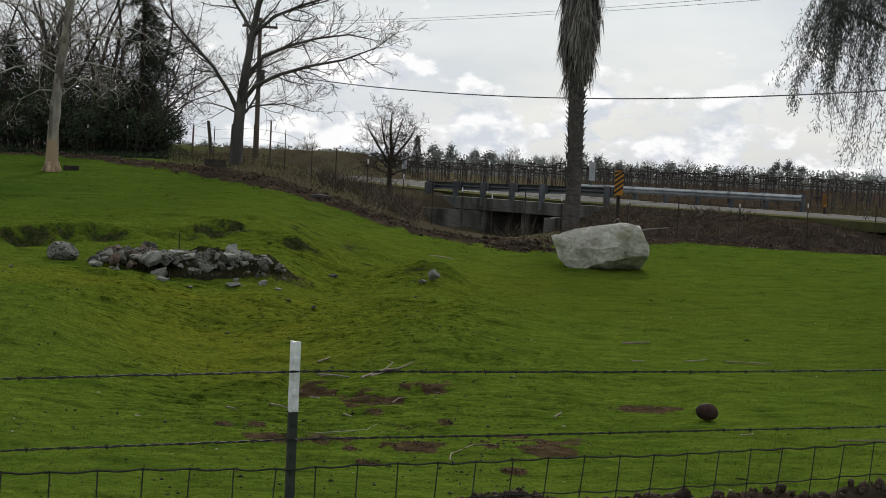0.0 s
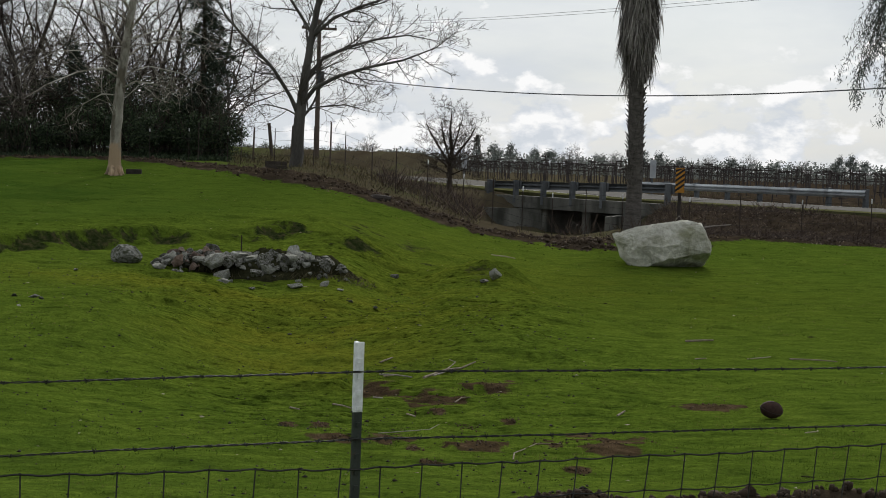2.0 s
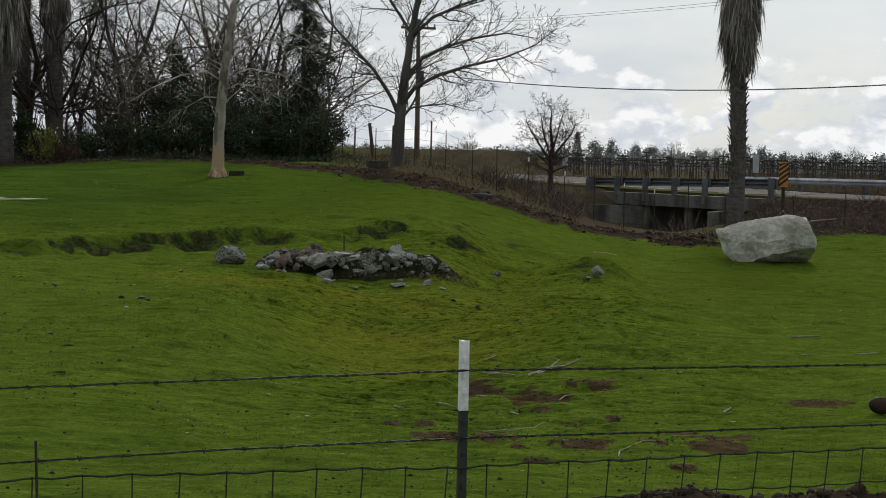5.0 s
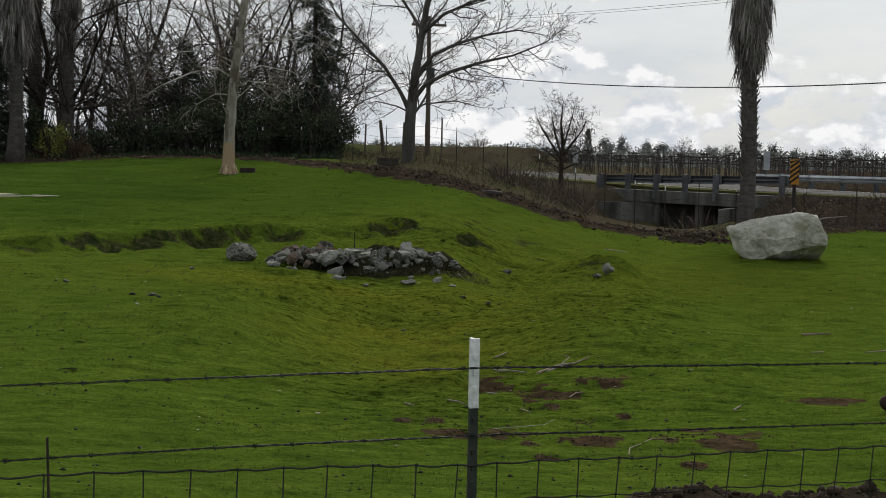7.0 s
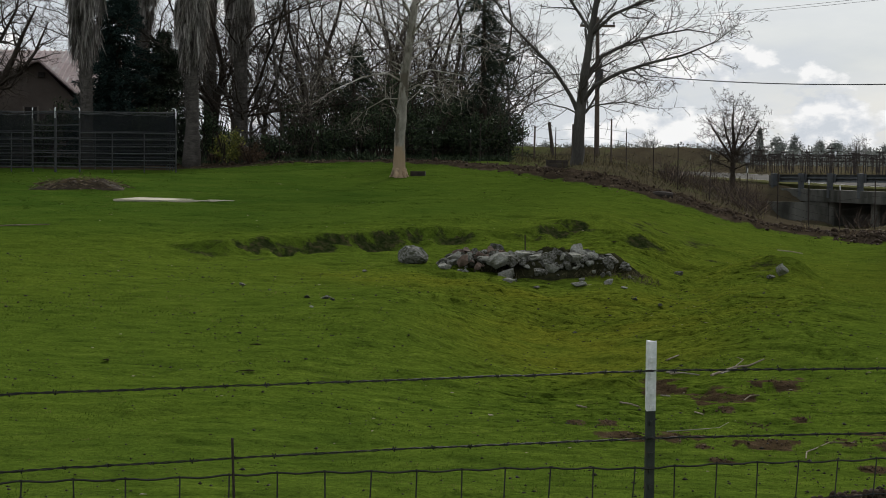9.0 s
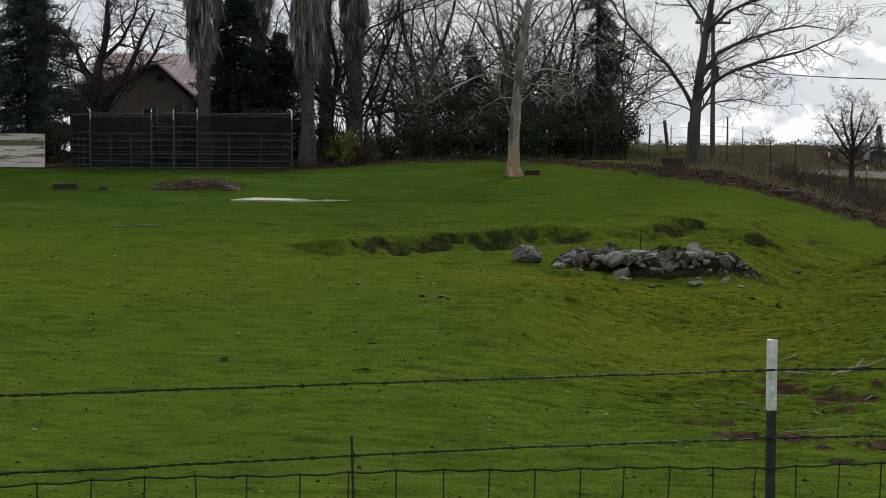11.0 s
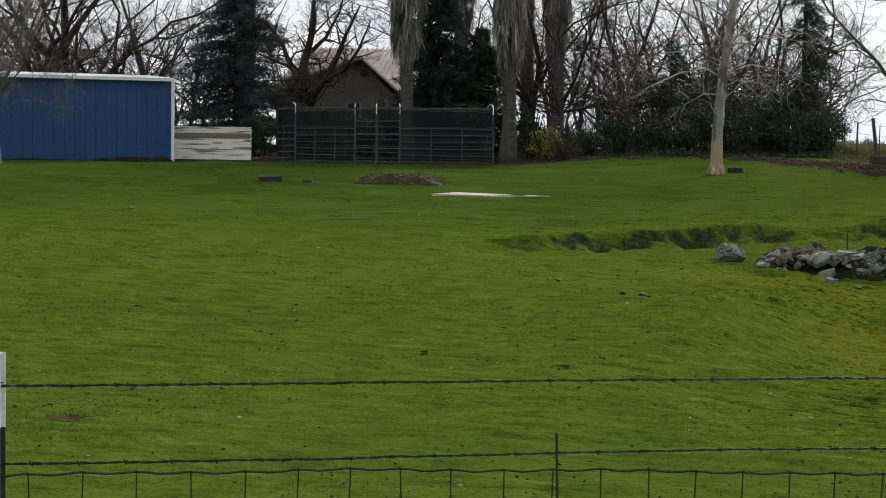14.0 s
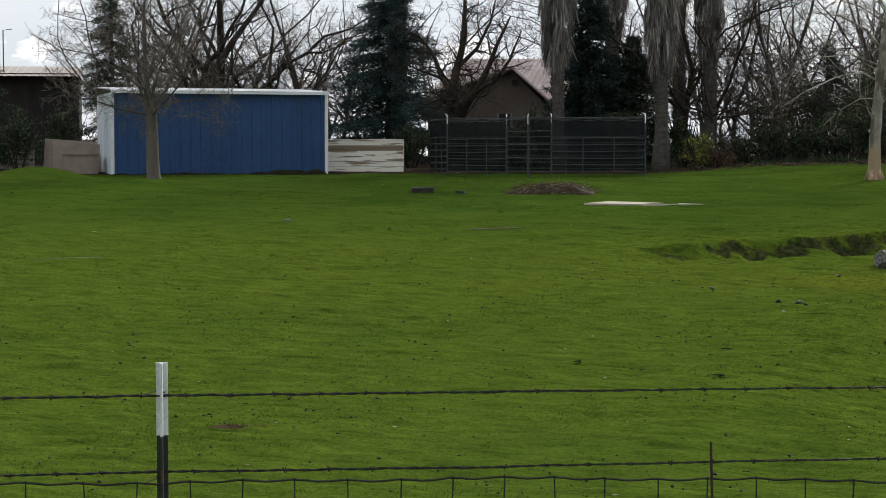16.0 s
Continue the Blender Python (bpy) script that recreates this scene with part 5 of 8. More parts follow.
# gnarled old tree by the house
GNARLED = [
    [(0, -8, 0, 0.340), (0, 10, 0, 0.245), (2, 60, 0, 0.225), (0, 95, 0, 0.225), (-10, 130, 0, 0.163), (-8, 175, 0.2, 0.136), (4, 225, 0.3, 0.102), (6, 300, 0.3, 0.048), (10, 380, 0.2, 0.014)],
    [(4, 92, 0, 0.170), (26, 118, -0.4, 0.130), (50, 138, -0.7, 0.116), (74, 176, -0.9, 0.089), (92, 215, -1.0, 0.061), (116, 262, -1.0, 0.027)],
    [(48, 136, -0.7, 0.082), (88, 150, -1.0, 0.061), (118, 186, -1.2, 0.048), (140, 236, -1.2, 0.020)],
    [(-10, 128, 0, 0.109), (-40, 160, 0.4, 0.082), (-62, 204, 0.7, 0.061), (-90, 236, 0.9, 0.034), (-120, 252, 1.0, 0.014)],
    [(-6, 180, 0.2, 0.082), (24, 214, 0.6, 0.061), (44, 262, 0.9, 0.041), (58, 330, 1.0, 0.014)],
    [(-40, 160, 0.4, 0.048), (-70, 172, 0.2, 0.034), (-104, 188, 0.0, 0.014)],
]
gn = (-20.4, 54.2)
bare_tree("gnarled_tree", "old gnarled leafless tree with thick twisting limbs", pose(*gn, ground_z(*gn)), scaled(0.0188, (0, 0, 0), GNARLED), M["bark_dark"], M["twig"],
          dict(CROWN, density=(4.0, 4.6, 5.0, 10.0), bare=(0.2, 0.1, 0.1, 0.05), angle=(35, 80), wander=0.38, lift=(0.06, 0.04, 0.03, 0.03), thick=0.034, shrink=0.52), 2.0, 24)

# leafless roadside tree, rounded crown
SMALL = [
    [(0, -60, 0, 0.13), (0, 20, 0, 0.085), (0, 55, 0, 0.08), (2, 80, 0, 0.06), (-2, 120, 0, 0.04), (0, 152, 0, 0.012)],
    [(0, 52, 0, 0.05), (-16, 80, 0.2, 0.04), (-34, 108, 0.4, 0.025), (-44, 128, 0.4, 0.010)],
    [(1, 60, 0, 0.05), (18, 84, -0.2, 0.04), (34, 106, -0.4, 0.024), (42, 124, -0.4, 0.010)],
    [(1, 70, 0, 0.045), (12, 104, 0.4, 0.03), (22, 142, 0.6, 0.010)],
    [(0, 64, 0, 0.045), (-14, 100, -0.4, 0.03), (-22, 140, -0.6, 0.010)],
    [(0, 46, 0, 0.03), (22, 62, 0.3, 0.024), (44, 74, 0.5, 0.010)],
    [(0, 48, 0, 0.03), (-22, 66, -0.3, 0.024), (-46, 80, -0.5, 0.010)],
    [(0, 36, 0, 0.026), (20, 46, -0.4, 0.02), (40, 50, -0.7, 0.008)],
    [(0, 38, 0, 0.026), (-20, 48, 0.4, 0.02), (-40, 54, 0.7, 0.008)],
]
sm = (4.10, 59.6)
bare_tree("roadside_tree", "small leafless round-headed tree beside the road", pose(*sm, 1.05), scaled(0.0194, (0, 0, 0), SMALL), M["bark_dark"], M["twig"],
          dict(CROWN, density=(5.5, 6.5, 7.0, 16.0), bare=(0.2, 0.05, 0.05, 0.05), angle=(30, 85), lift=(0.05, 0.03, 0.02, 0.02), thick=0.014, wander=0.26, shrink=0.6), 1.15, 25)


# ---- bare woodland behind the garden: grown trees, then copies ----
def wood_tree(seed, height, low, open_out, girth, twig_mat, trunk_mat, label="tall leafless tree in the dark woodland edge"):
    """A crooked trunk that forks low into several wandering leaders, each with side limbs."""
    rng = np.random.default_rng(seed)
    r = height * 0.0105 * girth

    def taper(path, r0, r1):
        return [(p, r0 + (r1 - r0) * (i / (len(path) - 1)) ** 0.8) for i, p in enumerate(path)]

    trunk = bend(rng, (0, 0, -0.15), (rng.normal() * 0.08, rng.normal() * 0.08, 1), height * low, 4, 0.09, 0.12)
    main = [taper(trunk + bend(rng, trunk[-1], (rng.normal() * 0.35, rng.normal() * 0.35, 1), height * (1 - low) * 0.9, 6, 0.20, 0.14)[1:], r * 1.15, 0.014)]
    for k in range(5):
        a, u = k * 2.4 + seed + rng.uniform(-0.4, 0.4), rng.uniform(0.45, 1.0)
        i = min(int(u * 4), 3)
        start = trunk[i].lerp(trunk[i + 1], u * 4 - i)
        way = (math.cos(a) * open_out, math.sin(a) * open_out, rng.uniform(0.55, 1.0))
        fork = bend(rng, start, way, height * (1 - low) * rng.uniform(0.62, 0.95), 8, 0.30, 0.08)
        rr = r * rng.uniform(0.34, 0.54)
        main.append(taper(fork, rr, 0.012))
        for q in range(2):
            j = int(rng.integers(1, 5))
            b = a + rng.uniform(-1.5, 1.5)
            side = bend(rng, fork[j], (math.cos(b), math.sin(b), rng.uniform(0.1, 0.8)), height * 0.26 * rng.uniform(0.7, 1.2), 5, 0.27, 0.05)
            main.append(taper(side, rr * (0.75 - 0.09 * j), 0.010))
    cfg = dict(CROWN, density=(2.1, 2.8, 3.1, 14.0), bare=(0.16, 0.08, 0.05, 0.05), angle=(30, 78), lift=(0.04, 0.02, 0.0, 0.0), wander=0.30, least=0.0055, thick=0.016, shrink=0.56)
    return bare_tree("bare_tree", label, pose(0, 0, 0), main, trunk_mat, twig_mat, cfg, height * 0.145, seed, "woodland trees", 9)


WOOD = [wood_tree(31, 9.5, 0.24, 0.7, 1.0, M["twig"], M["bark_dark"]), wood_tree(32, 10.5, 0.34, 0.55, 0.9, M["twig_pale"], M["bark_grey"]), wood_tree(33, 8.5, 0.18, 0.9, 1.0, M["twig_mid"], M["bark_elm"]),
        wood_tree(34, 11.5, 0.30, 0.6, 1.0, M["twig"], M["bark_dark"]), wood_tree(35, 8.8, 0.16, 1.1, 1.1, M["twig_mid"], M["bark_dark"])]
OLD = wood_tree(36, 11.0, 0.26, 0.9, 2.5, M["twig_mid"], M["bark_dark"], "old thick-trunked leafless tree forking low behind the shed")


def at_polar(az, r):
    return r * math.sin(radians(az)), r * math.cos(radians(az))


# bearing, distance, which tree, turn, size
WOOD_PLACES = [(-11.6, 63, 0, 20, 1.0), (-9.6, 66, 3, 140, 1.0), (-7.9, 64, 1, 260, 1.0), (-3.6, 60, 2, 300, 0.8), (-12.6, 70, 1, 10, 1.0), (-6.0, 72, 1, 190, 1.1), (-3.9, 70, 3, 120, 0.8),
               (-9.9, 57.0, 1, 15, 0.66), (-7.4, 58.5, 4, 135, 0.66), (-5.4, 58.0, 2, 265, 0.62), (-4.6, 58.5, 4, 320, 0.64), 
               (-11.1, 60, 2, 77, 1.0), (-13.0, 64, 3, 222, 1.0), (-6.9, 63, 0, 40, 0.95), (-5.6, 64, 3, 80, 0.85), (-4.9, 62, 0, 170, 0.8),
               (-14.8, 70, 3, 250, 1.0), (-11.9, 60, 2, 250, 0.75), (-12.3, 58, 0, 33, 0.9), (-10.3, 63, 3, 300, 0.95), (-8.8, 62, 0, 200, 1.0), (-7.2, 66, 2, 25, 1.1), (-20.9, 66, 4, 220, 1.0), (-21.6, 78, 2, 70, 1.0), (-24.0, 72, 0, 140, 1.0), (-25.1, 66, 2, 30, 0.9), (-26.9, 62, 4, 90, 1.1), (-27.6, 66, 0, 150, 1.1), (-29.7, 62, 2, 210, 1.15), (-30.4, 66, 0, 60, 1.1), (-31.1, 60, 4, 280, 1.1),
               (-24.6, 62, 1, 300, 0.85), (-28.4, 70, 3, 235, 1.0), (-30.2, 72, 1, 290, 1.1), (-26.3, 72, 3, 5, 1.0)]
for a, r, k, turn, size in WOOD_PLACES:
    x, y = at_polar(a, r)
    tree = copy_thing(WOOD[k], pose(x, y, ground_z(x, y), 0, 0, turn))
    tree.scale = (size, size, size)
for tree, (a, r) in zip(WOOD, ((-10.0, 70), (-7.0, 69), (-31.5, 70), (-13.4, 60), (-27.2, 72))):
    x, y = at_polar(a, r)
    tree.location = (x, y, ground_z(x, y))
for a, r, turn, size in ((-28.95, 61.0, 70, 0.9), (-25.95, 60.0, 200, 0.62)):
    x, y = at_polar(a, r)
    tree = copy_thing(OLD, pose(x, y, ground_z(x, y), 0, 0, turn))
    tree.scale = (size, size, size)
x, y = at_polar(-28.25, 62.0)
OLD.location = (x, y, ground_z(x, y))


# ---- conifers ----
def conifer(name, label, x, y, height, radius, mat, seed, droop=-0.25, density=1.0, z0=0.0):
    rng = np.random.default_rng(seed)
    tree = thing(name, label, "tree", pose(x, y, ground_z(x, y)), "conifers")
    part("trunk", Mesh().tube([(0, 0, -0.2), (0, 0, height * 0.5), (0, 0, height)], [height * 0.022, height * 0.013, 0.012], 7), M["bark_dark"], tree)
    boughs, C, L, W, D, S = Mesh(), [], [], [], [], []
    n = int(height * 19 * density)
    for i in range(n):
        u = (i + rng.uniform(0, 1)) / n
        z = z0 + (height - z0) * (0.04 + 0.95 * u)
        a = rng.uniform(0, 2 * math.pi)
        reach = radius * (1 - u) ** (0.55 if name == "blue_spruce" else 0.7) * rng.uniform(0.5, 1.15) + 0.10
        k = 5
        pts = [Vector((math.cos(a) * reach * j / k, math.sin(a) * reach * j / k, z + droop * reach * (j / k) ** 1.5 + 0.12 * reach * max(0, j / k - 0.7))) for j in range(k + 1)]
        boughs.tube(pts, [0.018, 0.015, 0.012, 0.009, 0.006, 0.003], 3, caps=False)
        fine = 0.85 if name == "blue_spruce" else 0.8
        m = int((40 + 135 * reach) * (1.5 if name == "blue_spruce" else 1.1))
        t = rng.uniform(0.12, 1.0, m)
        base = np.array([np.array(pts[min(int(q * k), k - 1)].lerp(pts[min(int(q * k), k - 1) + 1], q * k - min(int(q * k), k - 1))) for q in t])
        base = base + rng.normal(0, 0.06 if name == "blue_spruce" else 0.05, (m, 3))
        way = np.stack([np.cos(a + rng.normal(0, 0.9, m)), np.sin(a + rng.normal(0, 0.9, m)), rng.normal(-0.15, 0.5, m)], 1)
        C.append(base), D.append(unit(way)), L.append(rng.uniform(0.10, 0.26, m) * fine), W.append(rng.uniform(0.014, 0.036, m) * fine * (1.5 if name == "spruce" else 1.0))
    C, D, L, W = np.concatenate(C), np.concatenate(D), np.concatenate(L), np.concatenate(W)
    S = unit(np.cross(D, spread(rng, len(C))))
    v, f = quads(C, L, W, D, S)
    tagged(part("bough_growth", boughs, M["bark_dark"], tree), kind="stuff")
    tagged(part("needle_foliage", raw_mesh("needle_foliage", v, f, mat, 4), mat, tree), kind="stuff")
    return tree


for nm, lb, a, r, h, rad, mt, sd, dr, de in (
        ("blue_spruce", "dense dark blue-green spruce beside the blue shed", -22.95, 60.2, 6.6, 2.7, "spruce_blue", 41, -0.12, 2.2),
        ("spruce", "dark spruce among the palms by the pen", -16.3, 57.5, 6.3, 1.9, "spruce", 42, -0.2, 2.6),
        ("spruce", "dark broad spruce behind the pen", -14.85, 58.0, 4.4, 1.5, "cedar", 43, -0.2, 2.6),
        ("cedar_tree", "ragged dark cedar at the end of the woodland", -4.3, 56.5, 7.0, 1.5, "cedar", 44, -0.40, 1.15),
        ("cedar_tree", "dark conifer in the woodland edge", -8.6, 58.0, 3.8, 1.3, "cedar", 45, -0.3, 0.9),
        ("cedar_tree", "dark conifer behind the barn roof", -32.0, 62, 6.5, 1.9, "cedar", 46, -0.3, 1.5),
        ("cedar_tree", "dark conifer beside the far barn", -36.2, 58, 4.6, 1.8, "cedar", 47, -0.3, 1.0)):
    conifer(nm, lb, *at_polar(a, r), h, rad, M[mt], sd, dr, de)


# ---- evergreen shrubs ----
def shrub(name, label, x, y, w, d, h, mat, seed, leaf=0.085, n=4200, group="garden shrubs", gap=0.35):
    rng = np.random.default_rng(seed)
    ob = thing(name, label, "shrub", pose(x, y, ground_z(x, y)), group)
    stems = Mesh()
    for k in range(7):
        a = rng.uniform(0, 6.28)
        stems.tube([(0.08 * math.cos(a), 0.08 * math.sin(a), -0.1), (w * 0.22 * math.cos(a), d * 0.22 * math.sin(a), h * 0.45), (w * 0.36 * math.cos(a), d * 0.36 * math.sin(a), h * 0.85)], [0.03, 0.02, 0.008], 5)
    tagged(part("stem_growth", stems, M["bark_dark"], ob), kind="stuff")
    lumps = rng.normal(size=(26, 3))
    lumps = unit(lumps) * rng.uniform(0.25, 0.85, (26, 1))
    pick = rng.integers(0, 26, n)
    p = lumps[pick] + spread(rng, n) * rng.uniform(0.05, gap, (n, 1))
    c = np.stack([p[:, 0] * w / 2, p[:, 1] * d / 2, np.abs(p[:, 2] * 0.5 + 0.5) * h], 1)
    dr = spread(rng, n)
    v, f = quads(c, rng.uniform(0.6, 1.4, n) * leaf, rng.uniform(0.4, 0.8, n) * leaf, dr, unit(np.cross(dr, spread(rng, n))))
    tagged(part("foliage", raw_mesh("foliage", v, f, mat, 4), mat, ob), kind="stuff")
    return ob


for i, (a, r, w, h) in enumerate(((-11.4, 55.5, 1.6, 1.1), (-10.2, 56.2, 1.8, 1.7), (-9.4, 55, 1.7, 1.5), (-8.5, 56, 2.0, 2.0), (-7.7, 55, 1.9, 1.7), (-6.9, 56.5, 2.0, 2.2), (-6.1, 55, 1.8, 1.6), (-5.3, 56, 2.0, 2.1),
                                  (-4.5, 55, 1.9, 1.5), (-3.7, 55.8, 1.9, 1.6), (-9.0, 58.5, 2.6, 3.3), (-10.3, 59, 2.4, 2.6), (-8.1, 57.5, 2.4, 2.7), (-7.3, 59, 2.6, 3.2), (-6.4, 57.8, 2.4, 2.6), (-5.6, 58.5, 2.6, 3.4), (-4.9, 57.4, 2.2, 2.4), (-3.9, 58.0, 2.2, 2.3), (-20.2, 57.0, 2.6, 1.9), (-18.8, 56.5, 2.4, 1.8), (-22.2, 57.5, 2.2, 1.6), (-17.6, 58.5, 2.4, 2.2), (-15.3, 56.0, 2.2, 2.3), (-13.3, 57.0, 1.6, 1.9),
                                  (-35.0, 55, 2.4, 2.0), (-33.6, 57, 2.6, 2.2), (-36.5, 54, 2.4, 2.2))):
    shrub("evergreen_shrub", "dense dark evergreen shrub along the garden edge", *at_polar(a, r), w, 1.6, h * (0.85 if -11.6 < a < -8 else 1.0), M["holly"], 100 + i, n=3200)
shrub("yellow_shrub", "yellow-green flowering shrub in the garden bed", *at_polar(-12.75, 53.4), 1.1, 0.9, 1.25, M["shrub_yellow"], 140, 0.08, 1500)
shrub("brown_shrub", "low rusty brown shrub in the garden bed", *at_polar(-11.95, 53.3), 1.1, 0.9, 0.75, M["shrub_brown"], 141, 0.06, 1500)
shrub("brown_shrub", "low dry brown shrub by the palm", *at_polar(-13.2, 54.2), 0.7, 0.7, 0.5, M["shrub_brown"], 142, 0.06, 800)


# ---- fan palms with hanging dead skirts ----
def fan_palm(x, y, h, r, skirt_z, skirt_r, label, seed, stubs=True, foot=1.25, ragged=0.5, bald=1.5):
    rng = np.random.default_rng(seed)
    ob = thing("fan_palm", label, "palm", pose(x, y, ground_z(x, y)), "palms")
    zs = np.linspace(-0.2, h, 26)
    part("trunk", Mesh().tube([(0.03 * math.sin(z), 0.02 * math.cos(1.3 * z), z) for z in zs], [r * (foot - (foot - 1) * min(1, max(0, z) / 1.2)) * rng.uniform(0.97, 1.03) for z in zs], 14), M["palm_trunk"], ob, smooth=True)
    if stubs:  # old leaf bases
        m = Mesh()
        z = bald
        while z < h:
            for k in range(7):
                a = k * 0.9 + z * 3.1 + rng.uniform(-0.2, 0.2)
                d = Vector((math.cos(a), math.sin(a), 0))
                p = d * (r * 0.95) + Vector((0, 0, z + rng.uniform(-0.04, 0.04)))
                ln = rng.uniform(0.03, 0.125)
                m.tube([p - Vector((0, 0, 0.05)), p + d * ln * 0.5 + Vector((0, 0, 0.02)), p + d * ln + Vector((0, 0, 0.07))], [0.042, 0.034, 0.014], 4, squash=0.5)
            z += 0.115
        tagged(part("leaf_base_growth", m, M["palm_trunk"], ob), kind="stuff")
    # the skirt: dead fans, each a bunch of hanging strips from one stalk end, laid over one another
    C, D, L, W, S = [], [], [], [], []
    fans = 200
    for k in range(fans):
        a = rng.uniform(0, 2 * math.pi)
        z = skirt_z + 0.75 + ragged * (0.5 + 0.5 * math.sin(a * 2 + seed)) + (k / fans) ** 0.85 * (h - skirt_z - 0.9)
        wide = float(np.interp(z - skirt_z, [0.5, 1.0, 1.8, 2.8, 4.0], [0.10, 0.34, 0.64, 0.90, 1.0])) * (1 + 0.14 * math.sin(3 * a + 2.1 * z + seed))
        rad = r + (skirt_r - r) * wide * rng.uniform(0.45, 1.0)
        m = int(rng.integers(26, 44))
        tip, turn = rng.uniform(0.55, 1.05), a + rng.normal(0, 0.25, m) * 1.4
        C.append(np.stack([math.cos(a) * rad + rng.normal(0, 0.035, m), math.sin(a) * rad + rng.normal(0, 0.035, m), z + rng.uniform(-0.06, 0.06, m)], 1))
        out = rng.normal(0.02, 0.13, m)
        D.append(unit(np.stack([np.cos(turn) * out - math.sin(a) * rng.normal(0, 0.13, m), np.sin(turn) * out + math.cos(a) * rng.normal(0, 0.13, m), -np.ones(m)], 1)))
        L.append(tip * rng.uniform(0.6, 1.1, m)), W.append(rng.uniform(0.014, 0.045, m))
        S.append(unit(np.stack([-np.sin(turn), np.cos(turn), np.zeros(m)], 1) + 0.7 * spread(rng, m)))
    v, f = quads(np.concatenate(C), np.concatenate(L), np.concatenate(W), np.concatenate(D), np.concatenate(S))
    part("dead_skirt", raw_mesh("dead_skirt", v, f, M["palm_skirt"], 4), M["palm_skirt"], ob, "shaggy grey-brown skirt of dead hanging fronds")["kind"] = "stuff"
    C, D, L, W, S = [], [], [], [], []
    stalks = Mesh()
    for k in range(22):
        a, e = k * 2.399, radians(-20 + 85 * (k / 22))
        d = Vector((math.cos(a) * math.cos(e), math.sin(a) * math.cos(e), math.sin(e)))
        p0, p1 = Vector((0, 0, h)), Vector((0, 0, h)) + d * 0.9
        stalks.tube([p0, p1], [0.02, 0.012], 4)
        side = d.cross(Vector((0, 0, 1))).normalized()
        for j in range(24):
            b = radians(-75 + 150 * j / 23)
            w = d * math.cos(b) + side * math.sin(b) + Vector((0, 0, -0.25))
            C.append(p1), D.append(w.normalized()), L.append(rng.uniform(0.6, 0.8)), W.append(0.045), S.append(w.cross(d.cross(side)).normalized() if w.cross(d.cross(side)).length > 1e-4 else side)
    v, f = quads(np.array(C), np.array(L), np.array(W), unit(np.array(D)), np.array(S))
    tagged(part("stalk_growth", stalks, M["palm_frond"], ob), kind="stuff")
    tagged(part("frond_crown", raw_mesh("frond_crown", v, f, M["palm_frond"], 4), M["palm_frond"], ob, "green fan fronds"), kind="stuff")
    return ob


fan_palm(8.02, 45.32, 8.2, 0.20, 3.5, 0.53, "tall fan palm with a shaggy grey skirt and spiky trunk", 51)
fan_palm(*at_polar(-17.35, 54.5), 8.5, 0.19, 2.7, 0.58, "fan palm with a long dead skirt behind the pen", 52, foot=1.4)
fan_palm(*at_polar(-13.95, 53.5), 8.2, 0.20, 2.3, 0.58, "thick fan palm with a heavy dead skirt by the pen", 53, foot=1.5)
fan_palm(*at_polar(-15.55, 61), 9.5, 0.22, 4.0, 0.66, "fan palm with a wide dead skirt behind the conifers", 54)
fan_palm(*at_polar(-12.35, 58), 8.8, 0.22, 3.0, 0.52, "fan palm with a narrow dead skirt in the garden", 55)
fan_palm(*at_polar(-13.35, 62), 9.5, 0.24, 5.2, 0.6, "dark fan palm among the garden trees", 56)
fan_palm(*at_polar(-22.6, 66), 9.5, 0.3, 5.6, 0.95, "fan palm with a broad dead skirt behind the spruce", 57)


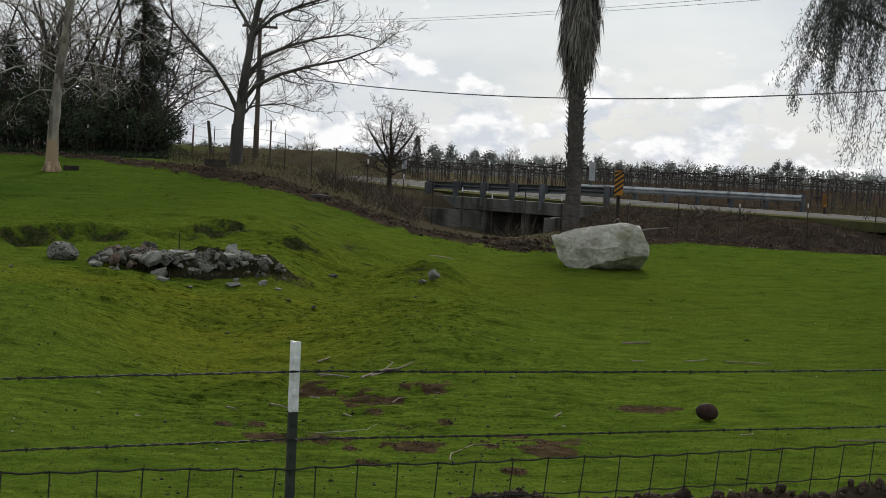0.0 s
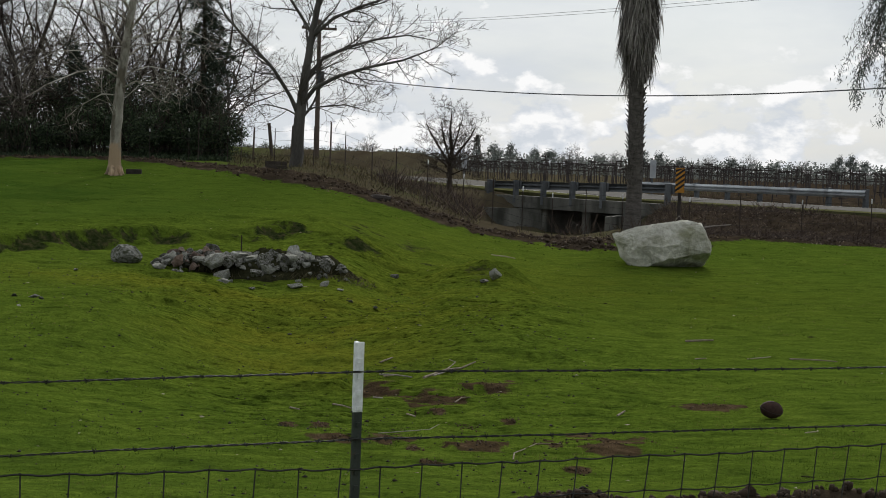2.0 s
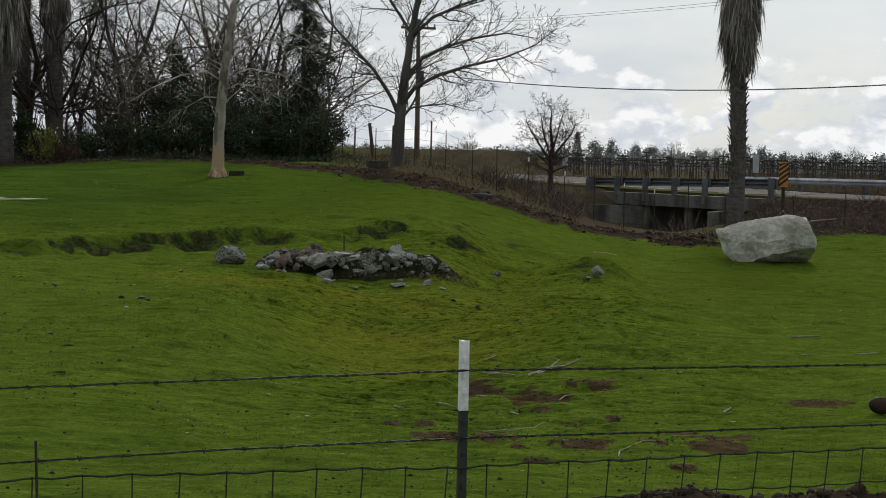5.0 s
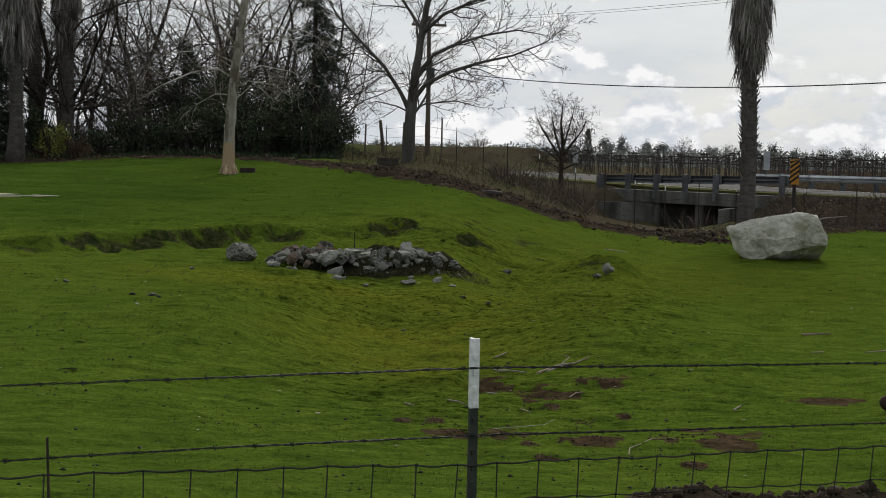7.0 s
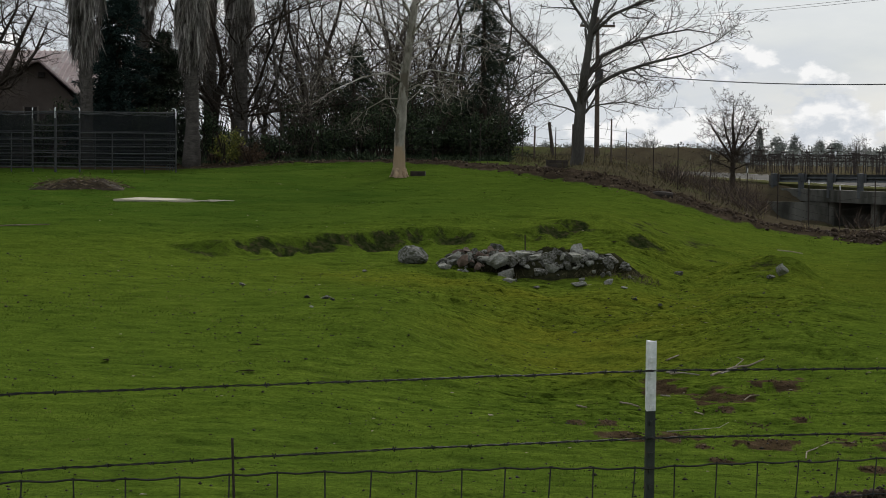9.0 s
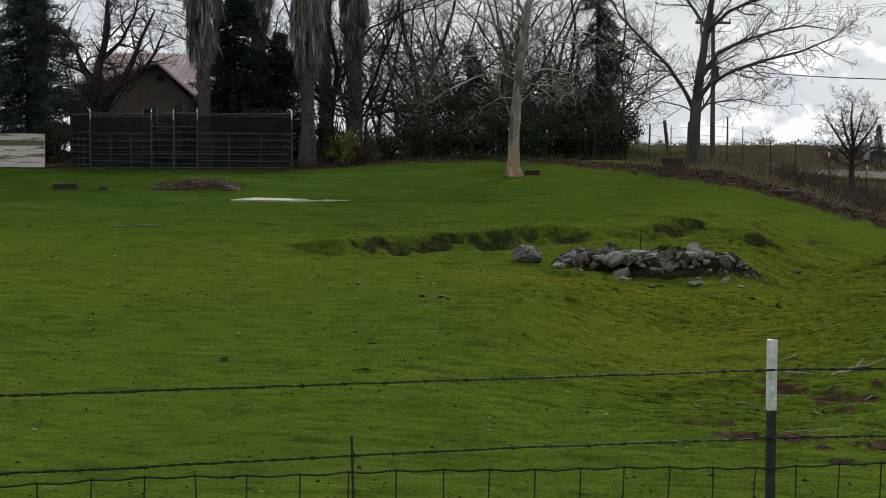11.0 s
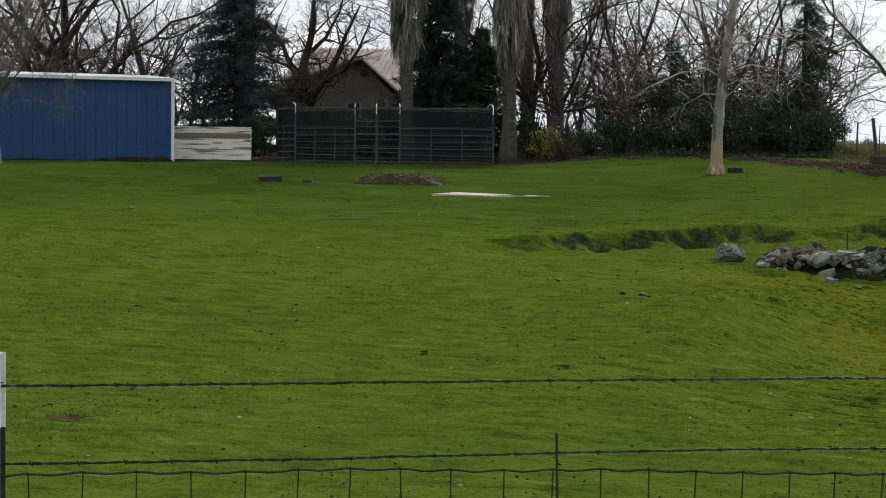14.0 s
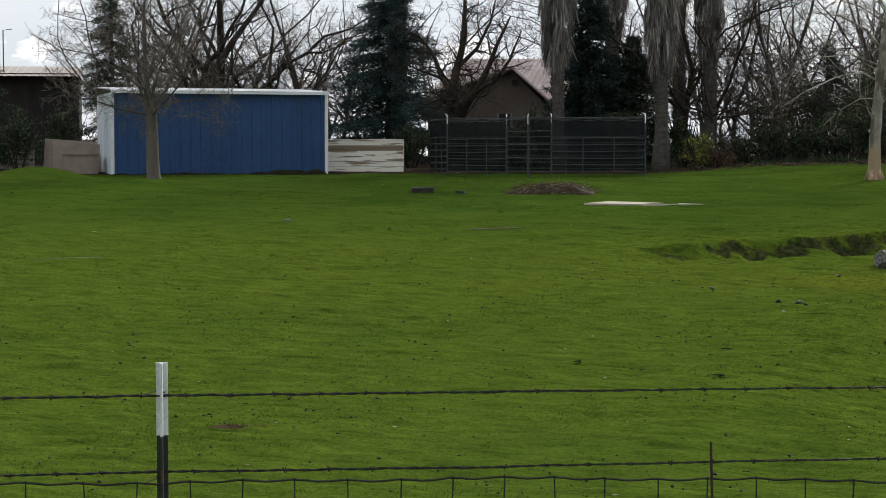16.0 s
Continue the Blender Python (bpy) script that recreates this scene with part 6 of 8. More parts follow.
# ---- weeping evergreen whose curtain of leaves hangs over the far end of the pasture ----
def weeping_tree():
    rng = np.random.default_rng(61)
    x, y = at_polar(23.2, 30.0)
    z0 = ground_z(x, y)
    ob = thing("weeping_tree", "evergreen tree with drooping strands of narrow grey-green leaves", "tree", pose(x, y, z0))
    part("trunk", Mesh().tube([(0, 0, -0.2), (0.05, 0, 1.2), (-0.1, 0.1, 2.6), (-0.2, 0.1, 4.4), (-0.1, 0, 6.6)], [0.36, 0.28, 0.24, 0.18, 0.08], 10), M["bark_dark"], ob, smooth=True)
    limbs, strands, C, L, W, D = Mesh(), Mesh(), [], [], [], []
    for k in range(290):
        a = rng.uniform(0, 2 * math.pi) if 120 < k < 230 else rng.uniform(math.pi * 0.72, math.pi * 1.28)
        reach = rng.uniform(0.6, 2.85) if k < 230 else rng.uniform(0.5, 1.75)
        top = 4.9 + 2.6 * (1 - (reach / 3.0) ** 2) + rng.normal() * 0.3
        p = Vector((math.cos(a) * reach, math.sin(a) * reach, top))
        if k % 5 == 0:
            limbs.tube([(-0.1, 0, 3.0 + 0.02 * k), (p.x * 0.5, p.y * 0.5, top * 0.88), tuple(p)], [0.07, 0.045, 0.015], 5)
        drop = rng.uniform(1.2, 3.3) * (0.75 + 0.25 * reach / 2.7)
        if reach > 2.2:
            drop = min(drop, 2.4)
        elif k >= 230:
            drop = rng.uniform(3.4, 5.2)
        steps = 8
        pts = [p]
        d = Vector((math.cos(a) * 0.35, math.sin(a) * 0.35, -0.6 if k < 230 else -2.0)).normalized()
        for _ in range(steps):
            d = (d + Vector(rng.normal(size=3)) * 0.16 + Vector((0, 0, -0.22))).normalized()
            pts.append(pts[-1] + d * drop / steps)
        strands.tube(pts, [0.008 - 0.0007 * j for j in range(steps + 1)], 3, caps=False)
        for j in range(steps):
            n = 44
            t = rng.uniform(0, 1, (n, 1))
            base = np.array(pts[j]) * (1 - t) + np.array(pts[j + 1]) * t + rng.normal(0, 0.05, (n, 3))
            way = unit(rng.normal(0, 0.45, (n, 3)) + np.array([0, 0, -0.75]))
            C.append(base), D.append(way), L.append(rng.uniform(0.05, 0.105, n)), W.append(rng.uniform(0.009, 0.016, n))
    C, D, L, W = map(np.concatenate, (C, D, L, W))
    v, f = quads(C, L, W, D, unit(np.cross(D, spread(rng, len(C)))))
    tagged(part("limb_growth", limbs, M["bark_dark"], ob), kind="stuff")
    tagged(part("strand_growth", strands, M["twig"], ob), kind="stuff")
    tagged(part("foliage", raw_mesh("foliage", v, f, M["willow_leaf"], 4), M["willow_leaf"], ob), kind="stuff")
    return ob


weeping_tree()

# ---- blue metal shed ----


def rib_panel(width, height, ribs, depth=0.02):
    """Ribbed sheet metal: flat pans with trapezoid ribs, a real fold, 1 mm off the frame behind."""
    m, prof = Mesh(), []
    step = width / ribs
    for i in range(ribs):
        x = i * step
        prof += [(x, 0), (x + step * 0.5 - 0.030, 0), (x + step * 0.5 - 0.013, -depth), (x + step * 0.5 + 0.013, -depth), (x + step * 0.5 + 0.030, 0)]
    prof.append((width, 0))
    k = len(prof)
    m.add([Vector((x, y, z)) for z in (0, height) for x, y in prof] + [Vector((x, y + 0.012, z)) for z in (0, height) for x, y in prof],
          [(i, i + 1, k + i + 1, k + i) for i in range(k - 1)] + [(2 * k + i + 1, 2 * k + i, 3 * k + i, 3 * k + i + 1) for i in range(k - 1)] + [(k + i, k + i + 1, 3 * k + i + 1, 3 * k + i) for i in range(k - 1)])
    return m


def blue_shed():
    # corners: front wall faces the pasture
    ax, ay, bx, by = -27.57, 44.09, -22.55, 48.30
    length, turn = math.hypot(bx - ax, by - ay), math.degrees(math.atan2(by - ay, bx - ax))
    z0 = min(ground_z(ax, ay), ground_z(bx, by)) - 0.04
    h, depth = 2.45, 2.9
    ob = thing("metal_shed", "blue ribbed metal shed with a white roof edge and corner trim", "shed", pose(ax, ay, z0, 0, 0, turn))
    part("frame", Mesh().box(0.03, length - 0.03, 0.03, depth - 0.03, 0, h + 0.0), M["dark_wood"], ob)
    n = 7
    for i in range(n):
        w = length / n
        p = part("wall_panel", rib_panel(w - 0.006, h, 3), M["shed_blue"], ob, "blue ribbed steel sheet")
        p.location = (i * w + 0.003, 0.012, 0.06)
    for i in range(3):
        p = part("wall_panel", rib_panel(depth / 3 - 0.006, h, 3), M["shed_white"], ob, "pale ribbed steel sheet")
        p.rotation_euler, p.location = (0, 0, radians(-90)), (0.016, depth - i * depth / 3 - 0.003, 0.06)
        p = part("wall_panel", rib_panel(depth / 3 - 0.006, h, 3), M["shed_blue"], ob)
        p.rotation_euler, p.location = (0, 0, radians(90)), (length - 0.016, i * depth / 3 + 0.003, 0.06)
    for x in (0.0, length):
        part("corner_trim", Mesh().box(x - 0.05, x + 0.05, -0.035, 0.06, 0.03, h + 0.05, chamfer=0.008), M["shed_trim"], ob, "white corner trim")
    part("corner_trim", Mesh().box(-0.05, 0.05, depth - 0.06, depth + 0.035, 0.03, h + 0.05, chamfer=0.008), M["shed_trim"], ob, "white corner trim")
    for i in range(n):  # corrugated roof sheets, falling slightly to the front
        w = length / n
        rp = rib_panel(w + 0.02, depth + 0.36, 6, 0.028)
        p = part("roof_sheet", rp, M["shed_trim"], ob, "white corrugated roof sheet")
        p.matrix_basis = Matrix.Translation((i * w - 0.01, -0.17, h + 0.105)) @ pose(0, 0, 0, -86.5, 0, 0) @ Matrix.Scale(-1, 4, (0, 1, 0))
    part("fascia", Mesh().box(-0.06, length + 0.06, -0.19, -0.172, h + 0.02, h + 0.10), M["shed_trim"], ob, "white metal fascia")
    for k in range(9):  # rubbish and earth against the foot of the wall
        x = 0.6 + k * 0.62
        part("skid", Mesh().box(x, x + 0.5, -0.03, 0.05, -0.12, 0.055), M["dark_wood"], ob)
    return ob


blue_shed()


def earth_ridge():
    """Low uneven ridge of trodden earth and weeds along the shed's foot."""
    m, n, k = Mesh(), 60, 7
    vs = []
    for i in range(n + 1):
        u = -0.02 + 1.06 * i / n
        for j in range(k):
            off = -0.75 + 0.85 * j / (k - 1)
            x, y = -27.57 + 5.02 * u - 0.64 * off * -1, 44.09 + 4.21 * u + 0.77 * off
            high = (0.05 + 0.11 * smooth(0.2, 0.9, u)) * math.sin(math.pi * min(j / (k - 1) * 1.25, 1.0)) * (0.75 + 0.6 * float(grain(x, y, 0.35, 91)))
            vs.append(Vector((x, y, ground_z(x, y) + (high if 0 < j < k - 1 and 0 < i < n else -0.04))))
    m.add(vs, [(i * k + j, (i + 1) * k + j, (i + 1) * k + j + 1, i * k + j + 1) for i in range(n) for j in range(k - 1)])
    return tagged(part("earth_ridge", m, M["moss_earth"], smooth=True), "low ridge of dark trodden earth along the shed's foot", "earth")


earth_ridge()
for u, off, ln, w, turn in ((0.42, -0.22, 0.42, 0.10, 36), (0.60, -0.30, 0.55, 0.07, 48), (0.72, -0.20, 0.36, 0.12, 30), (0.90, -0.28, 0.50, 0.09, 44), (0.30, -0.26, 0.30, 0.08, 52)):
    x, y = -27.57 + 5.02 * u - 0.64 * off, 44.09 + 4.21 * u + 0.77 * off
    scrap = thing("scrap_board", "short dark weathered board lying at the shed's foot", "board", pose(x, y, ground_z(x, y) + 0.015, 0, 4, turn), "scrap boards")
    part("board_body", Mesh().box(-ln / 2, ln / 2, -w / 2, w / 2, -0.02, 0.03, None, 0.006), M["dark_wood"], scrap)

# ---- peeling white plank trailer box beside the shed ----


def plank_box():
    ax, ay, bx, by = -23.6, 49.6, -21.0, 50.82
    length, turn = math.hypot(bx - ax, by - ay), math.degrees(math.atan2(by - ay, bx - ax))
    z0 = ground_z(bx, by)
    ob = thing("plank_bin", "old bin of horizontal planks with peeling white paint", "bin", pose(ax, ay, z0, 0, 0, turn))
    rng = np.random.default_rng(5)
    part("core", Mesh().box(0.05, length - 0.06, 0.06, 1.2, -0.05, 0.93), M["dark_wood"], ob)
    for i in range(6):
        z = 0.02 + i * 0.168
        b = 0.015 * math.sin(i * 1.2)
        m = Mesh().box(0.0, length - 0.02 * abs(i - 1.5) * 0.6, -0.01 + b * 0.3, 0.04 + b * 0.3, z, z + 0.163 + 0.002 * rng.normal(), chamfer=0.008)
        part("plank", m, M["white_paint"] if i not in (4,) else M["raw_wood"], ob, "" if i != 4 else "bare weathered plank")
    part("top_board", Mesh().box(-0.02, length, -0.03, 1.2, 1.028, 1.058, chamfer=0.01), M["white_paint"], ob)
    for i in range(6):
        z = 0.02 + i * 0.168
        part("end_plank", Mesh().box(length - 0.035, length + 0.005, 0.05, 1.18, z, z + 0.155), M["white_paint"], ob)
    return ob


plank_box()

# ---- leaning board stack and box left of the shed ----
px, py = at_polar(-33.35, 55.0)
pz = ground_z(px, py)
stack = thing("board_stack", "stack of tan wooden panels leaning by the shed", "panels", pose(px, py, pz, 0, 0, 33))
for i in range(5):
    b = part("panel", Mesh().box(-0.85, 0.85, -0.02, 0.02, 0, 0.98 - 0.02 * i, chamfer=0.006), M["tan_board"], stack)
    b.matrix_basis = pose(0.07 * i, -0.12 * i, 0.0, -9 - i, 4, 1.5 * i)
bx_, by_ = at_polar(-33.05, 53.4)
crate = thing("wooden_box", "low square tan wooden box by the shed", "box", pose(bx_, by_, ground_z(bx_, by_), 0, 0, 33))
part("body", Mesh().box(-0.52, 0.52, -0.3, 0.5, -0.03, 0.56, chamfer=0.01), M["tan_board"], crate)
part("lid", Mesh().box(-0.55, 0.55, -0.33, 0.53, 0.56, 0.60, chamfer=0.01), M["grey_wood"], crate)

# ---- dark open barn at the edge of the garden ----


def barn():
    x, y = at_polar(-36.2, 72)
    ob = thing("barn", "dark wooden barn with a pale ribbed metal roof", "barn", pose(x, y, ground_z(x, y), 0, 0, 31))
    part("wall", Mesh().box(-5, 3.9, 0, 5, -0.2, 3.7), M["dark_room"], ob)
    part("antenna", Mesh().tube([(0.9, 1.2, 3.6), (0.9, 1.2, 5.5), (1.25, 1.2, 5.55)], [0.03, 0.025, 0.02], 6), M["galv_dark"], ob, "thin metal mast on the roof")
    for i in range(9):
        part("wall_board", Mesh().box(-5 + i * 1.0, -4.04 + i * 1.0, -0.03, -0.003, -0.1, 3.6), M["dark_room"], ob)
    for i in range(10):
        sheet = rib_panel(0.95, 4.2, 3, 0.03)
        p = part("roof_sheet", sheet, M["roof_tan"], ob, "pale ribbed roof sheet")
        p.matrix_basis = Matrix.Translation((-5.4 + i * 0.95, -0.7, 3.55)) @ pose(0, 0, 0, -82, 0, 0) @ Matrix.Scale(-1, 4, (0, 1, 0))
    part("gable_end", Mesh().add([Vector(p) for p in ((3.9, 0, 3.6), (3.9, 5, 3.6), (3.9, 2.9, 4.0), (3.75, 0, 3.6), (3.75, 5, 3.6), (3.75, 2.9, 4.0))], [(0, 1, 2), (5, 4, 3), (0, 3, 4, 1), (1, 4, 5, 2), (2, 5, 3, 0)]), M["dark_wood"], ob)
    return ob


barn()
fx, fy = at_polar(-36.1, 57)
low = thing("board_fence", "low weathered dark board fence", "fence", pose(fx, fy, ground_z(fx, fy), 0, 0, 35))
for i in range(4):
    part("board", Mesh().box(-2.4, 1.6, -0.02, 0.02, 0.05 + i * 0.16, 0.19 + i * 0.16), M["grey_wood"], low)
for i in range(3):
    part("post", Mesh().box(-2.3 + i * 1.85, -2.2 + i * 1.85, 0.021, 0.12, -0.1, 0.85), M["dark_wood"], low)

# ---- house ----


def prism_roof(ob, a, b, c, back, mat, ribs, label):
    """Two roof slopes a-apex-b of a gable run back, with standing seams as parts of each slope."""
    for lo in (a, c):
        hi = b
        m = Mesh()
        up = Vector((0, 0, 0.07))
        m.add([lo, hi, hi + back, lo + back, lo + up, hi + up, hi + back + up, lo + back + up], [(0, 1, 2, 3), (7, 6, 5, 4), (0, 4, 5, 1), (1, 5, 6, 2), (2, 6, 7, 3), (3, 7, 4, 0)])
        slope = part("roof_slope", m, mat, ob, label)
        for i in range(ribs + 1):
            p, q = lo + back * (i / ribs) + up * 1.02, hi + back * (i / ribs) + up * 1.02
            part("seam", Mesh().tube([p, q], [0.05, 0.05], 4), mat, slope)


def house():
    base = ground_z(-22.5, 64.5)
    ob = thing("house", "brown stucco house with a faded red ribbed metal roof", "house", pose(0, 0, 0))
    apex, right, left = Vector((-21.97, 64.34, 5.60)), Vector((-20.40, 64.75, 4.18)), Vector((-25.0, 63.5, 4.55))
    back = Vector((-2.2, 7.0, 0))
    m = Mesh()
    inset = Vector((-0.15, 0.5, 0))
    l2, r2, a2 = left + inset + Vector((0.25, 0.05, -0.02)), right + inset + Vector((-0.22, -0.05, -0.02)), apex + inset - Vector((0, 0, 0.05))
    fl, fr = Vector((l2.x, l2.y, base - 0.2)), Vector((r2.x, r2.y, base - 0.2))
    bk = back * 0.9
    m.add([fl, fr, r2, a2, l2, fl + bk, fr + bk, r2 + bk, a2 + bk, l2 + bk], [(0, 1, 2, 3, 4), (9, 8, 7, 6, 5), (1, 6, 7, 2), (0, 4, 9, 5)])
    part("wall", m, M["stucco"], ob, "dull brown stucco wall")
    prism_roof(ob, left, apex, right, back, M["roof_red"], 14, "faded red ribbed metal")
    # main block behind, its ridge across
    y = 71.0
    e0, e1, r0, r1 = Vector((-27.2, y - 3.4, 4.35)), Vector((-19.0, y - 0.7, 4.35)), Vector((-26.6, y + 0.2, 6.45)), Vector((-19.6, y + 2.5, 6.45))
    up = Vector((0, 0, 0.08))
    slope = part("roof_slope", Mesh().add([e0, e1, r1, r0, e0 - up, e1 - up, r1 - up, r0 - up], [(0, 1, 2, 3), (7, 6, 5, 4), (0, 4, 5, 1), (1, 5, 6, 2), (2, 6, 7, 3), (3, 7, 4, 0)]), M["roof_red"], ob, "faded red ribbed metal")
    for i in range(34):
        u = i / 33
        part("seam", Mesh().tube([e0.lerp(e1, u) + up * 0.4, r0.lerp(r1, u) + up * 0.4], 0.045, 4), M["roof_red"], slope)
    b0, b1 = r0 + (r0 - e0) * 0.9, r1 + (r1 - e1) * 0.9
    b0.z = b1.z = 4.35
    part("roof_slope", Mesh().add([r0, r1, b1, b0, r0 - up, r1 - up, b1 - up, b0 - up], [(0, 1, 2, 3), (7, 6, 5, 4), (0, 4, 5, 1), (1, 5, 6, 2), (2, 6, 7, 3), (3, 7, 4, 0)]), M["roof_red"], ob)
    w = Mesh()
    c = [e0.lerp(b0, 0.1), e1.lerp(b1, 0.1), e1.lerp(b1, 0.9), e0.lerp(b0, 0.9)]
    for p in c:
        p.z = 4.28
    f = [Vector((p.x, p.y, base - 0.3)) for p in c]
    w.add(f + c, [(0, 1, 5, 4), (1, 2, 6, 5), (2, 3, 7, 6), (3, 0, 4, 7), (4, 5, 6, 7)])
    part("wall", w, M["stucco"], ob)
    win = part("window", Mesh().box(-22.55, -22.05, 64.52, 64.60, 3.25, 3.85), M["dark_room"], ob, "small dark window")
    for x in (-22.6, -22.04):
        part("window_frame", Mesh().box(x - 0.03, x + 0.03, 64.48, 64.56, 3.2, 3.9), M["grey_wood"], win)
    part("vent", Mesh().box(-22.1, -21.85, 64.72, 64.78, 5.0, 5.2), M["dark_room"], ob, "louvre under the gable")
    return ob


house()

# ---- stock pen of pipe panels with shade cloth ----
PEN = [(-17.90, 46.60), (-15.95, 46.20), (-14.60, 46.15), (-12.23, 47.43)]


def pipe_panel(a, b, z0, height, rails, name, label, group, mat, inner=2):
    ob = thing(name, label, "panel", group=group)
    a, b = Vector((*a, 0)), Vector((*b, 0))
    for i in range(rails):
        z = z0 + 0.16 + (height - 0.16) * i / (rails - 1)
        sag = [a.lerp(b, u) + Vector((0, 0, z + 0.008 * math.sin(5 * u + i))) for u in (0, 0.25, 0.5, 0.75, 1)]
        part("rail", Mesh().tube(sag, 0.015, 6), mat, ob)
    for i in range(inner + 2):
        p = a.lerp(b, i / (inner + 1))
        part("upright", Mesh().rod(p + Vector((0, 0, z0 - 0.03)), p + Vector((0, 0, z0 + height + 0.02)), 0.017), mat, ob)
    return ob


def bow_post(x, y, z0, h, back):
    """Pen post whose white-sleeved top bends over backwards."""
    ob = thing("pen_post", "tall steel pen post with a white bowed top", "post", group="pen posts")
    part("pole", Mesh().rod((x, y, z0 - 0.1), (x, y, z0 + h - 0.28), 0.024), M["pen_steel"], ob)
    part("white_sleeve", Mesh().tube([(x, y, z0 + h - 0.28), (x, y, z0 + h - 0.1), (x + back[0] * 0.05, y + back[1] * 0.05, z0 + h - 0.02), (x + back[0] * 0.18, y + back[1] * 0.18, z0 + h), (x + back[0] * 0.4, y + back[1] * 0.4, z0 + h + 0.02)],
                                     [0.016, 0.016, 0.016, 0.011, 0.008], 8), M["pen_cap"], ob, "white plastic sleeve")


def net_sheet(a, b, z0, z1, name, label):
    """Shade cloth, a little slack between its ties."""
    m = Mesh()
    a, b = Vector((*a, 0)), Vector((*b, 0))
    across = Vector((-(b - a).y, (b - a).x, 0)).normalized()
    n, k = 16, 6
    vs = [a.lerp(b, i / n) + across * (0.03 * math.sin(i * 2.1 + j)) + Vector((0, 0, z0 + (z1 - z0) * j / k - 0.03 * abs(math.sin(i * math.pi / 4)) * (j == k))) for j in range(k + 1) for i in range(n + 1)]
    m.add(vs, [(j * (n + 1) + i, j * (n + 1) + i + 1, (j + 1) * (n + 1) + i + 1, (j + 1) * (n + 1) + i) for j in range(k) for i in range(n)])
    ob = thing(name, label, "net", pose(0, 0, 0), "pen nets")
    part("cloth", m, M["shade_cloth"], ob)
    part("hem", Mesh().tube(vs[k * (n + 1):], 0.012, 5), M["pen_steel"], ob, "dark rolled hem along the net's top")
    for i in range(0, n + 1, 4):
        part("tie", Mesh().tube([vs[k * (n + 1) + i] + Vector((0, 0, -0.02)), vs[k * (n + 1) + i] + Vector((0, 0, 0.06))], 0.008, 5), M["pen_steel"], ob)
    return ob


for i, (a, b) in enumerate(zip(PEN, PEN[1:])):
    z0 = ground_z((a[0] + b[0]) / 2, (a[1] + b[1]) / 2)
    nm = "pipe_gate" if i == 1 else "livestock_panel"
    pipe_panel(a, b, z0, 1.10 if i != 1 else 1.68, 6 if i != 1 else 5, nm, "dark pipe rail gate of the stock pen" if i == 1 else "dark steel pipe panel of the stock pen", "pen panels", M["pen_steel"], 1 if i == 1 else 2)
    if i != 1:
        net_sheet((a[0], a[1] + 0.03), (b[0], b[1] + 0.03), z0 + 0.2, z0 + 1.62, "shade_net", "black shade net hung on the stock pen")
backs = [(-19.45, 49.2), (-13.05, 49.6)]
for a, b in ((PEN[0], backs[0]), (PEN[3], backs[1]), (backs[0], backs[1])):
    z0 = ground_z((a[0] + b[0]) / 2, (a[1] + b[1]) / 2)
    pipe_panel(a, b, z0, 1.10, 6, "livestock_panel", "dark steel pipe panel of the stock pen", "pen panels", M["pen_steel"])
    net_sheet((a[0], a[1] + 0.03), (b[0], b[1] + 0.03), z0 + 0.1, z0 + 1.65, "shade_net", "black shade net hung on the stock pen")
for x, y, bk in ((-17.90, 46.6, (-0.55, 0.9)), (-15.95, 46.2, (-0.3, 1)), (-15.3, 46.17, (-0.3, 1)), (-14.6, 46.15, (-0.4, 1)), (-12.23, 47.43, (-0.5, 0.9))):
    bow_post(x, y, ground_z(x, y), 1.78, bk)
part_top = thing("pen_rail", "thin steel pipe along the top of the stock pen", "pipe")
part("pipe", Mesh().tube([(x, y, ground_z(x, y) + 1.66) for x, y in PEN], 0.016, 6), M["pen_steel"], part_top)

# ---- loose things in the upper pasture ----
sx0, sy0 = -9.6, 36.75
slab = thing("pale_slab", "flat pale concrete slab lying in the grass", "slab", pose(sx0, sy0, ground_z(sx0, sy0) - 0.012, 1.6, 0.3, 8))
part("slab_body", Mesh().add([Vector(p) for p in ((-1.25, 0.05, -0.07), (0.15, -0.42, -0.07), (1.38, 0.12, -0.07), (-0.75, 0.45, -0.07), (-1.25, 0.05, 0.01), (0.15, -0.42, 0.03), (1.38, 0.12, 0.015), (-0.75, 0.45, 0.04))],
                             [(3, 2, 1, 0), (4, 5, 6, 7), (0, 1, 5, 4), (1, 2, 6, 5), (2, 3, 7, 6), (3, 0, 4, 7)]), M["slab"], slab)


